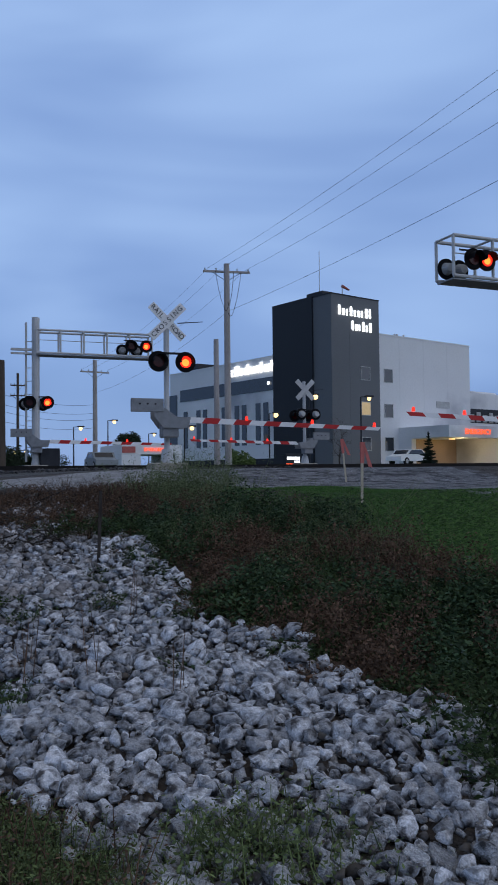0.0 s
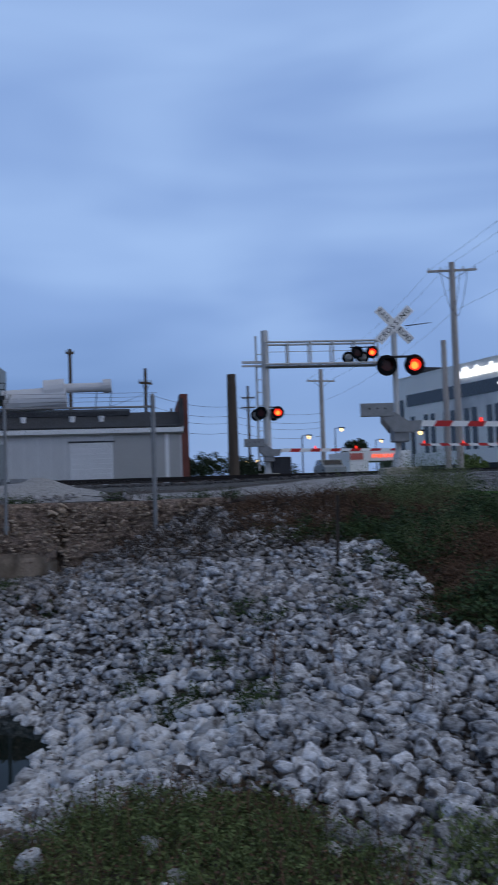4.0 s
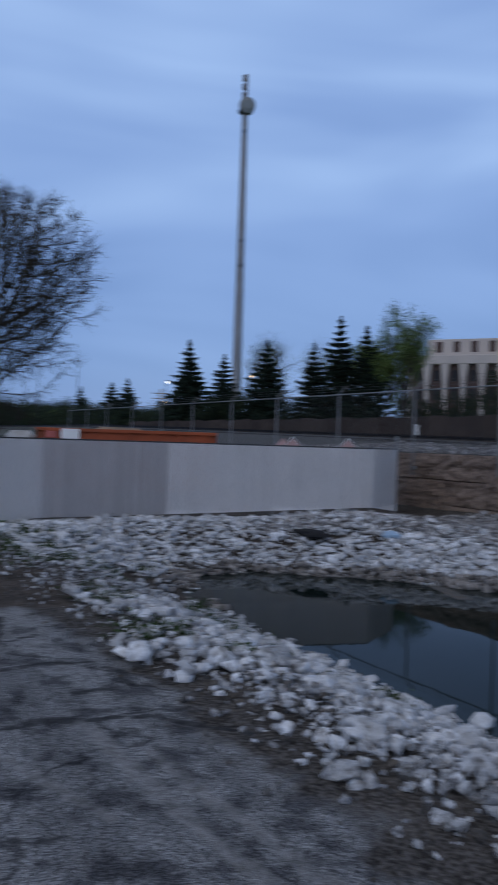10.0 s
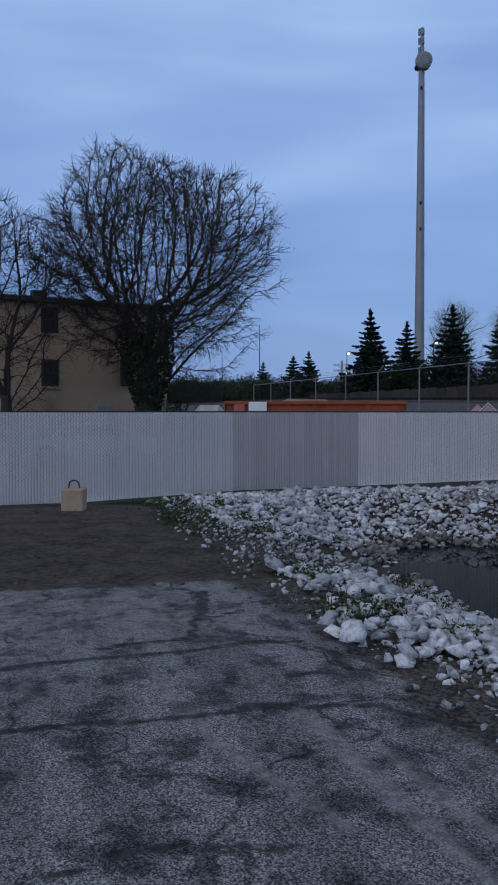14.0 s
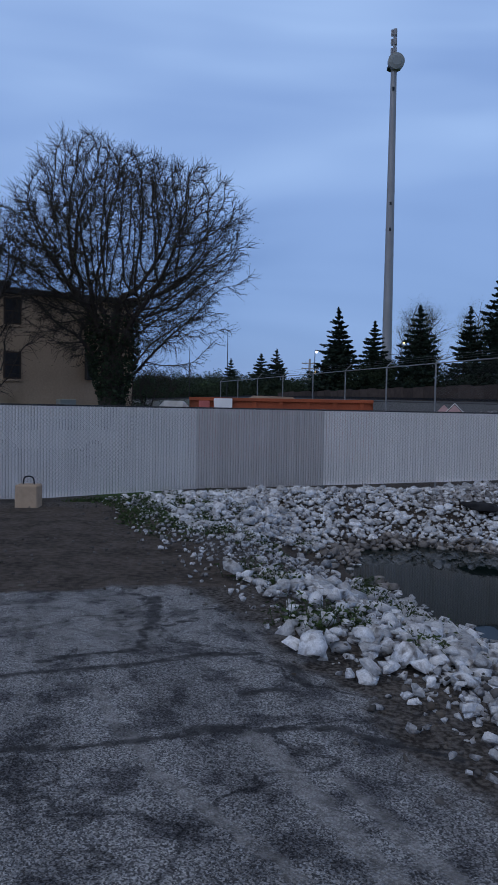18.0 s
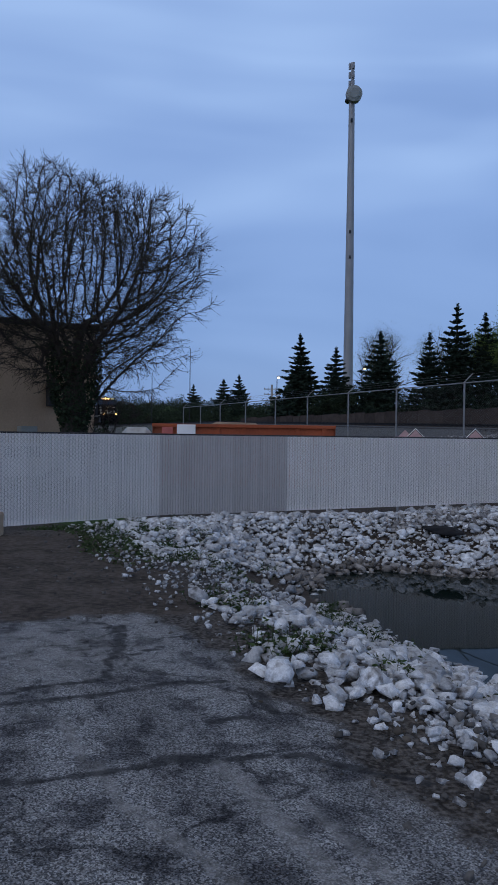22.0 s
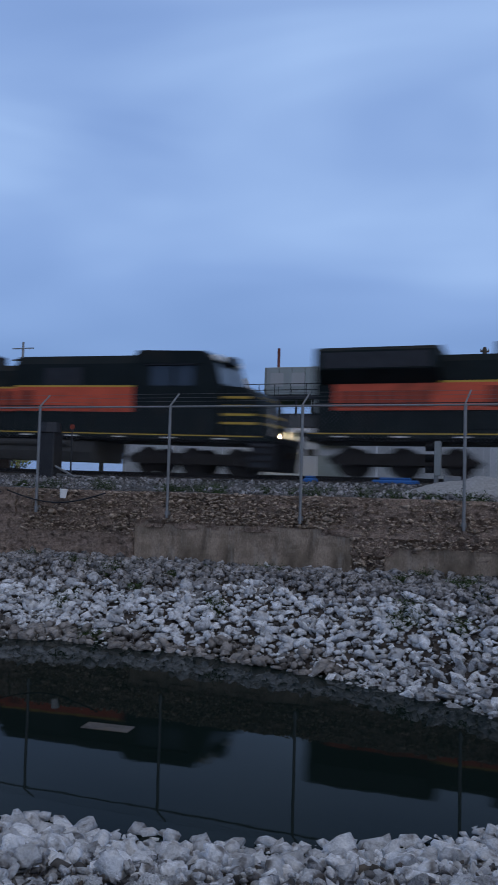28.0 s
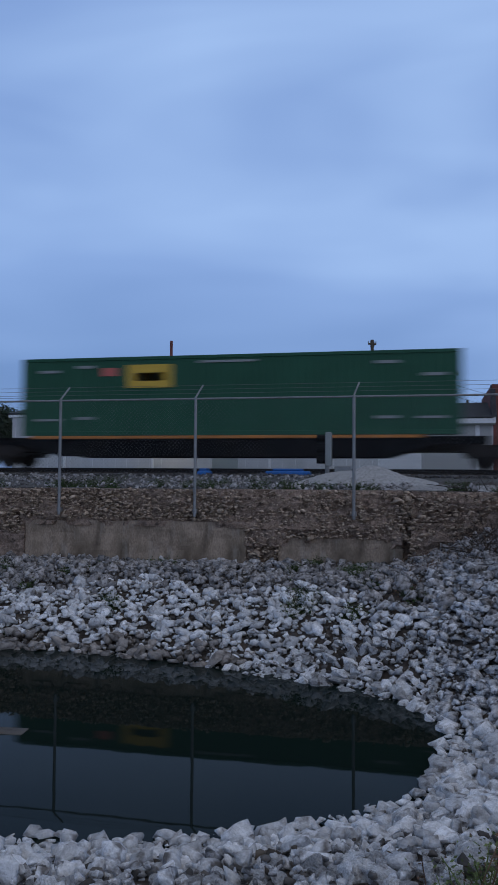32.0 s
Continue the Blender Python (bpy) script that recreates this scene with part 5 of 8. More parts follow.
    for k in range(4):
        z = 1.95 + k * 0.32
        part("nose_stripe", box(7.2, 9.3 - 0.09 * k, -1.215, -1.201, z, z + 0.085), stripe, n)
        part("nose_stripe", box(9.36 + (0.2 if k < 2 else 0.02 - 0.1 * (k - 2)), 9.40 + (0.215 if k < 2 else 0.03 - 0.1 * (k - 2)), -1.1, 1.1, z, z + 0.085), stripe, n)
    part("pilot", prism([(9.5, 0.25), (10.15, 0.25), (10.25, 1.2), (9.5, 1.2)], -1.45, 1.45, "y"), "black", e)
    part("anticlimber", box(9.5, 10.3, -1.45, 1.45, 1.2, 1.5, 0.03), "black", e)
    part("coupler", box(10.15, 10.45, -0.12, 0.12, 0.75, 1.0, 0.03), "truck", e)
    part("coupler", box(-10.42, -10.05, -0.12, 0.12, 0.75, 1.0, 0.03), "truck", e)
    for s in (-1, 1):
        part("ditch_light", rod((10.26, s * 1.05, 1.80), (10.42, s * 1.05, 1.80), 0.13, 0.11, 14), "glow_head" if lit else "dark", e)
        st = part("step_well", box(9.2, 10.05, s * 1.5 - 0.03, s * 1.5 + 0.03, 0.3, 1.25), "dark", e)
        for k in range(4):
            part("step", box(9.25, 10.0, s * 1.53 - 0.1, s * 1.53 + 0.02, 0.35 + k * 0.25, 0.39 + k * 0.25), "truck", st)
        bar = "dark"
        rail = part("handrail", rod((-9.9, s * 1.47, 2.55), (3.5, s * 1.47, 2.55), 0.02, seg=6), bar, e)
        for k in range(9):
            part("stanchion", rod((-9.9 + k * 1.67, s * 1.47, 1.5), (-9.9 + k * 1.67, s * 1.47, 2.55), 0.017, seg=6), bar, rail)
        part("front_rail", rod((9.95, s * 1.4, 1.5), (9.95, s * 1.4, 2.6), 0.02, seg=6), "white", e)
    if lit:
        part("step_light", box(9.62, 9.74, -1.56, -1.52, 0.62, 0.67), "glow_head", e)
    part("rear_wall", box(-9.9, -9.2, -0.9, 0.9, 1.52, 4.0, 0.04), hood, e)
    if livery["kind"] == "black":
        for k in range(4):
            part("hood_stripe", box(-5.6, -2.1 - 0.05 * k, -0.962, -0.947, 2.75 + k * 0.2, 2.86 + k * 0.2), "white", hoodpart)
        for x0 in (-2.0, -1.15):
            part("emblem", prism([(x0, 2.7), (x0 + 0.5, 2.7), (x0 + 0.72, 3.5), (x0 + 0.22, 3.5)], -1.33, -1.31, "y"), "white", hoodpart)
        part("lettering_bar", box(-3.2, -1.0, -0.962, -0.947, 2.25, 2.42), "logo_grey", hoodpart)
        part("cab_number_bar", box(4.3, 5.6, -1.55, -1.535, 2.75, 2.98), "white", c)
    else:
        for s in (-1, 1):
            part("orange_band", box(-9.15, -1.2, s * 0.962 - 0.014, s * 0.962 + 0.014, 2.35, 3.3), "orange", hoodpart, "orange painted band")
            part("yellow_line", box(-9.15, -1.2, s * 0.966 - 0.014, s * 0.966 + 0.014, 3.3, 3.37), "yellow", hoodpart)
            part("cabin_orange_band", box(-1.2, 4.34, s * 1.318 - 0.016, s * 1.318 + 0.016, 2.35, 3.32), "orange", inv)
            part("cabin_yellow_line", box(-1.2, 4.34, s * 1.322 - 0.016, s * 1.322 + 0.016, 3.32, 3.39), "yellow", inv)
            part("cab_roof_band", box(3.75, 6.5, s * 1.546 - 0.014, s * 1.546 + 0.014, 4.2, 4.55), "black_green", c)
            part("cab_lower_band", box(3.62, 7.1, s * 1.546 - 0.014, s * 1.546 + 0.014, 1.54, 2.3), "black_green", c)
        for k, w in enumerate((0.85, 0.78, 0.8, 0.72)):
            x0 = -3.9 + k * 0.98
            part("emblem", prism([(x0, 2.45), (x0 + w, 2.45), (x0 + w * 0.94, 3.18), (x0 + 0.04, 3.18)], -1.345 if k > 2 else -0.992, -1.336 if k > 2 else -0.978, "y"), "rust_dark", hoodpart)
        for k in range(6):
            part("louvre", box(-8.9 + k * 0.55, -8.5 + k * 0.55, -0.99, -0.977, 2.45, 3.05), "rust_dark", hoodpart)
    return e


def spine_platform(length, label):
    e = empty("spine_car", pose(0, 0, 0), label, "railcar", "intermodal platforms behind the locomotives")
    h = length / 2
    prof = [(-h, 0.85), (-h + 1.8, 0.85), (-h + 3.4, 0.42), (h - 3.4, 0.42), (h - 1.8, 0.85), (h, 0.85), (h, 1.12), (-h, 1.12)]
    part("side_sill", prism(prof, -1.25, -1.05, "y"), "black", e)
    part("side_sill", prism(prof, 1.05, 1.25, "y"), "black", e)
    part("centre_sill", box(-h, h, -0.35, 0.35, 0.6, 1.1, 0.02), "truck", e)
    part("deck_edge", box(-h + 2.2, h - 2.2, -1.3, -1.24, 1.06, 1.17, 0.01), "orange_deck", e, "rusty orange deck edge")
    for k in range(int(length // 2.4)):
        part("cross_bearer", box(-h + 1.2 + k * 2.4, -h + 1.45 + k * 2.4, -1.25, 1.25, 0.9, 1.12), "truck", e)
    part("hitch", prism([(h - 3.0, 1.12), (h - 2.0, 1.12), (h - 2.4, 2.05), (h - 2.7, 2.05)], -0.4, 0.4, "y"), "truck", e)
    truck(e, -h + 0.2, 2, 1.75, 0.42, 0.76)
    return e


def trailer(length=8.7):
    """A short road trailer on its own wheels."""
    e = empty("road_trailer", pose(0, 0, 0), "white short highway trailer with an orange side panel, riding a railcar", "trailer", "trailers on the train")
    b = part("body", box(0, length, -1.28, 1.28, 0.95, 4.06, 0.03), "trailer", e)
    part("top_rail", box(0, length, -1.3, -1.275, 3.96, 4.08), "alu", b)
    part("bottom_rail", box(0, length, -1.3, -1.275, 0.93, 1.06), "alu", b)
    for k in range(11):
        part("seam", box(0.5 + k * 0.76, 0.52 + k * 0.76, -1.287, -1.279, 1.06, 3.96), "alu", b)
    ring = [(6.4 + 1.25 * math.copysign(abs(math.cos(a)) ** 0.5, math.cos(a)), 3.2 + 0.42 * math.copysign(abs(math.sin(a)) ** 0.5, math.sin(a))) for a in np.linspace(0, math.tau, 25)[:-1]]
    part("decal", prism(ring, -1.30, -1.288, "y"), "black", b)
    ring = [(6.4 + 1.17 * math.copysign(abs(math.cos(a)) ** 0.5, math.cos(a)), 3.2 + 0.35 * math.copysign(abs(math.sin(a)) ** 0.5, math.sin(a))) for a in np.linspace(0, math.tau, 25)[:-1]]
    part("decal_panel", prism(ring, -1.306, -1.30, "y"), "orange", b)
    part("decal_bar", box(5.6, 7.2, -1.311, -1.306, 3.06, 3.34), "rust_dark", b)
    part("front_decal", box(length - 0.004, length + 0.008, -1.0, -0.2, 2.75, 3.15), "orange", b)
    part("landing_gear", box(length - 2.0, length - 1.85, -0.9, 0.9, 0.05, 0.95), "truck", e)
    part("slider", box(0.3, 2.2, -0.9, 0.9, 0.55, 0.95), "truck", e)
    for s in (-0.95, 0.95):
        for dx in (0.9,):
            part("tyre", disc((dx, s, 0.5), 0.5, 0.45, "y", 20), "tyre", e)
    part("mud_flap", box(0.25, 0.28, -1.2, 1.2, 0.15, 0.9), "tyre", e)
    return e


def container(label, skin, length, decals):
    e = empty("shipping_container", pose(0, 0, 0), label, "container", "containers on the train")
    bm = bmesh.new()
    n = int(length / 0.28)
    prof = []
    for k in range(n):
        x = 0.12 + k * (length - 0.24) / n
        s = (length - 0.24) / n
        prof += [(x, 0.0), (x + 0.3 * s, 0.0), (x + 0.42 * s, 0.03), (x + 0.86 * s, 0.03)]
    prof.append((length - 0.12, 0.0))
    low = [bm.verts.new((x, -1.2 + d, 0.16)) for x, d in prof]
    high = [bm.verts.new((x, -1.2 + d, 2.78)) for x, d in prof]
    for k in range(len(prof) - 1):
        bm.faces.new((low[k], low[k + 1], high[k + 1], high[k]))
    box(0.02, length - 0.02, -1.15, 1.2, 0.1, 2.86, 0.0, bm)
    body = part("body", bm, skin, e)
    part("top_rail", box(0, length, -1.22, -1.14, 2.78, 2.9, 0.01), skin, body)
    part("bottom_rail", box(0, length, -1.22, -1.14, 0.0, 0.16, 0.01), skin, body)
    for x in (0.0, length - 0.14, 2.0, length - 2.14):
        part("corner_post", box(x, x + 0.14, -1.222, -1.1, 0.0, 2.9, 0.01), skin, body)
    for name, x0, x1, z0, z1, m in decals:
        part(name, box(x0, x1, -1.226, -1.206, z0, z1), m, body)
    return e


M["glow_board"] = mat("lit_number_board", (0.8, 0.7, 0.4), 0.5, 0.05, 4, 20, 0.0, emit=(1.0, 0.78, 0.40), power=0.45)
M["orange_deck"] = mat("rusty_orange_deck", (0.42, 0.17, 0.05), 0.7, 0.25, 2, 20, 0.1)
M["rust_dark"] = mat("dark_red_decal", (0.25, 0.05, 0.03), 0.5, 0.1, 3, 20, 0.0)

TRAIN = []  # thing, metres behind the leading nose, height over the rail
LOCO = 20.85
TRAIN.append((locomotive("locomotive", "black diesel locomotive with white stripes and lit headlights", "black", "black", "white", True, {"kind": "black", "top": "black"}), 10.3, 0))
TRAIN.append((locomotive("locomotive", "orange and black diesel locomotive with yellow lines", "black_green", "orange", "yellow", False, {"kind": "orange", "top": "black_green"}), 10.3 + LOCO, 0))
TRAIN.append((locomotive("locomotive", "orange and black diesel locomotive trailing second in line", "black_green", "black_green", "yellow", False, {"kind": "orange", "top": "black_green"}), 10.75 + 2 * LOCO, 0))
for a, b, text in ((63.4, 78.6, "black spine railcar carrying a white trailer"), (79.2, 94.8, "black spine railcar carrying a second white trailer"), (95.4, 115.2, "black spine railcar under a cream container"),
                   (115.8, 130.6, "empty black spine railcar"), (131.2, 150.0, "black spine railcar under a green container"), (150.6, 169, "black spine railcar at the tail")):
    TRAIN.append((spine_platform(b - a, text), (a + b) / 2, 0))
t1 = trailer()
TRAIN.append((t1, 73.5, 1.0))
TRAIN.append((copy_thing(t1, pose(0, 0, 0)), 89.9, 1.0))
TRAIN.append((container("cream container with a green and grey side panel", "cream", 16.2, [("panel_bar", 2.6, 6.9, 2.62, 2.68, "logo_grey"), ("panel_bar", 3.0, 6.3, 2.25, 2.45, "logo_grey"), ("panel_bar", 3.7, 5.8, 2.05, 2.16, "logo_grey"), ("green_bar", 3.1, 6.4, 1.45, 1.72, "logo_green")]), 113.8, 1.18))
TRAIN.append((container("dark green container with an orange label, on a railcar", "green", 16.1, [("label_panel", 4.2, 5.9, 1.75, 2.6, "yellow"), ("label_bar", 4.5, 5.6, 2.0, 2.3, "logo_grey"), ("small_label", 3.2, 3.8, 2.2, 2.5, "plastic_red"), ("side_bar", 6.9, 9.0, 2.62, 2.7, "logo_grey"), ("side_bar", 0.7, 1.5, 2.35, 2.45, "logo_grey"), ("side_bar", 13.2, 14.0, 2.45, 2.55, "logo_grey"), ("side_bar", 14.8, 15.6, 2.0, 2.1, "logo_grey"), ("side_bar", 14.6, 15.6, 0.55, 0.63, "logo_grey"), ("side_bar", 0.5, 1.6, 0.55, 0.63, "logo_grey"), ("side_bar", 13.2, 14.0, 0.55, 0.65, "logo_grey"), ("side_bar", 2.2, 2.9, 2.5, 2.6, "logo_grey"), ("side_bar", 2.2, 2.9, 0.6, 0.7, "logo_grey")]), 148.2, 1.18))

# ---- level crossing ----
def flasher(parent, x, y, z, lit, back=False):
    """A round black backboard with a hooded red lens, facing -y (or +y)."""
    s = 1 if back else -1
    b = part("backboard", disc((x, y, z), 0.27, 0.03, "y", 28), "black", parent)
    part("housing", rod((x, y, z), (x, y - s * 0.2, z), 0.17, 0.11, 16), "alu" if back else "black", b)
    part("lens", disc((x, y + s * 0.025, z), 0.15, 0.03, "y", 24), "glow_red" if lit else "lens_red", b)
    if lit:
        part("lamp_core", disc((x - 0.01, y + s * 0.045, z - 0.02), 0.095, 0.012, "y", 20), "glow_core", b)
    hood = bmesh.new()
    arc = [math.radians(a) for a in range(-10, 191, 20)]
    rings = [[hood.verts.new((x + r * math.cos(a), y + s * d, z + r * math.sin(a))) for a in arc] for r, d in ((0.17, 0.03), (0.17, 0.26), (0.162, 0.26), (0.162, 0.03))]
    for i in range(3):
        for k in range(len(arc) - 1):
            hood.faces.new((rings[i][k], rings[i][k + 1], rings[i + 1][k + 1], rings[i + 1][k]))
    part("hood", hood, "black", b)
    return b


def crossbuck(parent, z, front=True):
    for sgn, text in ((1, (("C", -0.5), ("R", -0.36), ("O", -0.215), ("S", -0.07), ("S", 0.07), ("I", 0.19), ("N", 0.325), ("G", 0.485))), (-1, (("R", -0.52), ("A", -0.40), ("I", -0.30), ("L", -0.21), ("R", 0.19), ("O", 0.315), ("A", 0.43), ("D", 0.54)))):
        m = pose(0, -0.1 - 0.025 * (sgn > 0), z, 0, -45 * sgn, 0)
        b = part("blade", box(-0.61, 0.61, -0.006, 0.006, -0.115, 0.115, 0.004), "white" if front else "alu", parent)
        b.matrix_basis = m
        if front:
            for word, x in text:
                words("lettering", word, 0.185, pose(x * 1.0, -0.009, 0), "black", b, 0.002)
    part("bracket", box(-0.06, 0.06, -0.09, 0.0, z - 0.06, z + 0.06), "alu", parent)


def gate(parent, side, length, z, tilt, lamps=3):
    """The lowered striped arm with its mechanism and counterweights; side is +1 or -1 along x."""
    box_ = part("gate_mechanism", box(-0.22, 0.22, -0.42, -0.06, z - 0.55, z - 0.1, 0.03), "galv", parent)
    prof = [(-0.22 * side, z - 0.30), (0.45 * side, z - 0.30), (0.52 * side, z - 0.02), (0.16 * side, z - 0.02), (-0.16 * side, z + 0.20), (-0.42 * side, z + 0.20), (-0.42 * side, z - 0.02)]
    for y0, y1 in ((-0.5, -0.455), (0.03, 0.075)):
        part("gate_arm_bracket", prism(prof, y0, y1, "y"), "galv", box_)
    weight = part("counterweight", box(min(-1.04 * side, -0.2 * side), max(-1.04 * side, -0.2 * side), -0.53, -0.44, z + 0.10, z + 0.44, 0.012), "galv", box_, "riveted grey counterweight plate")
    for k in range(3):
        part("rivet", rod((-side * (0.42 + 0.2 * k), -0.545, z + 0.3), (-side * (0.42 + 0.2 * k), -0.53, z + 0.3), 0.025, seg=8), "dark", weight)
    n = int(length / 0.41)
    for k in range(n):
        x0, x1 = 0.45 + k * length / n, 0.45 + (k + 1) * length / n
        h = 0.075 - 0.03 * k / n
        zc = lambda x: z - 0.06 - tilt * x
        sh = 0.1
        prof = [(side * x0, zc(x0) - h), (side * x1, zc(x1) - h), (side * (x1 + sh), zc(x1) + h), (side * (x0 + sh), zc(x0) + h)]
        part("arm_stripe", prism(prof, -0.24, -0.2, "y"), "red" if k % 2 else "white", box_)
    for k in range(lamps):
        x = 0.45 + length * (0.30 + 0.34 * k)
        l = part("arm_lamp", rod((side * x, -0.22, z + 0.0 - tilt * x), (side * x, -0.22, z + 0.11 - tilt * x), 0.045, 0.03, 12), "glow_red", box_, "lit red gate lamp")
    return box_


def cantilever(parent, side, reach, z0, z1, lit):
    for z in (z0, z1):
        for y in (-0.35, 0.35):
            part("truss_tube", rod((0, y, z), (side * reach, y, z), 0.045, seg=10), "mast", parent)
    n = max(2, int(reach / 0.95))
    for k in range(n + 1):
        x = side * reach * k / n
        for y in (-0.35, 0.35):
            part("truss_post", rod((x, y, z0), (x, y, z1), 0.04, seg=8), "mast", parent)
        part("truss_tie", rod((x, -0.35, z1), (x, 0.35, z1), 0.03, seg=6), "mast", parent)
    part("handrail", rod((0, -0.36, (z0 + z1) / 2 + 0.05), (side * reach, -0.36, (z0 + z1) / 2 + 0.05), 0.015, seg=6), "mast", parent)
    part("walkway", box(min(0, side * reach), max(0, side * reach), -0.33, 0.33, z0 - 0.09, z0 - 0.05), "galv", parent, "grated metal walkway")
    zc = z0 + 0.42
    ends = [side * (reach - 0.28), side * (reach - 0.92)] if side > 0 else [side * (reach - 0.52), side * (reach - 0.92)]
    ends.sort()
    for k, x in enumerate(ends):
        flasher(parent, x, -0.45, zc, k == 1)
        flasher(parent, x - 0.25, 0.30, zc - 0.1, False, True)
    part("flasher_bar", rod((ends[0] - 0.3, -0.3, zc + 0.25), (ends[1] + 0.3, -0.3, zc + 0.25), 0.025, seg=8), "dark", parent)


def signal_mast(x, y, z, turn, label, side, arm, arm_z, tilt, top, buck, flash_z, far=False, boom=None, lit=1):
    e = empty("crossing_signal", pose(x, y, z, 0, 0, turn), label, "railroad signal", "signals round the level crossing")
    part("mast", rod((0, 0, 0.3), (0, 0, top), 0.075 if not boom else 0.16, seg=14), "mast", e)
    part("base", rod((0, 0, -0.1), (0, 0, 0.42), 0.22, 0.13, 14), "mast", e)
    part("foundation", box(-0.45, 0.45, -0.45, 0.45, -0.3, 0.06, 0.03), "concrete", e)
    if buck:
        crossbuck(e, buck, not far)
        part("bell_wire", rod((0.3, -0.05, buck - 0.02), (0.98, -0.05, buck + 0.05), 0.016, 0.01, 6), "dark", e)
    if flash_z:
        part("light_bar", rod((-0.4, -0.1, flash_z + 0.24), (0.5, -0.1, flash_z + 0.24), 0.03, seg=8), "dark", e)
        for k, dx in enumerate((-0.27, 0.45)):
            flasher(e, dx, -0.25, flash_z, (k == lit) and not far, far)
            if boom or far:
                flasher(e, dx - 0.14, 0.2, flash_z - 0.05, False, not far)
    if arm:
        gate(e, side, arm, arm_z, tilt)
    if boom:
        part("second_mast", rod((-0.38, 0.1, 0.2), (-0.38, 0.1, top - 0.2), 0.045, seg=10), "mast", e)
        for k in range(9):
            part("rung", rod((-0.38, 0.1, 0.8 + k * 0.55), (0, 0, 0.8 + k * 0.55), 0.018, seg=6), "mast", e)
        part("top_bracket", box(-1.0, 0.1, -0.05, 0.05, boom[2] - 0.05, boom[2] + 0.03), "mast", e)
        part("top_bracket", box(-1.0, 0.1, -0.05, 0.05, boom[1] - 0.05, boom[1] + 0.05), "mast", e)
        cantilever(e, *boom, 1)
        part("cabinet", box(0.15, 0.95, -0.3, 0.5, -0.1, 0.75, 0.03), "dark", e)
        for zz, aa in ((3.4, 38), (3.1, -38), (2.85, 30)):
            b = part("edge_on_sign", box(-0.3, 0.3, -0.006, 0.006, -0.1, 0.1), "alu", e)
            b.matrix_basis = pose(0.05, 0.16, zz, 0, aa, 60)
    return e


signal_mast(6.33, 20.5, 2.08, -4, "near railroad crossing mast with lettered crossbuck, flashing lights and lowered gate", 1, 5.6, 1.25, 0.035, 3.85, 3.75, 2.68)
signal_mast(16.0, 16.7, 1.9, 0, "cantilever crossing signal with a walkway and lowered striped gate", -1, 4.4, 1.22, -0.035, 5.7, 0, 2.95, far=True, boom=(-1, 3.6, 4.75, 5.75))
signal_mast(5.05, 34.6, 2.2, -3, "far cantilever crossing signal with lit red lights and lowered gate", 1, 5.2, 1.1, 0.02, 6.2, 0, 2.65, boom=(1, 4.85, 4.7, 5.65))
signal_mast(17.3, 34.2, 2.2, 0, "far crossing mast seen from behind with a blank crossbuck", -1, 5.2, 1.05, -0.02, 3.9, 3.5, 2.35, far=True)


# ---- poles and wires ----
def utility_pole(x, y, z0, z1, r, label, arms=(), tone="timber"):
    e = empty("utility_pole", pose(x, y, 0), label, "utility pole", "poles round the crossing")
    part("pole", rod((0, 0, z0), (0, 0, z1), r * 1.25, r, 12), tone, e)
    for z, half, turn in arms:
        c = part("crossarm", box(-half, half, -0.05, 0.05, -0.06, 0.06, 0.008), tone, e)
        c.matrix_basis = pose(0, 0, z, 0, 0, turn)
        for s in (-0.92, -0.45, 0.45, 0.92):
            part("insulator", rod((s * half, 0, 0.06), (s * half, 0, 0.2), 0.045, 0.03, 8), "logo_grey", c)
        for s in (-1, 1):
            part("brace", rod((s * half * 0.6, 0.0, -0.04), (0, 0, -0.55), 0.016, seg=6), "dark", c)
    return e


def wire(name, pts, r, sag, label):
    """A hanging wire through its supports."""
    rows = []
    for a, b in zip(pts[:-1], pts[1:]):
        last = None
        for k in range(13):
            t = k / 12
            p = [a[i] + (b[i] - a[i]) * t for i in range(3)]
            p[2] -= sag * 4 * t * (1 - t)
            if last:
                rows.append((*last, r, *p, r))
            last = p
    v, f = tubes(rows, 4)
    return raw(name, v, f, "dark", None, "", label, "wire")


utility_pole(16.85, 42.8, 2.0, 13.7, 0.16, "tall weathered utility pole with double crossarms", ((13.25, 1.35, -12),))
for dx, dz in ((-0.75, -1.9), (0.8, -2.2), (0.35, -1.6)):
    wire("jumper_wire", [(16.85 + dx, 42.6, 13.2), (16.85 + dx * 0.4, 42.6, 13.2 + dz), (16.85, 42.62, 13.1 + dz)], 0.014, 0.25, "short dark jumper wire hanging below a crossarm")
utility_pole(14.85, 39.3, 2.0, 8.75, 0.13, "plain stub utility pole beside the road")
utility_pole(14.6, 67.0, 2.2, 11.3, 0.17, "utility pole with one crossarm beyond the crossing", ((10.3, 1.25, 10),))
utility_pole(6.25, 59.6, 2.2, 9.95, 0.33, "thick dark timber pole beyond the track", tone="timber_dark")
utility_pole(-0.05, 50.1, 2.2, 9.1, 0.09, "thin pole behind the shed", ((8.2, 0.5, 40),), tone="timber_dark")
utility_pole(-5.4, 59.8, 2.2, 12.0, 0.12, "tall thin pole behind the shed", ((11.7, 0.3, 20),), tone="timber_dark")
utility_pole(10.3, 82, 2.2, 11.8, 0.12, "distant thin power pole", ((10.6, 0.7, 0), (9.6, 0.7, 0)), tone="timber_dark")
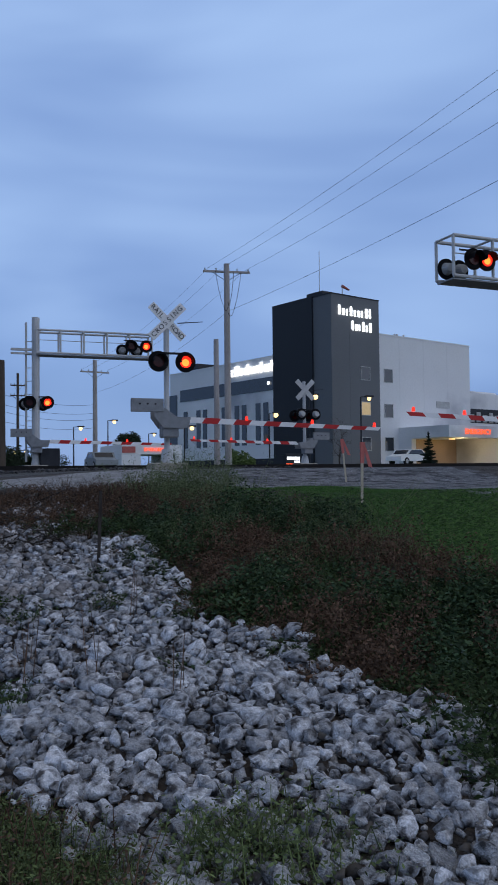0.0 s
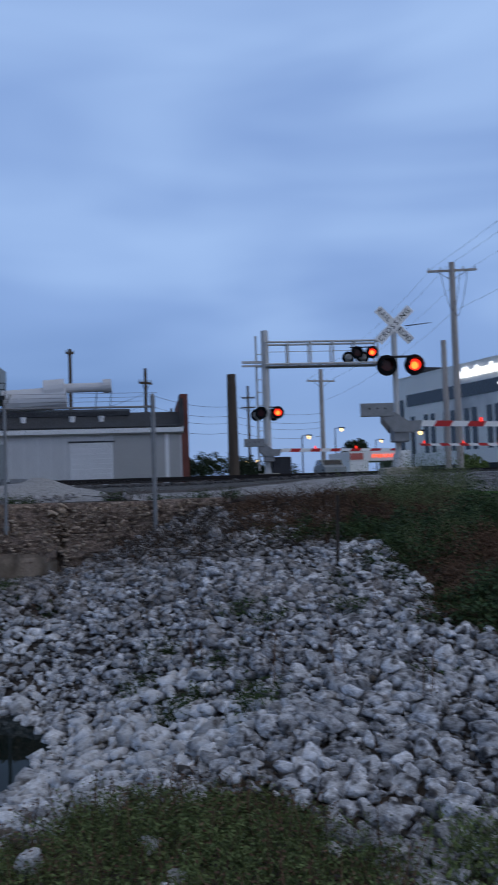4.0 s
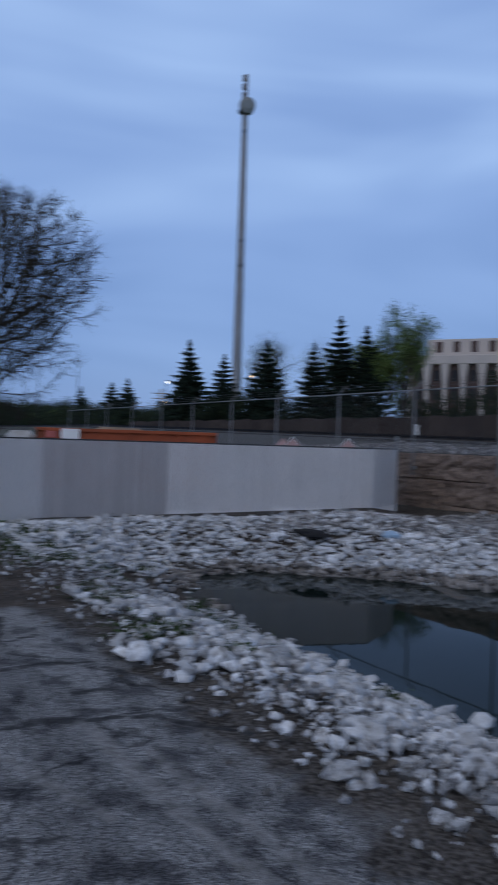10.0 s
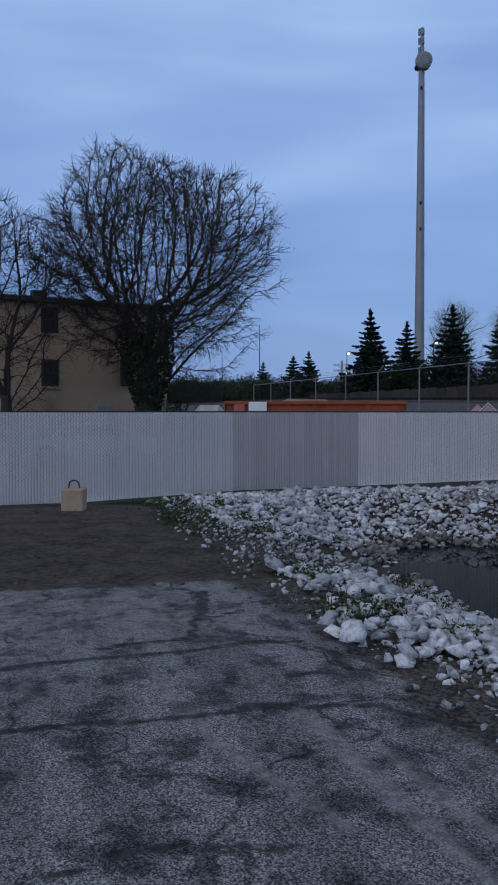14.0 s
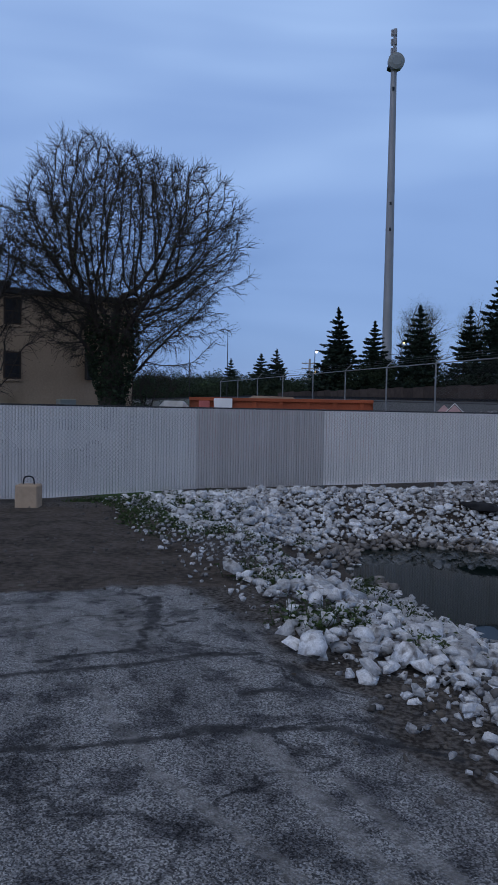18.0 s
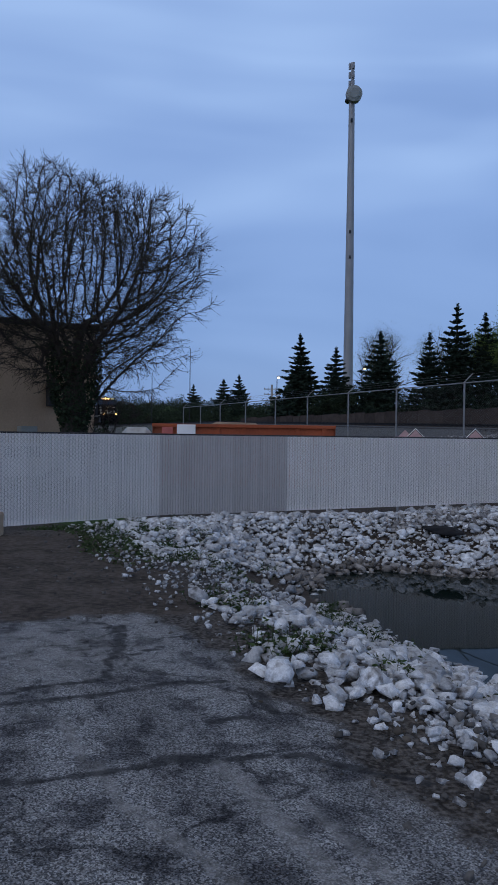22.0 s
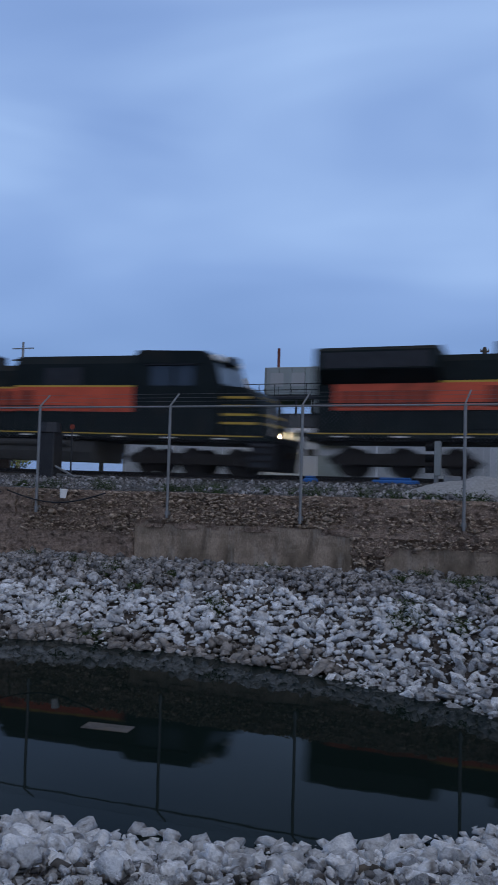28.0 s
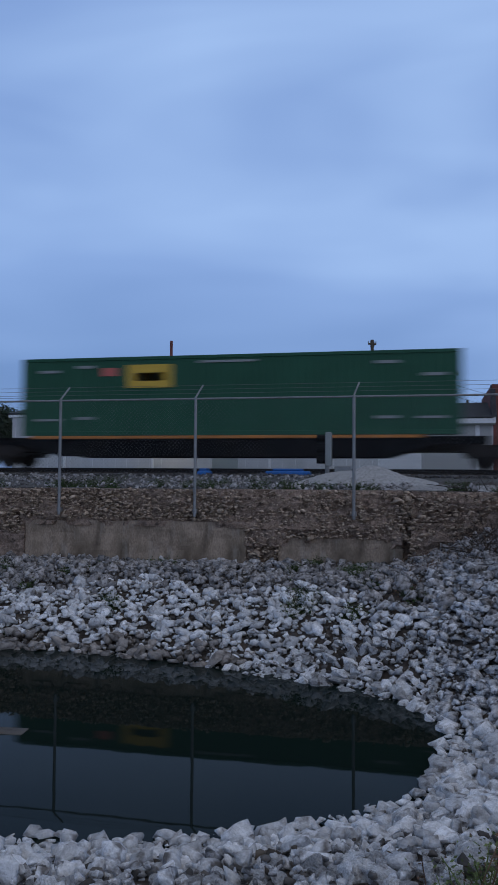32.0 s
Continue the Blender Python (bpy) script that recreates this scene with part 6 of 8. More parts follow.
utility_pole(3.1, 100, 2.2, 11.4, 0.13, "distant thin power pole far along the line", ((10.2, 0.8, 0), (8.8, 0.8, 0), (7.0, 1.3, 0)), tone="timber_dark")
utility_pole(-1.9, 112, 2.2, 10.2, 0.14, "most distant thin power pole")
utility_pole(15.2, -8.0, 0.0, 13.6, 0.16, "utility pole on the near side of the road", ((13.1, 1.25, 0),))
for dx, z, r in ((-1.1, 13.4, 0.007), (-0.3, 13.45, 0.007), (1.1, 13.4, 0.007), (0.05, 11.0, 0.008)):
    wire("power_line", [(14.6 + dx, 67.0, z - 2.9 if z > 12 else 8.6), (16.85 + dx, 42.8, z), (15.2 + dx, -8.0, z)], r, 0.6, "sagging dark overhead power line")
for z, dy in ((6.4, 0), (6.9, 0.4), (5.7, 0.2), (7.6, 0.1)):
    wire("service_line", [(-60, 58 + dy, z + 1.5), (-5.4, 59.8, z), (-0.05, 50.1, z), (6.25, 59.6, z), (14.6, 67, z)], 0.011, 0.35, "thin overhead service line behind the shed")


def street_lamp(x, y, z0, z1, warm, label, size=0.24):
    e = empty("street_lamp", pose(x, y, 0), label, "street lamp", "lit lamps beyond the track")
    part("pole", rod((0, 0, z0), (0, 0, z1), 0.07, 0.05, 8), "dark", e)
    part("arm", rod((0, 0, z1), (0.5, 0, z1 + 0.05), 0.035, seg=6), "dark", e)
    part("head", box(0.35, 0.95, -0.16, 0.16, z1, z1 + 0.12, 0.02), "dark", e)
    ball = bmesh.new()
    bmesh.ops.create_uvsphere(ball, u_segments=14, v_segments=8, radius=size * 0.8)
    bmesh.ops.translate(ball, vec=(0.62, -0.06, z1 - size * 0.6), verts=ball.verts)
    part("bulb", ball, "glow_warm" if warm else "glow_white", e, "glowing lamp")
    return e


for x, y, z1, warm, s in ((14.1, 73.6, 6.1, True, 0.21), (18.2, 77.8, 7.0, True, 0.21), (26.1, 91.2, 6.45, True, 0.20), (34.2, 66.5, 8.9, True, 0.30), (28.8, 63.5, 6.9, True, 0.26), (28.0, 47.0, 6.8, True, 0.17), (20.5, 61.5, 5.55, True, 0.22),
                          (10.4, 90, 4.4, True, 0.2), (12.2, 95, 4.6, True, 0.2), (8.8, 88, 4.2, True, 0.16), (13.6, 96, 4.3, False, 0.16)):
    street_lamp(x, y, 2.2, z1, warm, "lit street lamp on a dark pole in the car park", s)


# survey stakes and marker
def stake(x, y, h, lean, ribbon, label):
    z = float(height(x, y))
    e = empty("survey_stake", pose(x, y, z, 0, lean, 0), label, "stake")
    part("lath", box(-0.022, 0.022, -0.008, 0.008, -0.1, h), "stake" if ribbon else "bark", e)
    if ribbon:
        part("ribbon", prism([(-0.03, h - 0.35), (0.03, h - 0.35), (0.05, h), (-0.04, h)], -0.012, 0.012, "y"), "plastic_red", e)
        part("ribbon_tail", prism([(0.02, h - 0.05), (0.06, h - 0.05), (0.2, h - 0.42), (0.12, h - 0.4)], -0.006, 0.006, "y"), "plastic_red", e)
    return e


stake(6.96, 11.75, 1.0, 1, True, "pale wooden survey stake with a red ribbon in the turf")
stake(9.95, 17.5, 1.05, -6, True, "leaning survey stake with a red ribbon by the road")
stake(2.45, 11.2, 1.05, 2, False, "thin dark dead stalk standing in the stones")

# ---- shed beyond the track ----
def build_shed():
    e = empty("shed", pose(0, 42, 2.2), "long low white shed with a dark roof and rooftop plant", "building")
    wall = part("wall", box(-24.2, 1.7, 0, 9, -0.4, 2.65), "white_siding", e)
    part("grey_wall_panel", box(-1.75, 1.62, -0.03, 0.0, -0.4, 2.5), "grey_siding", wall)
    part("upper_wall", box(-24.2, -19.4, -0.02, 6, 2.65, 3.05), "white_siding", e)
    for k in range(34):
        part("siding_seam", box(-24 + k * 0.66, -23.985 + k * 0.66, -0.012, 0.0, -0.4, 2.4), "trim", wall)
    part("fascia", box(-19.6, 1.8, -0.32, -0.2, 2.42, 2.72, 0.01), "trim", e)
    part("soffit_shadow_board", box(-19.6, 1.8, -0.2, 0.0, 2.36, 2.44), "grey_siding", e)
    part("fascia", box(-24.4, -19.5, -0.12, -0.02, 2.95, 3.12, 0.01), "trim", e)
    part("gable_trim", prism([(-19.75, 2.45), (-19.55, 2.45), (-18.85, 3.12), (-19.05, 3.12)], -0.36, -0.28, "y"), "trim", e)
    roof = part("roof", prism([(-0.32, 2.66), (-0.32, 2.74), (4.2, 3.86), (9.0, 2.9), (9.0, 2.7), (4.2, 3.7)], -19.6, 1.7, "x"), "roof", e)
    part("upper_roof", prism([(-0.15, 3.1), (-0.15, 3.2), (3.5, 3.88), (6.2, 3.3), (6.2, 3.1)], -24.4, -19.2, "x"), "roof", e)
    for x in (-6.4, -3.9, -2.4):
        part("roof_vent", rod((x, 1.4, 3.1), (x, 1.4, 3.45), 0.12, 0.16, 10), "trim", roof)
    for x in (-20.0, -22.0, -23.2):
        part("ridge_cap", box(x - 0.5, x + 0.5, 3.2, 3.8, 3.86, 3.98), "roof", roof)
    part("raised_roof", prism([(3.0, 3.6), (3.0, 3.85), (6.0, 4.25), (8.5, 3.4)], -8.5, -1.0, "x"), "roof", e)
    part("brick_end_wall", box(1.7, 2.1, 0.6, 9, -0.4, 4.45), "brick_red", e)
    part("sloped_coping", prism([(-0.3, 2.6), (0.7, 4.4), (0.7, 2.6)], 1.62, 1.86, "x"), "roof", e)
    part("corner_board", box(0.85, 1.05, -0.045, -0.03, -0.4, 2.42), "trim", e)
    door = part("roller_door", box(-3.9, -1.8, -0.05, 0.0, -0.4, 1.98), "trim", e, "closed white roller door")
    for k in range(9):
        part("door_slat", box(-3.86, -1.84, -0.062, -0.05, -0.35 + k * 0.255, -0.12 + k * 0.255, 0.004), "white_metal", door)
    part("door_head", box(-4.0, -1.7, -0.08, 0.0, 1.98, 2.06), "dark", door)
    part("service_door", box(-12.6, -11.2, -0.05, 0.0, -0.4, 1.25), "hvac", e)
    part("door_hood", box(-12.5, -10.9, -0.4, 0.0, 1.75, 1.95, 0.02), "grey_siding", e)
    for x in (-21, -15.9, -9.5):
        part("downpipe", box(x - 0.05, x + 0.05, -0.1, -0.01, -0.4, 2.5), "trim", e)
    lamp = part("flood_lamp", box(-15.0, -14.6, -0.3, -0.02, 2.02, 2.3, 0.02), "dark", e)
    part("lamp_glass", disc((-14.8, -0.36, 2.12), 0.25, 0.12, "y", 18), "glow_flood", lamp, "blazing warm lamp glass")
    # rooftop plant
    u = part("air_handler", box(-17.1, -10.65, 4.0, 6.4, 4.95, 6.6, 0.03), "hvac", e, "grey-green rooftop air handling unit")
    for k in range(8):
        part("panel_seam", box(-17.0 + k * 0.8, -16.98 + k * 0.8, 3.985, 4.0, 4.95, 6.55), "dark", u)
    for x in (-16.7, -15.4):
        part("louvre", box(x, x + 0.8, 3.975, 4.0, 5.45, 6.25), "grey_siding", u)
    c = part("condenser", box(-10.6, -8.0, 4.1, 6.2, 4.95, 6.55, 0.05), "hvac", e)
    for k in range(12):
        part("condenser_fin", box(-10.5 + k * 0.2, -10.4 + k * 0.2, 4.07, 4.1, 5.05, 6.45), "dark", c)
    p = part("plant_platform", box(-18.1, -7.6, 3.2, 6.6, 4.6, 4.82), "dark", e)
    for k in range(11):
        part("platform_leg", box(-18 + k * 1.02, -17.9 + k * 1.02, 3.3, 3.4, 3.5, 4.6), "dark", p)
    for z in (5.15, 5.5):
        part("guard_rail", rod((-18.1, 3.22, z), (-7.6, 3.22, z), 0.025, seg=6), "dark", p)
    for k in range(12):
        part("guard_post", rod((-18.1 + k * 0.955, 3.22, 4.8), (-18.1 + k * 0.955, 3.22, 5.5), 0.022, seg=6), "dark", p)
    part("duct_riser", box(-14.0, -12.5, 3.3, 4.2, 3.8, 5.4, 0.03), "hvac", e)
    part("vent_stack", rod((-16.55, 5, 6.6), (-16.55, 5, 7.9), 0.09, seg=10), "brick_red", e)
    part("duct_drum", rod((-19.6, 4, 5.0), (-17.9, 4, 4.6), 0.62, 0.7, 16), "white_metal", e, "white insulated duct drum")
    part("duct_elbow", rod((-18.9, 4, 5.4), (-18.2, 4, 5.5), 0.45, 0.5, 14), "white_metal", e)
    part("duct_outlet", rod((-20.7, 3.9, 5.6), (-19.2, 4, 5.35), 0.26, 0.28, 14), "white_metal", e)
    part("duct_mouth", rod((-20.9, 3.88, 5.62), (-20.5, 3.92, 5.58), 0.38, 0.36, 14), "white_metal", e)
    part("long_duct", rod((-7.8, 4, 4.55), (-4.4, 4, 4.75), 0.62, 0.62, 18), "white_metal", e, "white insulated roof duct")
    part("duct_bonnet", rod((-5.6, 4, 5.1), (-4.5, 4, 5.2), 0.62, 0.6, 16), "white_metal", e)
    part("duct_pipe", rod((-4.6, 4, 5.25), (-2.2, 4, 5.3), 0.26, 0.26, 14), "white_metal", e)
    part("duct_end", rod((-2.4, 4, 5.33), (-1.95, 4, 5.36), 0.4, 0.38, 14), "white_metal", e)
    for x in (-2.9, -2.1, -21.0, -20.2):
        part("duct_strut", rod((x, 4, 3.6), (x + 0.15, 4, 5.1), 0.025, seg=6), "dark", e)
    return e


build_shed()
flood = new("flood_lamp_light", bpy.data.lights.new("flood_lamp_light", "POINT"))
flood.data.energy, flood.data.color, flood.data.shadow_soft_size = 9, (1.0, 0.78, 0.42), 0.15
flood.location = (-14.8, 40.5, 4.2)


# ---- hospital ----
def build_hospital():
    e = empty("hospital", pose(40.0, 72.7, 2.4, 0, 0, 14.8), "modern hospital with a grey tower, white wings and lit signs", "building")
    t = part("tower", box(0, 7.03, 0, 9.0, -0.3, 17.6), "hosp_grey", e)
    part("dark_cladding", box(-0.18, 3.5, 2.7, 9.15, -0.3, 17.75), "hosp_dark", t)
    for z in (4.2, 8.4, 12.8):
        part("panel_joint", box(-0.012, 7.0, -0.012, 0.0, z, z + 0.03), "hosp_grey", t)
    for x in (0.05, 2.6):
        part("panel_joint", box(x, x + 0.03, -0.014, 0.0, 0, 17.6), "hosp_grey", t)
    part("parapet", box(-0.06, 7.09, -0.06, 9.06, 17.6, 17.72), "hosp_dark", t)
    part("roof_plant", box(1.2, 2.6, 2.5, 5, 17.7, 18.5), "dark", t)
    part("windsock_mast", rod((4.6, 3, 17.7), (4.6, 3, 19.6), 0.05, seg=6), "alu", t)
    part("windsock", rod((4.6, 3, 19.5), (5.7, 3.1, 19.25), 0.18, 0.1, 10), "plastic_red", t)
    part("antenna", rod((2.2, 4, 17.6), (2.2, 4, 23.2), 0.035, seg=6), "alu", t)
    for k, z in enumerate((9.0, 5.3, 1.6)):
        w = part("window", box(4.15, 5.55, -0.05, 0.03, z, z + 1.45), "alu", t)
        part("pane", box(4.23, 5.47, -0.062, -0.05, z + 0.08, z + 1.37), "window" if k != 1 else "window_lit", w)
    # the sign is drawn as plain glowing strokes
    def strokes(parent, x0, z0, n, h, pitch, m):
        for k in range(n):
            hh = h * (1.0 if k in (0, n - 1) or k % 4 == 3 else 0.68)
            s = part("sign_stroke", box(x0 + k * pitch, x0 + k * pitch + pitch * (0.50, 0.62, 0.36, 0.55)[k % 4], -0.16, -0.06, z0, z0 + hh, 0.02), "glow_white", parent, "glowing white sign stroke")
            s.matrix_basis = m
    strokes(t, 0.95, 15.55, 9, 1.0, 0.56, pose(0, 0, 0))
    strokes(t, 2.85, 14.1, 6, 1.0, 0.52, pose(0, 0, 0))
    w1 = part("white_wing", box(7.03, 22.8, 0.3, 16, -0.3, 14.1), "hosp_white", e)
    part("parapet", box(7.0, 22.86, 0.24, 16.06, 14.1, 14.25), "hosp_white", w1)
    for x in (10.5, 14.5, 18.6):
        part("panel_joint", box(x, x + 0.03, 0.288, 0.3, 0, 14.1), "hosp_white", w1)
    for z in (9.0, 5.2, 1.6):
        w = part("window", box(8.0, 9.35, 0.24, 0.32, z, z + 1.5), "alu", w1)
        part("pane", box(8.06, 9.29, 0.228, 0.24, z + 0.06, z + 1.44), "window", w)
    for x, z in ((16.6, 6.6), (16.6, 2.3)):
        part("wall_louvre", box(x, x + 2.3, 0.24, 0.3, z, z + 0.75), "alu", w1)
    for x in (12.8, 13.2, 14.3):
        part("roof_flue", rod((x, 3, 14.1), (x, 3, 15.1), 0.1, seg=8), "alu", w1)
    low = part("low_wing", box(22.8, 48, 1.5, 18, -0.3, 8.8), "hosp_white", e)
    part("plant_screen", box(23.6, 30.6, 1.42, 1.5, 5.2, 6.9), "hosp_dark", low)
    for k in range(5):
        part("plant_unit", box(24.2 + k * 1.25, 24.9 + k * 1.25, 1.3, 1.42, 5.3, 6.2 + 0.3 * (k % 2)), "alu", low)
    part("roof_dome", box(26, 32, 3, 8, 8.8, 9.3, 0.2), "hosp_white", low)
    # emergency canopy
    c = part("canopy", box(10.2, 20.3, -6.5, 0.3, 2.9, 4.15), "hosp_white", e)
    part("canopy_pier", box(18.9, 20.3, -6.5, 0.3, -0.3, 2.9), "hosp_white", c)
    part("canopy_pier", box(10.2, 10.9, -1.5, 0.3, -0.3, 2.9), "hosp_white", c)
    part("canopy_back", box(10.9, 18.9, -0.6, 0.28, -0.3, 2.9), "brick_tan", c)
    words("sign_lettering", "EMERGENCY", 0.78, pose(15.0, -6.56, 3.5), "glow_orange", c, 0.03)
    part("garage", box(20.8, 25.5, -7.5, 1.4, -0.3, 3.7), "hosp_grey", e)
    part("lit_bay", box(25.5, 29.5, -7.4, 1.4, -0.3, 3.5), "brick_tan", e)
    part("bay_lamp", disc((27, -7.5, 3.1), 0.2, 0.12, "y", 12), "glow_warm", e)
    # long wing to the north
    w2 = part("north_wing", box(0.3, 14, 9.0, 31, -0.3, 12.3), "hosp_white", e)
    part("parapet", box(0.24, 14, 9.0, 31.06, 12.3, 12.45), "hosp_white", w2)
    part("ribbon_window", box(0.22, 0.3, 9.2, 28.5, 8.6, 10.1), "window", w2)
    part("corner_glazing", box(0.2, 0.34, 29.3, 31.03, 0.2, 9.6), "window", w2)
    part("base_course", box(0.2, 0.3, 9.0, 31, -0.3, 1.0), "hosp_dark", w2)
    for y in (10.6, 12.0, 14.6, 16.0, 18.6, 20.0, 22.6, 24.0, 26.9):
        part("tall_window", box(0.24, 0.3, y, y + 0.85, 2.6, 7.3), "window", w2)
    part("roof_plant", box(2, 6, 27, 30, 12.4, 13.6), "dark", w2)
    for k in range(13):
        hh = 1.15 if k in (0, 10) or k % 4 == 3 else 0.8
        part("sign_stroke", box(0.08, 0.2, 9.6 + k * 0.62, 9.6 + k * 0.62 + (0.36, 0.42, 0.24)[k % 3], 10.75, 10.75 + hh, 0.02), "glow_white", w2, "glowing white sign stroke")
    part("wall_lamp", disc((0.1, 10.3, 9.4), 0.2, 0.1, "x", 10), "glow_white", w2)
    part("soffit_lamp", disc((14.5, -3.5, 2.86), 0.3, 0.06, "z", 14), "glow_warm", c)
    return e


build_hospital()
for x, y, z, power in ((55.2, 71.8, 4.7, 160), (66.4, 71.0, 4.9, 160)):
    canopy_light = new("canopy_light", bpy.data.lights.new("canopy_light", "POINT"))
    canopy_light.data.energy, canopy_light.data.color, canopy_light.data.shadow_soft_size = power, (1.0, 0.72, 0.4), 0.3
    canopy_light.location = (x, y, z)

# low entrance sign, canopy and cars in front of the hospital
s = empty("entrance_sign", pose(27.9, 57.3, 2.2, 0, 0, 20), "low lit white sign with a red band at the drive", "sign")
part("panel", box(-0.85, 0.85, -0.15, 0.15, 0.0, 1.1, 0.02), "hosp_dark", s)
part("red_band", box(-0.85, 0.85, -0.17, -0.151, 0.1, 0.32), "glow_orange", s)
part("lettering_bar", box(-0.7, 0.7, -0.17, -0.151, 0.62, 0.85), "glow_white", s)
part("lettering_bar", box(0.1, 0.7, -0.17, -0.151, 0.4, 0.55), "glow_white", s)
part("plinth", box(-1.2, 1.2, -0.2, 0.2, -0.3, 0.02), "concrete", s)

c = empty("emergency_canopy", pose(19.3, 72, 2.2, 0, 0, 5), "low white drive-through canopy with a red lettered sign", "canopy")
part("roof", box(-1.95, 3.75, -2, 4, 1.35, 2.22, 0.02), "hosp_white", c)
part("pier", box(-1.95, -0.2, -2, 4, -0.3, 1.35), "hosp_white", c)
part("pier", box(3.1, 3.75, -2, 4, -0.3, 1.35), "hosp_white", c)
words("sign_lettering", "EMERGENCY", 0.42, pose(1.3, -2.05, 1.78), "glow_orange", c, 0.02)
part("small_sign", box(-1.9, -0.7, -2.06, -2.0, 1.5, 2.05), "plastic_red", c)


def car(x, y, z, turn, paint, label):
    e = empty("car", pose(x, y, z, 0, 0, turn), label, "car", "parked cars")
    body = part("body", prism([(-2.2, 0.35), (-2.15, 0.75), (-1.3, 0.92), (-0.7, 1.38), (0.9, 1.4), (1.6, 0.95), (2.2, 0.85), (2.25, 0.35)], -0.85, 0.85, "y"), paint, e)
    for s in (-1, 1):
        part("side_window", prism([(-1.15, 0.94), (-0.65, 1.32), (0.85, 1.34), (1.4, 0.97)], s * 0.86 - 0.012, s * 0.86 + 0.012, "y"), "window", body)
        for wx in (-1.35, 1.4):
            w = part("wheel", disc((wx, s * 0.78, 0.33), 0.33, 0.2, "y", 18), "tyre", e)
            part("rim", disc((wx, s * 0.89, 0.33), 0.2, 0.03, "y", 14), "alu", w)
    part("windscreen", box(-0.02, 0.02, -0.7, 0.7, -0.28, 0.28), "window", body).matrix_basis = pose(-1.02, 0, 1.14, 0, 52, 0)
    return e


car(14.4, 64, 2.2, 90, "logo_grey", "grey car parked beyond the crossing")
car(42.1, 62.5, 2.4, 20, "white", "white car parked before the emergency entrance")
car(-29.5, 3.0, -0.1, 80, "white", "white car parked behind the slatted fence")
car(-29.2, -1.2, -0.1, 84, "logo_grey", "grey car parked behind the slatted fence")


# ---- tan house behind the fence ----
def build_house():
    e = empty("house", pose(-41.7, 8.1, -0.1, 0, 0, -76.5), "two-storey tan stucco house with a dark roof edge", "building")
    # local x runs along the front from the near corner, y runs back
    w = part("wall", box(0, 13.5, -4.2, 0, -0.2, 6.75), "brick_tan", e)
    # thin dark brown sheet paints the side wall as lying in shade
    part("side_wall", box(-0.03, 0.0, -4.2, 0, -0.2, 6.75), "board", e)
    part("eave", box(-0.35, 13.9, -4.55, 0.35, 6.75, 6.98, 0.03), "roof", e)
    part("roof", prism([(0.35, 6.98), (-4.55, 6.98), (-2.1, 7.35)], -0.35, 13.9, "x"), "roof", e)
    for x, z, h in ((5.55, 2.92, 1.25), (5.55, 5.38, 1.2), (9.3, 2.77, 1.0), (9.3, 5.3, 1.2)):
        f = part("window", box(x, x + 0.8, -0.02, 0.05, z, z + h), "board", w)
        part("sash", box(x + 0.05, x + 0.75, 0.05, 0.066, z + h * 0.48, z + h * 0.53), "board", f)
        part("pane", box(x + 0.07, x + 0.73, 0.05, 0.062, z + 0.07, z + h - 0.07), "dark", f)
        part("sill", box(x - 0.08, x + 0.88, 0.0, 0.12, z - 0.1, z), "brick_tan", f)
    part("roof_vent", box(5.7, 6.4, -1.6, -1.1, 7.0, 7.5, 0.04), "dark", e)
    part("service_box", box(2.1, 2.5, 0.02, 0.4, 3.0, 4.2, 0.03), "dark", e)
    part("wall_unit", box(3.1, 3.9, 0.05, 0.6, 1.45, 2.05, 0.03), "hvac", e)
    return e


build_house()


# ---- brick office block beyond the track ----
def build_office():
    e = empty("office_block", pose(-66.5, 72.5, 2.2, 0, 0, 34), "four-storey brown brick office block with pale concrete fins", "building")
    H = 9.8
    b = part("brick_core", box(-13, 7.6, 0.5, 14, -0.3, H), "motel_brick", e)
    part("cornice", box(-13.3, 7.9, -0.15, 14.3, H - 0.3, H + 0.75, 0.05), "motel_trim", e)
    part("penthouse", box(-11, 2.0, 2, 9, H + 0.9, H + 2.9, 0.05), "motel_trim", e)
    part("brick_shaft", box(-0.4, 2.0, -0.6, 3.0, -0.3, H + 4.0, 0.03), "motel_brick", e)
    part("shaft_cap", box(0.2, 1.4, 0.2, 2.0, H + 4.0, H + 4.6, 0.03), "motel_trim", e)
    for k in range(5):
        part("penthouse_slot", box(-10 + k * 2.1, -9.2 + k * 2.1, 1.96, 2.0, H + 1.3, H + 2.6), "motel_brick", e)
    for k in range(10):
        x = -12.9 + k * 2.15
        f = part("fin", prism([(x + 0.05, -0.3), (x + 0.40, -0.3), (x + 0.46, H - 2.6), (x + 0.74, H - 0.3), (x - 0.30, H - 0.3), (x - 0.02, H - 2.6)], -0.1, 0.55, "y"), "motel_trim", e)
        if k < 9:
            for z in (0.5, 2.9, 5.3, 7.5):
                part("window", box(x + 0.95, x + 1.65, 0.44, 0.52, z, z + 1.3), "dark", b)
    for k in range(6):
        y = 1.6 + k * 2.3
        part("fin", box(7.5, 8.0, y, y + 0.4, -0.3, H - 0.3, 0.04), "motel_trim", e)
    return e


build_office()

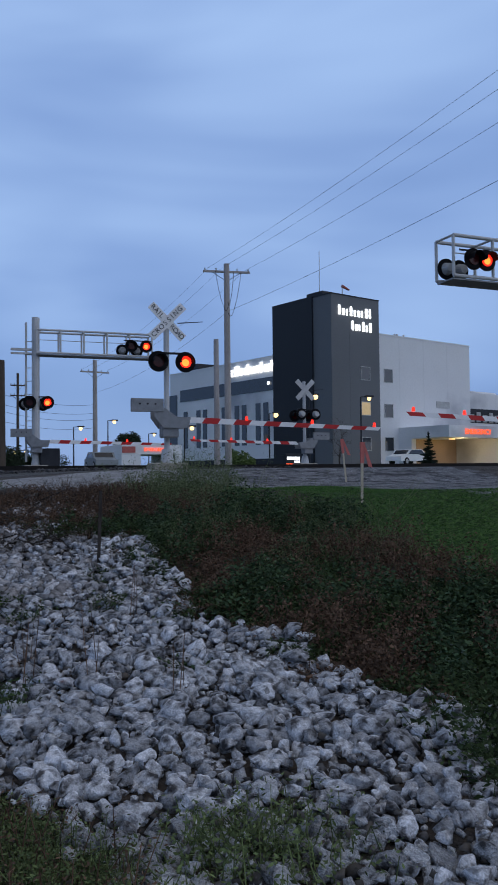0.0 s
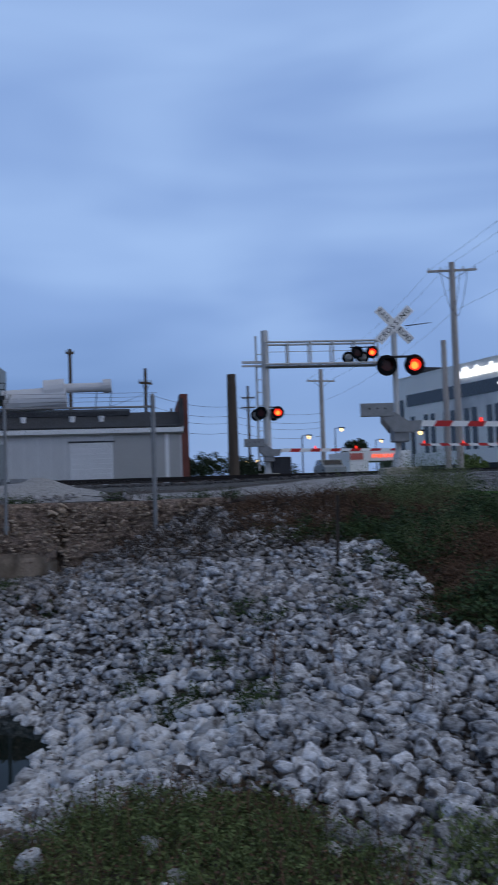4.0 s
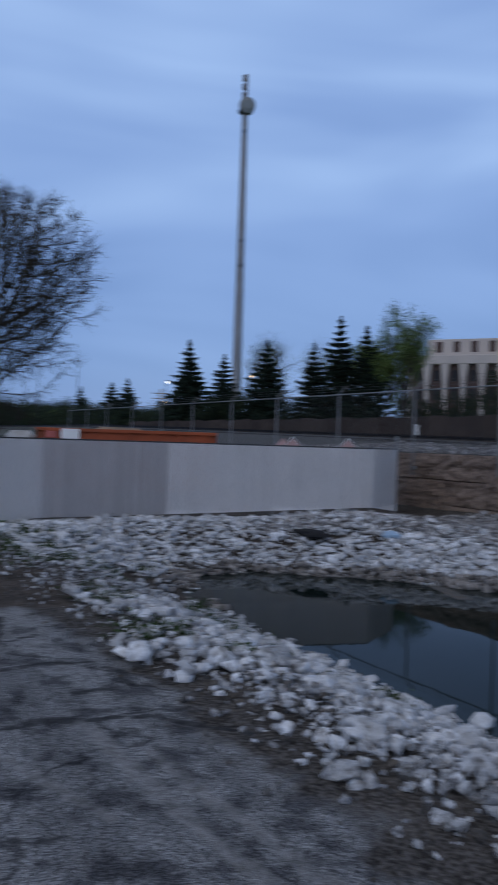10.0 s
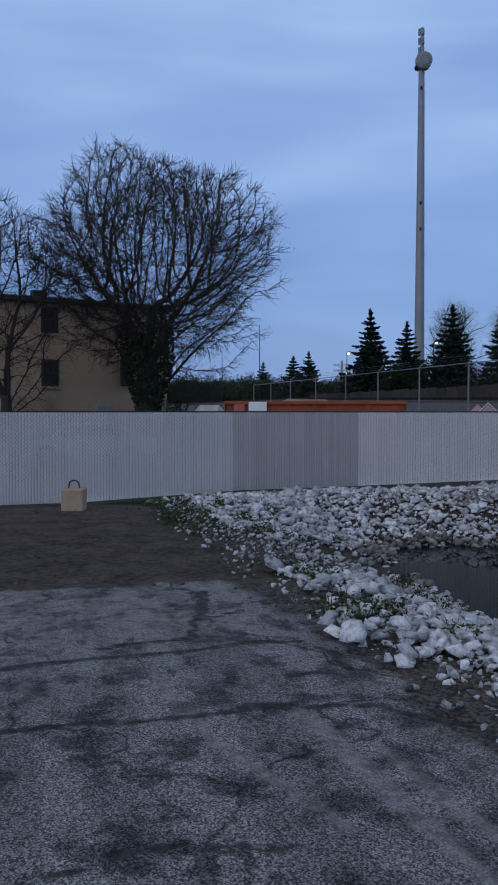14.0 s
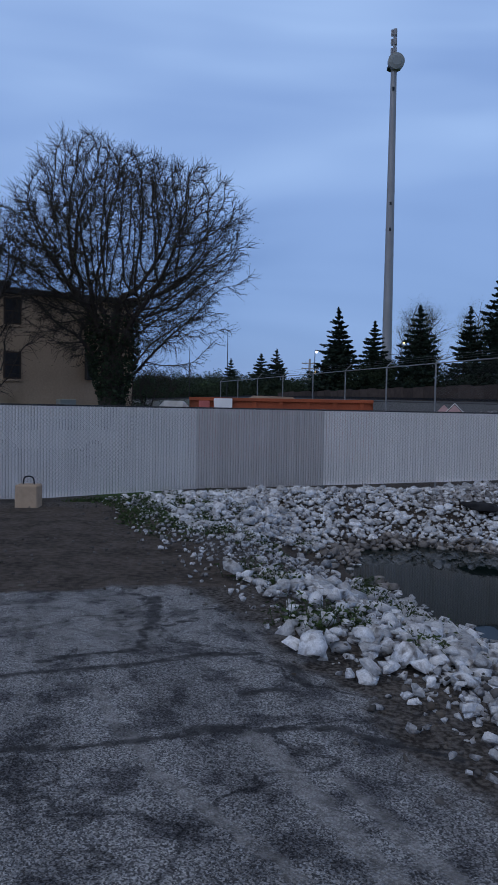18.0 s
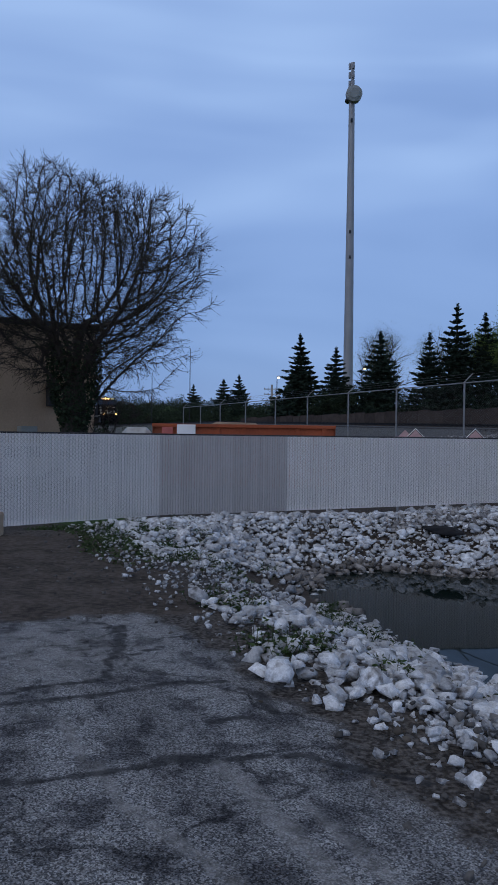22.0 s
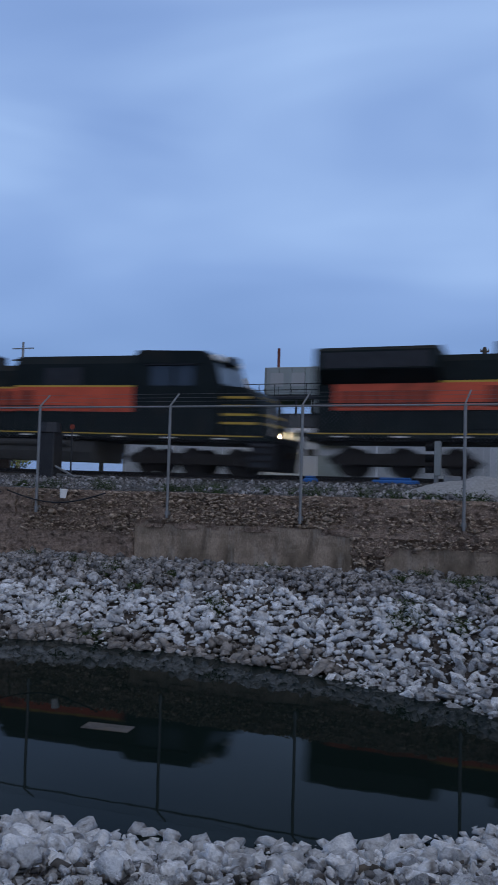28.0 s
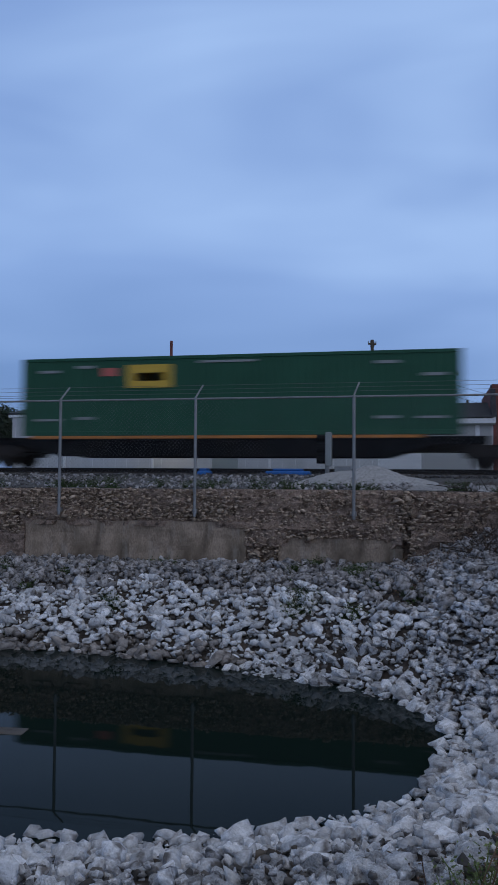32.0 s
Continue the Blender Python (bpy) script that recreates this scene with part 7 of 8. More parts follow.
# board fence along the far side of the railway
def build_board_fence():
    e = empty("board_fence", pose(0, 35.5, 1.9), "long brown board fence on the far side of the railway", "fence")
    for k in range(40):
        part("panel", box(-92 + k * 1.62, -90.42 + k * 1.62, 0, 0.05, 0, 1.75 + 0.05 * (k % 3)), "board", e)
        part("post", box(-92.06 + k * 1.62, -91.96 + k * 1.62, 0.02, 0.14, 0, 1.65), "board", e)
    part("white_post", box(-41.2, -41.0, -0.15, -0.05, 0.2, 1.3), "white", e)
    return e


build_board_fence()


# ---- monopole ----
def build_monopole():
    e = empty("cell_tower", pose(-116.5, 63.3, 2.0), "tall grey monopole with a round radome and antennas", "tower")
    H = 59.0
    part("shaft", rod((0, 0, 0), (0, 0, H - 6), 0.85, 0.46, 16), "mono", e)
    part("top_shaft", rod((0, 0, H - 6), (0, 0, H), 0.26, 0.2, 10), "mono", e)
    d = part("dish", rod((0.35, 0.1, H - 5.3), (1.15, -0.20, H - 5.3), 1.28, 1.28, 28), "mono", e)
    part("dish_cover", rod((1.15, -0.20, H - 5.3), (1.38, -0.29, H - 5.3), 1.28, 0.7, 28), "logo_grey", d)
    part("ring_mount", rod((0, 0, H - 6.2), (0, 0, H - 5.9), 1.1, 1.1, 16), "dark", e)
    for z in (H - 0.6, H - 2.0, H - 3.4):
        for a in (0, 2.1, 4.2):
            part("panel_antenna", box(0.38 * math.cos(a) - 0.16, 0.38 * math.cos(a) + 0.16, 0.38 * math.sin(a) - 0.16, 0.38 * math.sin(a) + 0.16, z - 0.5, z + 0.5, 0.04), "mono", e)
    for z in (14, 24, 28, 34):
        part("flange", rod((0, 0, z), (0, 0, z + 0.25), 0.9 - 0.43 * z / (H - 6), 0.9 - 0.43 * z / (H - 6), 16), "mono", e)
    for z in (H - 9.6, H - 27.2, H - 31.2):
        part("port_box", box(0.42, 0.66, -0.42, -0.16, z, z + 0.5), "dark", e)
    return e


build_monopole()

# ---- plants ----
def leaf_cloud(points, normals_up, size, rng, aspect=0.5):
    """Small diamond leaves at the given points, turned at random."""
    n = len(points)
    a, t = rng.uniform(0, math.tau, n), rng.uniform(-1.1, 1.1, n) * (1 - normals_up)
    s = size * rng.uniform(0.6, 1.4, n)
    d = np.stack([np.cos(a) * np.cos(t), np.sin(a) * np.cos(t), np.sin(t)], -1)
    w = np.cross(d, rng.normal(size=(n, 3)))
    w /= np.linalg.norm(w, axis=1, keepdims=True) + 1e-9
    p = np.asarray(points)
    v = np.stack([p - d * s[:, None] * 0.5, p + w * s[:, None] * aspect * 0.5, p + d * s[:, None] * 0.5, p - w * s[:, None] * aspect * 0.5], 1)
    f = np.arange(4 * n).reshape(n, 4)
    return v.reshape(-1, 3), f


def grow(rng, base, direction, length, radius, depth, spread, lines, tips, droop=0.0, kids=3, up=0.25, thin=0.006, fewer=False):
    """Branching limbs as tapered bars; the ends of the finest go into tips."""
    p, d = np.array(base, float), np.array(direction, float)
    steps = 4 if depth > 1 else 3
    for k in range(steps):
        r0, r1 = radius * (1 - 0.5 * k / steps), radius * (1 - 0.5 * (k + 1) / steps)
        d = d + rng.normal(0, 0.10, 3) + np.array([0, 0, up * 0.15 - droop * 0.2])
        d /= np.linalg.norm(d)
        q = p + d * length / steps
        lines.append((*p, max(r0, thin), *q, max(r1, thin)))
        p = q
        if depth > 0 and k >= 1:
            for _ in range(kids - 1 if k < steps - 1 else kids):
                side = rng.normal(size=3)
                side -= d * (side @ d)
                side /= np.linalg.norm(side)
                nd = d * rng.uniform(0.55, 0.9) + side * rng.uniform(0.5, 1.0) * spread + np.array([0, 0, up - droop])
                nd /= np.linalg.norm(nd)
                grow(rng, p, nd, length * rng.uniform(0.52, 0.78), radius * (0.46 if fewer else 0.5), depth - 1, spread, lines, tips, droop, 2 if fewer and depth <= 3 else kids, up, thin, fewer)
    if depth <= 1:
        tips.append(p)


def colony(rng, nodes, parents, targets, step, reach, kill, lift):
    """Lets branches grow towards free points of the crown until all are taken."""
    N, P, A = [np.array(q, float) for q in nodes], list(parents), np.array(targets, float)
    near, best = np.zeros(len(A), int), np.full(len(A), 1e9)

    def look_at(start):
        for i in range(start, len(N)):
            d = np.linalg.norm(A - N[i], axis=1)
            k = d < best
            best[k], near[k] = d[k], i

    look_at(0)
    for _ in range(90):
        live = best < reach
        if not live.any():
            break
        start = len(N)
        for i in np.unique(near[live]):
            v = A[live & (near == i)] - N[i]
            d = (v / (np.linalg.norm(v, axis=1, keepdims=True) + 1e-9)).mean(0) + rng.normal(0, 0.09, 3) + np.array([0, 0, lift])
            if P[i] >= 0:
                d = d + 0.45 * (N[i] - N[P[i]]) / step
            N.append(N[i] + d / (np.linalg.norm(d) + 1e-9) * step)
            P.append(int(i))
        look_at(start)
        keep = best > kill
        A, near, best = A[keep], near[keep], best[keep]
        if not len(A):
            break
    return np.array(N), P


def bare_tree(x, y, z, trunk_h, trunk_r, seed, label, mid, half, points, step=0.24, limbs=7, ivy=0, buds=0, twigs=3, extra=(), fine=0.0095):
    """A leafless spreading tree whose limbs fill a crown of the given middle and half sizes."""
    rng = np.random.default_rng(seed)
    e = empty("tree", pose(x, y, z), label, "tree", "trees round the place")
    mid, half = np.array(mid, float), np.array(half, float)
    q = rng.normal(size=(points * 3, 3))
    q *= (rng.uniform(0.15, 1.0, (points * 3, 1)) ** 0.45) / np.linalg.norm(q, axis=1, keepdims=True)
    q *= 1 + 0.13 * np.sin(q[:, 1:2] * 5 + seed) * np.cos(q[:, 0:1] * 4 + q[:, 2:3] * 3)
    # the crown is rounded above and drawn in to the fork below
    q[:, :2] *= np.where(q[:, 2:3] < 0, 1 + 0.25 * q[:, 2:3], 1)
    targets = [tuple(p) for p in (mid + q * half)[:points]]
    for a, b, n, spread in extra:
        t = rng.uniform(0, 1, (n, 1))
        targets += [tuple(p) for p in np.array(a) * (1 - t) + np.array(b) * t + rng.normal(0, spread, (n, 3))]
    nodes, parents = [(0, 0, trunk_h * k / 6) for k in range(7)], [-1, 0, 1, 2, 3, 4, 5]
    for k in range(limbs):
        a = k * 2.4 + rng.uniform(-0.3, 0.3)
        lean = (0.25, 0.9, 0.6, 1.15, 0.45, 0.8, 1.3, 0.35, 1.0, 0.7, 1.2, 0.15)[k % 12]
        last, p = 4 + k % 3, np.array(nodes[4 + k % 3], float)
        for j in range(int((mid[2] - half[2] * 0.35 - trunk_h) / step / (1 + 0.25 * lean))):
            d = np.array([math.cos(a) * lean, math.sin(a) * lean, 1.0 + 0.04 * j]) + rng.normal(0, 0.14, 3)
            p = p + d / np.linalg.norm(d) * step
            nodes.append(tuple(p))
            parents.append(last)
            last = len(nodes) - 1
    N, P = colony(rng, nodes, parents, targets, step, 2.2, step * 1.7, 0.0)
    r = np.zeros(len(N))
    for i in range(len(N) - 1, 0, -1):
        r[i] = max(r[i], fine ** 1.95)
        r[P[i]] += r[i]
    r = r ** (1 / 1.95)
    r *= np.minimum(1, trunk_r / r[6])
    r = np.maximum(r, fine)
    lines = [(*N[P[i]], r[P[i]] if P[i] > 6 or i < 7 else min(r[P[i]], r[i] * 1.3), *N[i], r[i]) for i in range(7, len(N))]
    tips = []
    for i in range(7, len(N)):
        if r[i] > 0.035:
            continue
        d = N[i] - N[P[i]]
        out = (N[i] - mid) / half
        for _ in range(rng.integers(1, twigs + 1)):
            p = N[i]
            v = 0.8 * d / step + 0.55 * out + rng.normal(0, 0.7, 3)
            for k in range(2):
                v = v / np.linalg.norm(v)
                w = p + v * rng.uniform(0.16, 0.36)
                lines.append((*p, fine * (0.85 - 0.25 * k), *w, fine * (0.6 - 0.2 * k)))
                p, v = w, v + rng.normal(0, 0.28, 3) + np.array([0, 0, 0.08])
            tips.append(p)
    v, f = tubes(lines, 4)
    raw("crown", v, f, "bark", e, smooth=True)
    bm = bmesh.new()
    seg, rings = 14, []
    for k in range(9):
        u = k / 8
        c, w = trunk_h * 1.08 * u - 0.3 * (1 - u), trunk_r * (1.28 - 0.42 * u + 0.5 * max(0, 0.2 - u) + 0.35 * max(0, u - 0.7))
        rings.append([bm.verts.new((w * (1 + 0.10 * math.sin(3 * a + k)) * math.cos(a), w * (1 + 0.08 * math.cos(2 * a + k * 0.7)) * math.sin(a), c)) for a in (j * math.tau / seg for j in range(seg))])
    for lo, hi in zip(rings[:-1], rings[1:]):
        for j in range(seg):
            bm.faces.new((lo[j], lo[(j + 1) % seg], hi[(j + 1) % seg], hi[j]))
    bm.faces.new(rings[-1])
    part("trunk", bm, "bark", e, "", True)
    if buds:
        t = np.array(tips)
        t = np.repeat(t[t[:, 2] < mid[2] + 0.4 * half[2]], buds, 0)
        v, f = leaf_cloud(t + rng.normal(0, 0.07, t.shape), 0.2, 0.055, rng)
        raw("bud_mass", v, f, "bud", e)
    if ivy:
        c = rng.uniform(0, 1, ivy)
        a, w = rng.uniform(0, math.tau, ivy), trunk_r * (1.0 + 1.25 * smooth(0.25, 0.75, c)) * rng.uniform(0.75, 1.08, ivy)
        p = np.stack([np.cos(a) * w, np.sin(a) * w, c * trunk_h * 1.5 + 0.1], -1)
        v, f = leaf_cloud(p, 0.2, 0.12, rng, 0.8)
        raw("ivy", v, f, "leaf_dark", e)
    return e


def spruce(x, y, z, h, r, seed, label="dark green spruce beyond the fence"):
    """Tiers of drooping boughs with upturned ends and gaps between them, under a thin leader."""
    rng = np.random.default_rng(seed)
    e = empty("spruce_tree", pose(x, y, z), label, "tree", "evergreens round the place")
    part("trunk", rod((0, 0, -0.3), (0, 0, h), r * 0.07, 0.02, 8), "bark", e)
    lines, pts, sizes = [], [], []
    tiers = int(h / (0.034 * h + 0.16))
    for k in range(tiers):
        u = (k + 0.5) / tiers
        whorl = r * (1 - u) ** 0.85 * rng.uniform(0.78, 1.12) + 0.03 * r
        for j in range(9 if u < 0.8 else 6):
            a = k * 1.3 + j * math.tau / (9 if u < 0.8 else 6) + rng.uniform(-0.3, 0.3)
            reach, zz = whorl * rng.uniform(0.62, 1.15), h * (0.05 + 0.93 * u) + rng.uniform(-0.1, 0.1)
            d, side = np.array([math.cos(a), math.sin(a), 0]), np.array([-math.sin(a), math.cos(a), 0])
            root = np.array([0, 0, zz])
            knee = root + d * reach * 0.6 - np.array([0, 0, 0.20 * reach * (1.1 - u)])
            tip = root + d * reach + np.array([0, 0, (-0.17 + 0.3 * u) * reach])
            lines += [(*root, 0.03, *knee, 0.018), (*knee, 0.018, *tip, 0.008)]
            m = int(34 + 95 * reach / r)
            s = rng.uniform(0.1, 1.0, m)[:, None]
            q = root * (1 - s) ** 2 + 2 * knee * s * (1 - s) + tip * s ** 2
            q = q + side * (rng.uniform(-1, 1, (m, 1)) * 0.34 * reach * (1.10 - s) * np.minimum(1, s * 3)) - np.array([0, 0, 1]) * rng.uniform(-0.06, 0.26, (m, 1)) * reach * (1.15 - s)
            pts.append(q)
            sizes.append(np.full(m, 0.5 + 0.5 * (1 - u)))
    top = np.array([0, 0, h]) - np.array([0, 0, 1]) * rng.uniform(0, 0.12 * h, (160, 1))
    pts.append(top + rng.normal(0, 0.018 * r, top.shape))
    sizes.append(np.full(160, 0.5))
    v, f = tubes(lines, 3)
    raw("branchwork", v, f, "bark", e)
    v, f = leaf_cloud(np.concatenate(pts), 0.55, 0.30 * max(0.7, r / 2.6) * np.concatenate(sizes), rng, 0.5)
    raw("foliage", v, f, "needle", e)
    return e


def leafy_tree(x, y, z, h, r, seed, material, label, density=1.0, leaf=0.22):
    rng = np.random.default_rng(seed)
    e = empty("tree", pose(x, y, z), label, "tree", "trees round the place")
    part("trunk", rod((0, 0, -0.3), (0, 0, h * 0.45), r * 0.075, r * 0.05, 10), "bark", e)
    lines, tips = [], []
    for k in range(7):
        a = k * 0.9 + rng.uniform(-0.3, 0.3)
        d = np.array([math.cos(a) * 0.6, math.sin(a) * 0.6, 1.0])
        grow(rng, (0, 0, h * rng.uniform(0.2, 0.45)), d / np.linalg.norm(d), h * 0.30, r * 0.035, 2, 0.9, lines, tips, 0.0, 3, 0.25, 0.012)
    t, lines = np.array(tips), np.array(lines)
    squeeze = min(1.0, r / np.percentile(np.hypot(t[:, 0], t[:, 1]), 92))
    t[:, :2] *= squeeze
    for c in (0, 1, 4, 5):
        lines[:, c] *= squeeze
    v, f = tubes(lines, 4)
    raw("branchwork", v, f, "bark", e)
    k = int(40 * density)
    q = np.repeat(t, k, 0) + rng.normal(0, r * 0.11, (len(t) * k, 3))
    v, f = leaf_cloud(q, 0.3, leaf, rng, 0.7)
    raw("foliage", v, f, material, e)
    return e


def bush(x, y, z, h, r, seed, material, label, n=2600, leaf=0.2):
    rng = np.random.default_rng(seed)
    e = empty("bush", pose(x, y, z), label, "bush", "bushes beyond the railway")
    lobes = np.clip(rng.normal(size=(9, 3)), -1.5, 1.5) * np.array([r * 0.45, r * 0.45, h * 0.12]) + np.array([0, 0, h * 0.5])
    d = rng.normal(size=(150, 3))
    d /= np.linalg.norm(d, axis=1, keepdims=True)
    tuft = lobes[rng.integers(0, 9, 150)] + d * rng.uniform(0.3, 0.9, (150, 1)) * np.array([r * 0.52, r * 0.52, h * 0.40])
    p = tuft[rng.integers(0, 150, n)] + np.clip(rng.normal(0, 1, (n, 3)), -1.4, 1.4) * np.array([r * 0.07, r * 0.07, h * 0.055])
    p = p[p[:, 2] > -0.1]
    v, f = leaf_cloud(p, 0.3, leaf, rng, 0.75)
    raw("foliage", v, f, material, e)
    lines = [(0, 0, 0, 0.05, *q, 0.015) for q in lobes]
    v, f = tubes(lines, 4)
    raw("stemwork", v, f, "bark", e)
    return e


bare_tree(-34.7, 5.9, -0.1, 3.5, 0.46, 7, "large bare spreading tree with an ivy-clad trunk beside the tan house", (0, 0.35, 7.9), (4.7, 4.9, 4.35), 6800, 0.19, 12, 7000, 1, 6,
          (((0, 1.0, 5.4), (0.3, 5.9, 7.3), 60, 0.18), ((0.2, 3.0, 6.4), (0.3, 4.3, 4.9), 70, 0.4), ((0, 0.9, 3.6), (0.6, 2.2, 4.9), 25, 0.15), ((-0.3, 1.6, 2.9), (0.2, 3.1, 3.6), 50, 0.35), ((0.4, -1.2, 4.0), (0.5, -3.2, 4.6), 40, 0.3)))
bare_tree(-33.3, 0.3, -0.1, 2.2, 0.20, 12, "smaller bare tree in front of the tan house", (0, -0.2, 6.3), (2.7, 2.9, 3.4), 2000, 0.2, 8, 0, 0, 4, (((0, 0.4, 2.9), (0.2, 2.9, 4.6), 30, 0.25), ((0, -0.4, 2.9), (0.2, -2.6, 4.4), 30, 0.25)))
bare_tree(-10.5, 63, 2.2, 1.6, 0.14, 15, "small bare tree behind the shed roof", (0, 0, 3.4), (1.7, 1.7, 1.7), 260, 0.25, 5)
bare_tree(30.3, 54.1, 2.2, 0.9, 0.05, 17, "young bare tree in front of the grey tower", (0, 0, 2.3), (0.8, 0.8, 1.3), 160, 0.18, 4, fine=0.008)
spruce(37.8, 53.3, 2.2, 2.7, 0.8, 18, "small dark conifer beside the drive")
for k, (x, y, top, r) in enumerate(((-69.3, 32.5, 11.0, 2.3), (-67.9, 35.4, 9.8, 2.0), (-65.9, 38.8, 11.2, 2.3), (-63.6, 42.5, 11.0, 2.0), (-62.2, 44.4, 13.6, 2.4), (-60.7, 46.3, 12.7, 2.2),
                                    (-72.0, 26.1, 6.8, 1.5), (-71.5, 27.4, 7.2, 1.5), (-72.9, 23.5, 6.3, 1.2))):
    far = max(1.0, 38.5 / y)
    spruce(x * far, y * far, 1.8, (top - 1.8) * far, r * far * 1.65, 100 + k, "dark green spruce beyond the fence" if top > 9 else "small dark spruce in the distance")
leafy_tree(-59.0, 49.4, 1.9, 12.6, 2.6, 21, "leaf", "tall tree with fresh pale green leaves beside the office block", 2.0, 0.115)
leafy_tree(-61.0, 48.0, 1.9, 9.5, 2.6, 22, "leaf", "young tree coming into green leaf", 2.0, 0.12)
leafy_tree(-74, 44, 1.9, 10.5, 3.4, 23, "leaf_thin", "thin-leaved tree behind the spruces", 1.7, 0.055)
leafy_tree(-70, 49, 1.9, 10.0, 3.0, 24, "leaf_thin", "thin-leaved tree behind the spruces", 1.7, 0.055)
leafy_tree(-31.5, 52.2, 2.2, 4.9, 2.4, 25, "leaf_dark", "dark rounded tree beside the shed", 1.2, 0.22)
leafy_tree(-53.5, 63, 2.2, 6.0, 3.2, 26, "leaf_dark", "dark tree in front of the office block", 1.5, 0.26)
leafy_tree(-50.0, 66, 2.2, 5.2, 3.0, 27, "leaf_dark", "dark tree in front of the office block", 1.5, 0.26)
for k, (x, y, h, r) in enumerate(((-63.5, 60.5, 6.4, 2.8), (-60.0, 62.0, 8.2, 2.6), (-56.8, 63.5, 8.6, 3.0), (-53.8, 66.0, 8.2, 3.0), (-51.4, 68.5, 6.6, 2.6), (-66.0, 57.5, 6.2, 2.8))):
    bush(x, y, 1.9, h, r, 330 + k, "leaf_dark", "dark evergreen shrub in front of the office block", 5200, 0.17)
bare_tree(-37.2, 8.0, -0.1, 0.9, 0.06, 19, "twiggy shrub beside the ivy-clad trunk", (0, 0.2, 2.1), (1.2, 1.5, 1.5), 420, 0.16, 6, fine=0.009)
bush(-36.6, 7.6, -0.1, 2.3, 1.2, 280, "leaf_dark", "dark undergrowth beside the ivy-clad trunk", 2600, 0.10)
leafy_tree(22.5, 86, 2.3, 3.6, 1.8, 28, "leaf_dark", "round tree beyond the crossing", 1.2, 0.24)
for k in range(19):
    a = math.radians(58 + k * 1.35)
    d = max(66 + (k * 7) % 9, 40.5 / math.cos(a))
    far = d / 68
    bush(-math.sin(a) * d, math.cos(a) * d, 1.2, (0.5 + (0.066 if k < 4 else 0.043) * d) * (0.9 + (k * 5) % 3 * 0.1), 3.4 * far, 200 + k, "leaf_dark", "dark hedge bush beyond the railway fence", 12000, 0.10 * far)
for k in range(9):
    a = math.radians(73 + k * 1.3)
    d = max(92, 46 / math.cos(a))
    far = d / 92
    bush(-math.sin(a) * d, math.cos(a) * d, 1.0, (0.6 + 0.040 * d) * (0.88 + (k * 3) % 4 * 0.08), 3.6 * far, 240 + k, "leaf_dark" if k % 3 else "leaf", "distant hedge and scrub", 10000, 0.11 * far)
for k, (x, y, h, r) in enumerate(((4.5, 66, 2.4, 2.2), (1.4, 74, 2.2, 2.4), (7.0, 70, 2.4, 2.2), (9.6, 72, 2.0, 2.0), (13.2, 80, 2.2, 2.2), (3.0, 60, 1.8, 1.2), (24.5, 60.5, 1.6, 1.0), (27.5, 66, 1.5, 1.0), (57.5, 64, 1.6, 0.8), (-44.2, 59.6, 4.6, 1.9))):
    bush(x, y, 2.1, h, r, 260 + k, "leaf_dark" if k not in (6, 7, 9) else "leaf", "low bush beyond the crossing" if k < 9 else "tall shrub lit orange by a street lamp", 5000, 0.12)


# ---- weeds on the slope ----
def weed_patch(name, label, points, material, h, lean, blades, seed, leaf, tall=0.0):
    """Stalks with small leaves, joined: nobody could count them."""
    rng = np.random.default_rng(seed)
    x, y = points
    n = len(x)
    z = height(x, y)
    hh = h * rng.uniform(0.5, 1.25, n) * (1 + 0.45 * wave(x, y, 1.9, 0.3))
    L = rng.normal(0, lean, (n, 2))
    base = np.stack([x, y, z - 0.03], -1)
    tip = base + np.stack([L[:, 0] * hh, L[:, 1] * hh, hh], -1)
    rows = np.concatenate([base, np.full((n, 1), 0.005), tip, np.full((n, 1), 0.0025)], 1)
    v1, f1 = tubes(rows, 3)
    s = rng.uniform(0.12, 1.05, (n, blades, 1)) ** (0.6 if tall else 1.0)
    p = (base[:, None] * (1 - s) + tip[:, None] * s + rng.normal(0, 0.035 + 0.1 * h, (n, blades, 3)) * np.array([1, 1, 0.4])).reshape(-1, 3)
    p[:, 2] = np.maximum(p[:, 2], height(p[:, 0], p[:, 1]) + 0.01)
    v2, f2 = leaf_cloud(p, 0.35, leaf, rng, 0.42)
    ob = raw(name, np.concatenate([v1, v2]), np.concatenate([f1, f2 + len(v1)]), material, None, "stuff", label, "weeds")
    return ob


def lawn_edge(y):
    """Where the weeds give way to mown grass."""
    return np.interp(y, [5.0, 7.7, 10.3, 12.0, 13.2, 15.0, 16.5], [6.2, 6.2, 6.25, 6.1, 5.9, 5.5, 4.8])


def weed_zone(x, y):
    edge = weed_line(y) + 0.2 * wave(x, y, 1.5)
    lawn = lawn_edge(y) + 0.3 * wave(x, y, 1.2)
    return ((x > edge) & (x < np.where(y < 6, 12, lawn)) & (y > 3.0) & (y < 16.5)) * 1.0


# middles of the reddish patches and of the green ones on the slope
DRY = [(5.1, 14.3), (4.6, 10.5), (3.8, 9.8), (6.1, 8.6), (4.4, 7.4), (3.8, 6.7), (4.0, 15.2), (5.8, 9.4), (3.0, 14.6), (5.4, 6.4)]
LUSH = [(4.1, 9.0), (4.9, 7.3), (5.8, 7.2), (3.4, 12.1), (6.0, 13.5), (4.9, 6.3), (6.4, 10.6), (5.2, 12.2), (4.3, 5.2), (7.0, 6.5)]


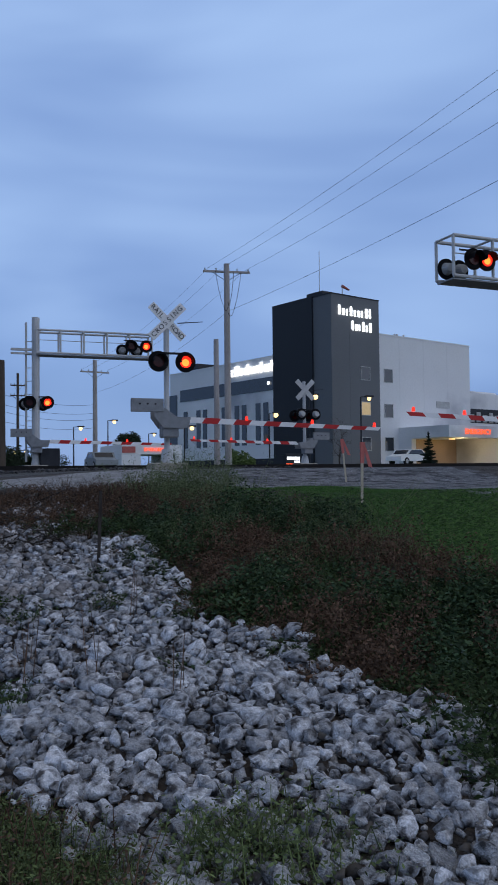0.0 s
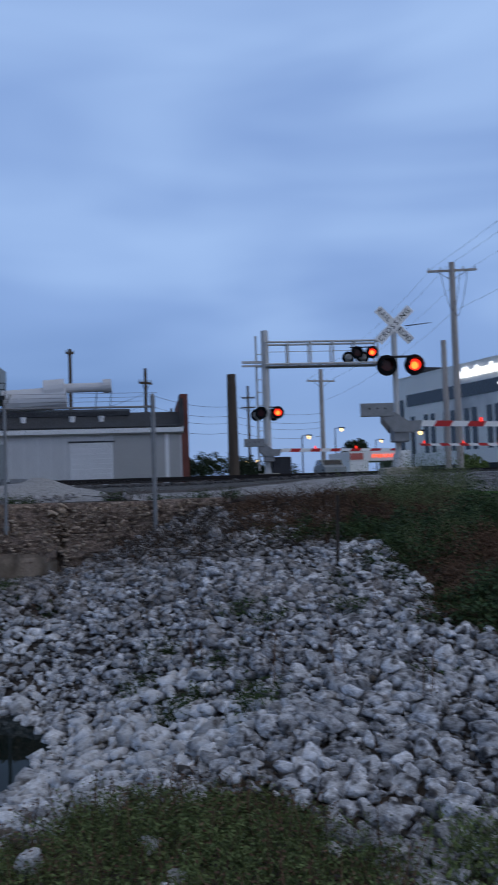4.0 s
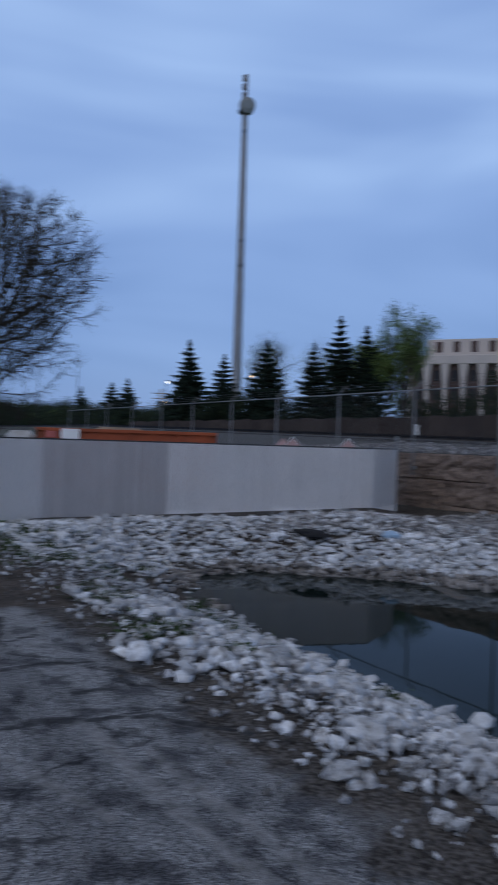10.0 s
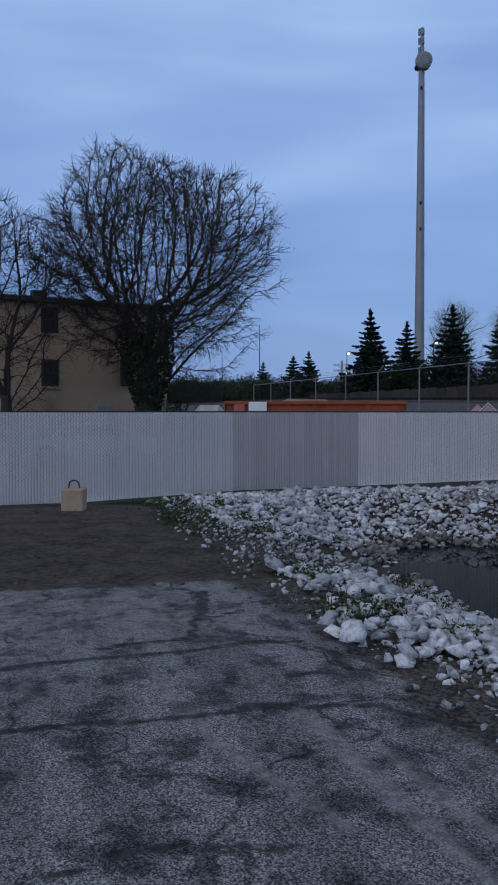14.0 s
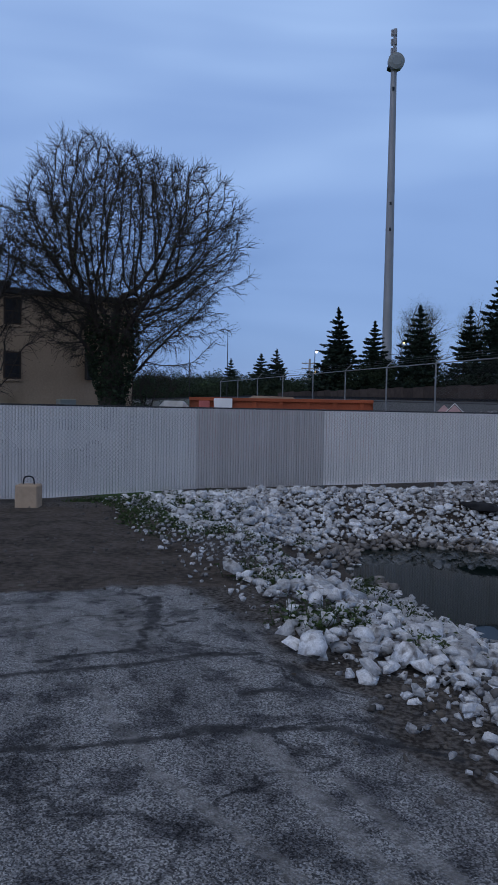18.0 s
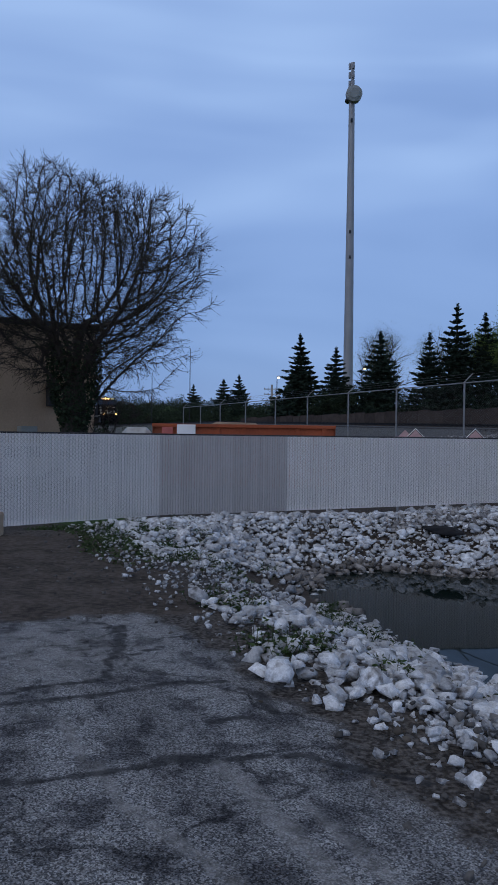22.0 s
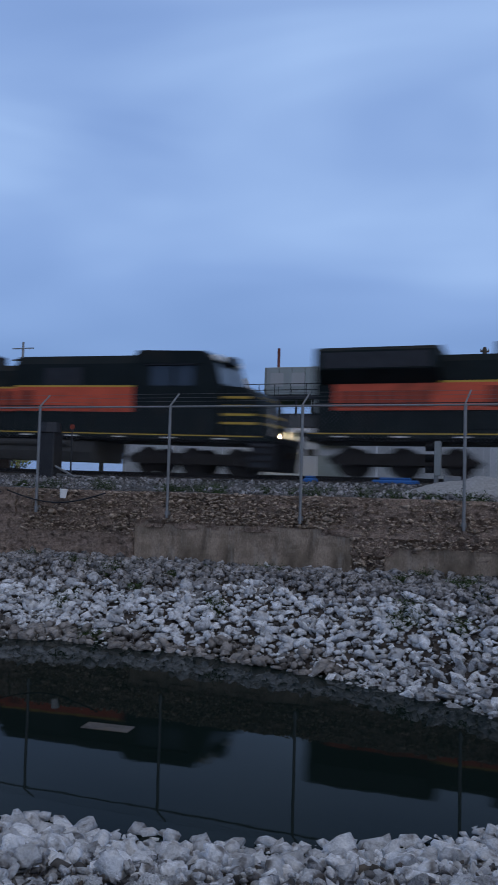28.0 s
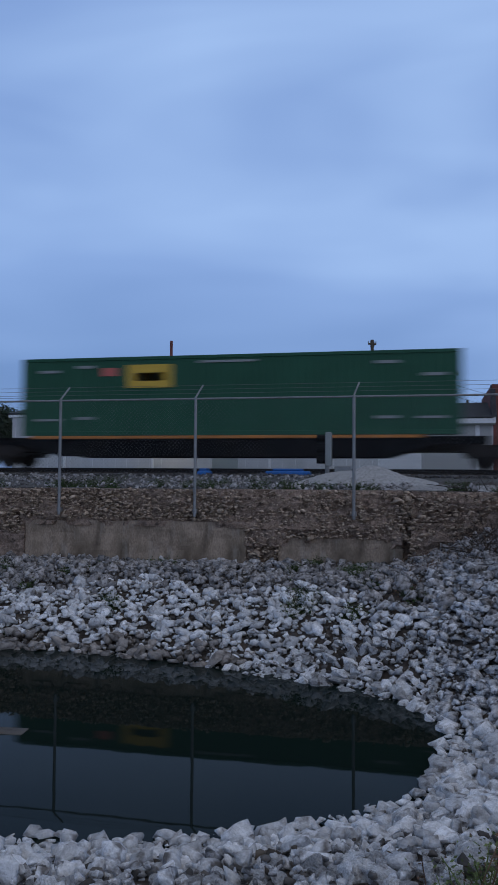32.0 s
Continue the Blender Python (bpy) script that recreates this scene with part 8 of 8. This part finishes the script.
def weed_tone(x, y):
    """Over 0 where the weeds are dry and reddish."""
    dry, lush = (np.min([np.hypot(x - a, y - b) for a, b in spots], axis=0) for spots in (DRY, LUSH))
    return 0.55 * (lush - dry) + 0.35 * wave(x, y, 3.1, 0.4) - 0.05


def clump_patch(name, label, points, material, r, h, leaves, leaf, seed, up=0.45):
    """Rounded clumps of leaves that stand over the rest."""
    rng = np.random.default_rng(seed)
    x, y = points
    n = len(x)
    R, H = r * rng.uniform(0.6, 1.35, n), h * rng.uniform(0.45, 1.4, n)
    a, q = rng.uniform(0, math.tau, (n, leaves)), np.sqrt(rng.uniform(0, 1, (n, leaves)))
    px, py = x[:, None] + R[:, None] * q * np.cos(a), y[:, None] + R[:, None] * q * np.sin(a)
    pz = height(px, py) + H[:, None] * (1 - q ** 2.2) * rng.uniform(0.35, 1.05, (n, leaves)) + 0.02
    v, f = leaf_cloud(np.stack([px, py, pz], -1).reshape(-1, 3), up, leaf, rng, 0.5)
    stems = np.stack([x, y, height(x, y), np.full(n, 0.006), x, y, height(x, y) + H * 0.8, np.full(n, 0.003)], -1)
    v0, f0 = tubes(stems, 3)
    return raw(name, np.concatenate([v0, v]), np.concatenate([f0, f + len(v0)]), material, None, "stuff", label, "weeds")


x, y, rg = scatter(1.4, 9.5, 3.0, 16.8, 0.105, weed_zone, 71)
tone = weed_tone(x, y) + rg.normal(0, 0.12, len(x))
weed_patch("weeds", "dense low green weeds covering the slope", (x[tone < 0.05], y[tone < 0.05]), "weed", 0.24, 0.38, 32, 72, 0.05)
weed_patch("dry_weeds", "reddish brown dry weeds covering the slope", (x[tone > 0.0], y[tone > 0.0]), "weed_brown", 0.28, 0.3, 26, 73, 0.038)
x, y, rg = scatter(1.8, 9.0, 3.4, 16.6, 0.36, lambda a, b: weed_zone(a - 0.15, b) * (b < 13.9) * 0.85, 171)
tone = weed_tone(x, y) + rg.normal(0, 0.2, len(x))
clump_patch("leafy_clump", "rounded clumps of broad green weed leaves on the slope", (x[tone < 0], y[tone < 0]), "weed_broad", 0.30, 0.40, 230, 0.056, 172)
clump_patch("dock_clump", "rust-brown dry dock clumps on the slope", (x[tone >= 0], y[tone >= 0]), "weed_brown", 0.26, 0.44, 230, 0.040, 173, 0.1)
x, y, rg = scatter(3.4, 8.5, 7.5, 15.5, 0.2, lambda a, b: weed_zone(a, b) * (wave(a, b, 0.9, 2.2) > 0.15) * (weed_tone(a, b) < 0.1), 74)
weed_patch("seeding_weeds", "tall pale seeding weeds on the slope", (x, y), "weed_pale", 0.46, 0.4, 30, 75, 0.026, 1.0)
x, y, rg = scatter(4.6, 8.0, 8.6, 13.4, 0.085, lambda a, b: np.exp(-(((a - 5.9) / 0.5) ** 2 + ((b - 10.2) / 0.9) ** 2)) * 0.8 + np.exp(-(((a - 5.2) / 0.5) ** 2 + ((b - 8.2) / 0.6) ** 2)) * 0.3, 174)
weed_patch("seed_heads", "pale feathery seed heads over the weeds", (x, y), "weed_pale", 0.36, 0.5, 26, 175, 0.020, 1.0)
x, y, rg = scatter(3.6, 6.4, 13.6, 17.4, 0.09, lambda a, b: np.exp(-(((a - 5.1) / 0.8) ** 2 + ((b - 15.4) / 1.1) ** 2)) * 1.2, 76)
weed_patch("tall_grass", "mound of tall soft grass beside the crossing", (x, y), "weed_pale", 0.58, 0.3, 34, 77, 0.035, 1.0)
x, y, rg = scatter(-2.0, 4.5, 12.0, 16.4, 0.17, lambda a, b: (wave(a, b, 1.1, 0.5) > -0.15) * (b > 12.4 + 0.3 * a) * 0.7, 78)
weed_patch("bank_scrub", "sparse brown scrub at the top of the slope", (x, y), "weed_brown", 0.20, 0.4, 12, 79, 0.04)


x, y, rg = scatter(-1.6, 1.0, 3.2, 5.3, 0.045, lambda a, b: smooth(0.12, -0.12, b - grass_edge(a) + 0.16 * wave(a, b, 4.2)) * (a < 0.95) * 0.8, 81)
weed_patch("grass", "rough grass and weeds at the edge of the stones", (x, y), "grass_tuft", 0.16, 0.5, 22, 82, 0.024)
x, y, rg = scatter(-1.6, 1.0, 3.2, 5.4, 0.12, lambda a, b: (b < grass_edge(a) + 0.1) * 0.7, 83)
weed_patch("flowering_weeds", "brown and pale flowering weeds in the grass", (x, y), "weed_brown", 0.27, 0.25, 16, 84, 0.022, 1.0)
x, y, rg = scatter(1.0, 2.6, 3.2, 4.4, 0.05, lambda a, b: np.exp(-(((a - 1.55) / 0.35) ** 2 + ((b - 3.7) / 0.4) ** 2)), 87)
weed_patch("short_weeds", "short brown-tipped weeds at the lot's edge", (x, y), "grass_tuft", 0.17, 0.4, 16, 88, 0.03)
x, y, rg = scatter(3.0, 5.4, 2.8, 5.4, 0.065, lambda a, b: 1.3 * np.exp(-(((a - 3.95) / 0.65) ** 2 + ((b - 4.05) / 0.6) ** 2)), 85)
weed_patch("weed_clump", "dark green weed clump over the stones", (x, y), "weed", 0.30, 0.35, 30, 86, 0.05)


def tufts(seed, count, area, keep, label, material="weed", h=0.18):
    rng = np.random.default_rng(seed)
    cx, cy = rng.uniform(area[0], area[1], count * 4), rng.uniform(area[2], area[3], count * 4)
    ok = keep(cx, cy) > 0.3
    cx, cy = cx[ok][:count], cy[ok][:count]
    x = np.repeat(cx, 26) + rng.normal(0, 0.10, len(cx) * 26)
    y = np.repeat(cy, 26) + rng.normal(0, 0.10, len(cy) * 26)
    return weed_patch("weed_tuft", label, (x, y), material, h, 0.4, 10, seed + 1, 0.045)


tufts(91, 26, (-13, -1.5, 12.3, 16.2), lambda a, b: north_bank(a, b) + upper_rubble(a, b), "green tufts among the far stones")
tufts(93, 34, (-17.5, -6.5, 2.6, 5.6), lambda a, b: south_bank(a, b) + west_bank(a, b), "green tufts and dandelions among the stones", h=0.15)
tufts(95, 14, (-1.0, 3.2, 5.0, 11.5), east_bank, "small weeds growing between stones", h=0.22)
tufts(89, 60, (1.2, 4.8, 4.6, 13.5), lambda a, b: (np.abs(a - weed_line(b)) < 0.3) * 1.0, "weeds creeping out over the stones", h=0.16)
tufts(87, 40, (1.2, 4.8, 5.0, 13.5), lambda a, b: (np.abs(a - weed_line(b)) < 0.35) * 1.0, "dry brown weeds creeping out over the stones", "weed_brown", 0.17)
tufts(97, 40, (-16, 2, 17.0, 18.6), lambda a, b: 1 + 0 * a, "weeds along the top of the wall", h=0.2)
x, y, rg = scatter(-18.4, -11.0, 1.9, 4.2, 0.09, lambda a, b: smooth(-11, -13.5, a) * (b > 2.3 + 0.3 * wave(a, b, 1.1)) * 0.8, 98)
weed_patch("fence_grass", "thin grass at the foot of the slatted fence", (x, y), "weed", 0.10, 0.5, 7, 99, 0.05)
x, y, rg = scatter(4.6, 9, 5.0, 18.2, 0.07, lambda a, b: (a > lawn_edge(b) - 0.3) * (a < road_middle(b) - 4.3) * (b > 5.5) * 0.9, 101)
weed_patch("lawn", "mown green lawn beside the road", (x, y), "grass", 0.035, 0.7, 7, 102, 0.03)
for k, (px, py, h) in enumerate(((1.0, 7.6, 0.7), (1.5, 7.1, 0.6), (2.3, 8.8, 0.65), (0.4, 9.3, 0.8), (2.0, 6.3, 0.5), (1.1, 8.4, 0.6))):
    rg = np.random.default_rng(300 + k)
    weed_patch("dead_stalk", "thin dead stalk standing among the stones", (np.array([px, px + 0.05, px - 0.04]), np.array([py, py + 0.05, py + 0.02])), "weed_brown", h, 0.1, 14, 310 + k, 0.022)

rg = np.random.default_rng(411)
bx, by = rg.uniform(-0.8, 3.8, 260), rg.uniform(12.6, 17.2, 260)
ba, bl = rg.uniform(0, math.tau, 260), rg.uniform(0.2, 0.8, 260)
ex, ey = bx + np.cos(ba) * bl, by + np.sin(ba) * bl
rows = np.stack([bx, by, height(bx, by) + 0.06, np.full(260, 0.012), ex, ey, height(ex, ey) + rg.uniform(0.03, 0.35, 260), np.full(260, 0.005)], -1)
v, f = tubes(rows, 5)
raw("fallen_sticks", v, f, "bark", None, "stuff", "dark fallen sticks at the broken end of the wall", "sticks")
keep_brush = lambda a, b: (b > brush_edge(a) + 0.1 + 0.25 * wave(a, b, 2.2)) * (np.hypot((a - 2.0) / 0.7, (b - 13.5) / 0.5) > 1) * (a > -0.9 + 0.5 * (b < 14)) * 0.8
x, y, rg = scatter(-1.2, 4.2, 12.0, 17.2, 0.10, keep_brush, 415)
weed_patch("dry_brush", "dark brown dry brush below the broken end of the wall", (x, y), "brush", 0.26, 0.7, 22, 416, 0.024)
x, y, rg = scatter(1.3, 2.7, 12.9, 14.1, 0.085, lambda a, b: (np.hypot((a - 2.0) / 0.7, (b - 13.5) / 0.5) < 1) * 0.8, 417)
stones("stone_patch", ROCKS, x, y, rg, 0.055, "stone", "pale stones showing through the brush", "stones", sink=0.2)
x, y = np.array([0.75, 1.05, 1.5, 1.9, 2.25]), np.array([17.0, 16.6, 16.95, 16.7, 16.9])
stones("fallen_blocks", ROCKS, x, y, np.random.default_rng(418), 0.27, "stone_dark", "dark blocks fallen at the end of the wall", "stones", sink=0.3, tilt=0.1)
x, y, rg = scatter(-0.8, 3.4, 12.8, 17.0, 0.16, lambda a, b: 0.6 + 0.4 * wave(a, b, 2.0), 413)
stones("wall_debris", ROCKS, x, y, rg, 0.07, "rubble", "dark broken stone fallen from the wall's end", "stones", sink=0.3)

# ---- small things ----
def block_thing():
    z = float(height(-15.3, 1.15))
    e = empty("concrete_block", pose(-15.15, 1.2, z, 0, 0, 72), "tan concrete anchor block with an iron lifting loop", "concrete block")
    part("block", box(-0.18, 0.18, -0.18, 0.18, -0.02, 0.36, 0.02), "brick_tan", e)
    for x in (-0.09, 0.09):
        part("loop_leg", rod((x, 0, 0.34), (x * 0.9, 0, 0.44), 0.012, seg=8), "dark", e)
    bm = bmesh.new()
    for k in range(6):
        a, b = math.pi * k / 6, math.pi * (k + 1) / 6
        rod((0.08 * math.cos(a), 0, 0.44 + 0.05 * math.sin(a)), (0.08 * math.cos(b), 0, 0.44 + 0.05 * math.sin(b)), 0.012, seg=8, bm=bm)
    part("loop_bar", bm, "dark", e)
    return e


block_thing()

d = empty("dumpster", pose(-27.6, 7.5, -0.1, 0, 0, 68), "rust-orange open roll-off dumpster behind the fence", "dumpster")
part("side", box(0, 5.5, 0, 0.08, 0.3, 2.05, 0.01), "rust", d)
part("side", box(0, 5.5, -2.3, -2.22, 0.3, 2.05, 0.01), "rust", d)
part("end", box(0, 0.08, -2.3, 0.08, 0.3, 2.05, 0.01), "rust", d)
part("end", box(5.42, 5.5, -2.3, 0.08, 0.3, 2.05, 0.01), "rust", d)
part("floor", box(0, 5.5, -2.3, 0.08, 0.2, 0.3), "rust", d)
for k in range(7):
    part("rib", box(0.3 + k * 0.8, 0.42 + k * 0.8, -2.38, -2.3, 0.3, 2.0), "rust", d)
part("top_rail", box(0, 5.5, -2.4, -2.28, 1.98, 2.08, 0.01), "rust", d)
part("notice", box(0.75, 1.3, -2.43, -2.4, 1.6, 2.06), "white", d)
part("notice", box(0.3, 0.62, -2.43, -2.4, 1.78, 1.98), "plastic_red", d)
part("load", prism([(1.4, 1.9), (3.4, 1.9), (3.1, 2.14), (1.9, 2.16)], -2.0, -0.3, "y"), "brick_tan", d)
k = empty("storage_tank", pose(-27.2, 6.6, -0.1, 0, 0, 70), "small white storage tank on legs beside the dumpster", "tank")
part("shell", rod((-0.3, 0, 1.68), (0.3, 0, 1.68), 0.3, 0.3, 18), "alu", k)
for q in (-1, 1):
    part("end_cap", rod((q * 0.3, 0, 1.68), (q * 0.46, 0, 1.68), 0.3, 0.14, 18), "alu", k)
    part("leg", box(q * 0.2 - 0.05, q * 0.2 + 0.05, -0.25, 0.25, 0, 1.45), "dark", k)
w = empty("white_crates", pose(-25.3, 11.2, -0.1, 0, 0, 68), "stacked white crates behind the slatted fence", "crate")
for k, x in enumerate((-0.5, 0.1, 0.35)):
    part("crate", box(x, x + 0.22, 0, 0.3, 1.0, 1.86 + 0.05 * (k % 2), 0.01), "white", w)
part("stand", box(-0.7, 0.7, 0, 0.5, 0, 1.0, 0.02), "dark", w)
for k, (x, y, h) in enumerate(((-23.85, 14.85, 1.96), (-22.45, 16.1, 1.96))):
    b = empty("folded_barricade", pose(x, y, 0.0, 0, 0, 62), "pinkish warning sign with a white edge leaning behind the fence", "barricade")
    part("panel", prism([(-0.46, h - 0.46), (0, h), (0.46, h - 0.46), (0, h - 0.92)], -0.02, 0.02, "y"), "white", b)
    part("panel_edge", prism([(-0.43, h - 0.46), (0, h - 0.03), (0.43, h - 0.46), (0, h - 0.89)], -0.026, -0.0205, "y"), "dark", b)
    part("panel_face", prism([(-0.40, h - 0.46), (0, h - 0.06), (0.40, h - 0.46), (0, h - 0.86)], -0.032, -0.0265, "y"), "pink_sheet", b, "faded pink reflective face")
    if k == 0:
        part("second_panel", prism([(-0.78, h - 0.52), (-0.32, h - 0.06), (0.14, h - 0.52), (-0.32, h - 0.98)], 0.05, 0.08, "y"), "pink_sheet", b)
    part("leg", box(-0.5, 0.5, -0.2, 0.2, -0.1, 0.6), "dark", b)

# trackside colour-light signal seen from the side
z = float(height(-4.55, 26.0))
s = empty("trackside_signal", pose(-4.55, 26.0, z), "grey trackside signal with three hooded lamps", "signal")
part("post", rod((0, 0, -0.2), (0, 0, 1.4), 0.07, seg=10), "galv", s)
h = part("head", box(-0.05, 0.14, -0.16, 0.16, 0.35, 1.42, 0.02), "logo_grey", s)
for k in range(3):
    part("hood", rod((-0.05, 0, 0.55 + k * 0.34), (-0.33, 0, 0.55 + k * 0.34), 0.12, 0.12, 12), "black", h)
part("footing", box(-0.3, 0.3, -0.3, 0.3, -0.2, 0.06), "concrete", s)
part("junction_box", box(0.25, 0.75, -0.2, 0.2, 0, 0.35, 0.02), "galv", s)
for x, w in ((-6.0, 1.5), (-8.9, 0.4)):
    t = empty("blue_tarp", pose(x, 27.2, float(height(x, 27.2))), "folded blue tarpaulin beside the ballast", "tarpaulin")
    part("fold", box(-w / 2, w / 2, -0.3, 0.3, 0, 0.2, 0.05), "blue", t)
    part("fold", box(-w / 3, w / 3, -0.25, 0.2, 0.2, 0.28, 0.03), "blue", t)

# switch cabinet with a horn-shaped top near the fence
c = empty("switch_stand", pose(-18.0, 25.2, 1.75), "dark railway switch stand with pipework", "switch stand")
part("cabinet", box(-0.35, 0.35, -0.3, 0.3, 0, 1.7, 0.04), "dark", c)
part("cap", rod((0, 0, 1.7), (0, 0, 2.05), 0.42, 0.36, 14), "dark", c)
part("pipe", rod((0.35, 0, 0.2), (1.9, -0.3, 0.12), 0.05, seg=8), "galv", c)
part("pipe", rod((0.4, -0.2, 0.5), (1.4, -0.4, 0.1), 0.04, seg=8), "galv", c)
part("target", disc((0.9, 0, 1.9), 0.09, 0.05, "y", 14), "rust_dark", c)
part("target_rod", rod((0.9, 0, 0), (0.9, 0, 1.8), 0.03, seg=8), "dark", c)
b = empty("bucket", pose(-11.75, 16.38, 1.3), "white plastic bucket hanging on the wall edge", "bucket")
part("pail", rod((0, 0, 0.06), (0.02, 0, 0.26), 0.07, 0.09, 16), "white", b)
part("handle", rod((-0.08, 0, 0.26), (0.1, 0, 0.30), 0.006, seg=6), "dark", b)
for k, (x, y, z, l) in enumerate(((-13.2, 16.4, 1.5, 2.6), (-15.6, 16.42, 1.46, 2.2))):
    v, f = tubes([(x + l * i / 10, y - 0.1, z - 0.25 * math.sin(math.pi * i / 10), 0.018, x + l * (i + 1) / 10, y - 0.1, z - 0.25 * math.sin(math.pi * (i + 1) / 10), 0.018) for i in range(10)], 5)
    raw("cable", v, f, "dark", None, "", "slack black cable draped over the wall", "cable")

# gravel heap by the track
def heap():
    bm = bmesh.new()
    bmesh.ops.create_grid(bm, x_segments=44, y_segments=28, size=1.0)
    for v in bm.verts:
        x, y = v.co.x * 1.95, v.co.y * 1.4
        r = math.hypot(v.co.x, v.co.y)
        h = 0.5 * max(0, 1 - r) ** 0.85 * (1 + 0.25 * noise.noise(Vector((x * 1.3, y * 1.3, 0)))) + 0.02 * noise.noise(Vector((x * 7, y * 7, 2)))
        gx, gy = -3.0 + x, 21.3 + y
        v.co = (gx, gy, float(height(gx, gy)) - 0.04 + h)
    ob = part("spoil_heap", bm, "heap", None, "", True)
    return tagged(ob, "low heap of pale gravel beside the track", "gravel heap")


heap()

# a black sheet and a pale blue bag caught among the stones of the far bank
for x, y, sx, sy, skin, label in ((RAG[0], RAG[1], 0.55, 0.28, "tyre", "crumpled black plastic sheet lying on the stones"), (BAG[0], BAG[1], 0.26, 0.16, "bag_blue", "pale blue plastic bag caught among the stones")):
    bm = bmesh.new()
    bmesh.ops.create_icosphere(bm, subdivisions=3, radius=1.0)
    for v in bm.verts:
        q = v.co * 2.3 + Vector((x, y, 0))
        k = 1 + 0.45 * noise.noise(q) + 0.2 * noise.noise(q * 2.7)
        v.co = Vector((v.co.x * sx * k, v.co.y * sy * k, v.co.z * 0.09 * k))
    o = part("litter", bm, skin, None, "", True)
    o.location = (x, y, float(height(x, y)) + 0.10)
    tagged(o, label, "litter")

# litter and floating boards on the pond
for x, y, l, w, a in ((-14.6, 9.25, 1.1, 0.16, 10), (-11.8, 10.6, 1.3, 0.3, -20), (-5.85, 8.2, 0.55, 0.22, 5)):
    b = empty("floating_board", pose(x, y, WATER_Z - 0.005, 0, 0, a), "pale weathered board floating on the pond", "board")
    part("plank", box(-l / 2, l / 2, -w / 2, w / 2, -0.03, 0.012, 0.006), "stone_dark", b)
for x, y, zz in ((-5.2, 5.25, 0.12), (4.25, 4.9, 0.2)):
    c = empty("plastic_bottle", pose(x, y, float(height(x, y)) + zz, 80, 10, 40), "faded red plastic bottle among the stones", "bottle")
    part("bottle", rod((0, 0, 0), (0, 0, 0.2), 0.06, 0.055, 12), "plastic_red", c)
    part("neck", rod((0, 0, 0.2), (0, 0, 0.26), 0.05, 0.02, 12), "plastic_red", c)
    part("label_band", rod((0, 0, 0.06), (0, 0, 0.14), 0.0615, 0.0605, 12), "white", c)

# distant pylon, lamps and board beside the office block
p = empty("power_pylon", pose(-56.7, 77.5, 2.2), "tall distant steel power pole with crossarms", "pylon")
part("pole", rod((0, 0, 0), (0, 0, 15.0), 0.22, 0.12, 10), "mono", p)
for z in (14.2, 12.9, 6.0):
    part("crossarm", box(-1.4, 1.4, -0.06, 0.06, z, z + 0.12), "mono", p)
for x, y, z1 in ((-64.0, 70.2, 11.0), (-24.8, 50.5, 6.6)):
    p = empty("floodlight_pole", pose(x, y, 2.2), "dark floodlight pole, lamp unlit", "lamp post")
    part("pole", rod((0, 0, 0), (0, 0, z1 - 2.2), 0.09, 0.06, 8), "dark", p)
    part("head", box(-0.6, 0.6, -0.3, 0.3, z1 - 2.3, z1 - 1.9, 0.04), "dark", p)
street_lamp(-43.0, 57.2, 2.0, 5.3, True, "lit orange street lamp beside a brick wall", 0.34)
for x, y, z1, warm, r in ((-100.5, 43.9, 9.4, False, 0.22), (-99.5, 43.4, 6.7, True, 0.26), (-74.6, 41.9, 8.6, True, 0.13)):
    street_lamp(x, y, 2.0, z1, warm, "distant lit lamp among the spruces", r)
utility_pole(-104, 44.7, 2.0, 8.6, 0.14, "distant utility pole with three crossarms", ((8.0, 1.1, 60), (7.3, 1.1, 60), (5.9, 0.9, 60)))
for x, y, z1 in ((-104.4, 33.1, 12.8), (-106.0, 28.4, 9.6)):
    m = empty("radio_mast", pose(x, y, 2.0), "thin distant radio mast", "mast")
    part("pole", rod((0, 0, 0), (0, 0, z1 - 2.0), 0.07, 0.035, 6), "dark", m)
    part("cap", rod((0, 0, z1 - 2.0), (0, 0, z1 - 1.8), 0.06, 0.02, 6), "dark", m)
sodium = new("street_lamp_light", bpy.data.lights.new("street_lamp_light", "POINT"))
sodium.data.energy, sodium.data.color, sodium.data.shadow_soft_size = 260, (1.0, 0.5, 0.12), 0.2
sodium.location = (-42.4, 58.2, 4.9)


def train_nose(t):
    """Where the leading nose is: it comes in fast and settles to 25 m/s."""
    rows = ((0.0, -800.0), (16.0, -322.0), (22.0, -137.0), (23.0, -105.5), (23.5, -89.6), (24.0, -74.4), (24.5, -60.0), (25.0, -46.4), (26.0, -18.9), (27.0, 6.8), (32.0, 131.8))
    return float(np.interp(t, [r[0] for r in rows], [r[1] for r in rows]))


def motions():
    """The train runs east along the track."""
    times = (0.0, 8.0, 16.0, 19.0, 22.0, 23.0, 23.5, 24.0, 24.5, 25.0, 25.5, 26.0, 27.0, 28.0, 29.0, 30.0, 31.0, 32.0)
    for ob, back, up in TRAIN:
        rows = []
        for t in times:
            x = train_nose(t) - back
            rows.append((t, pose(x, RAIL_Y, RAIL_Z + up + float(grade(x)), 0, math.degrees(0.015) if -140 < x < -20 else 0, 0)))
        walk(ob, rows)


motions()
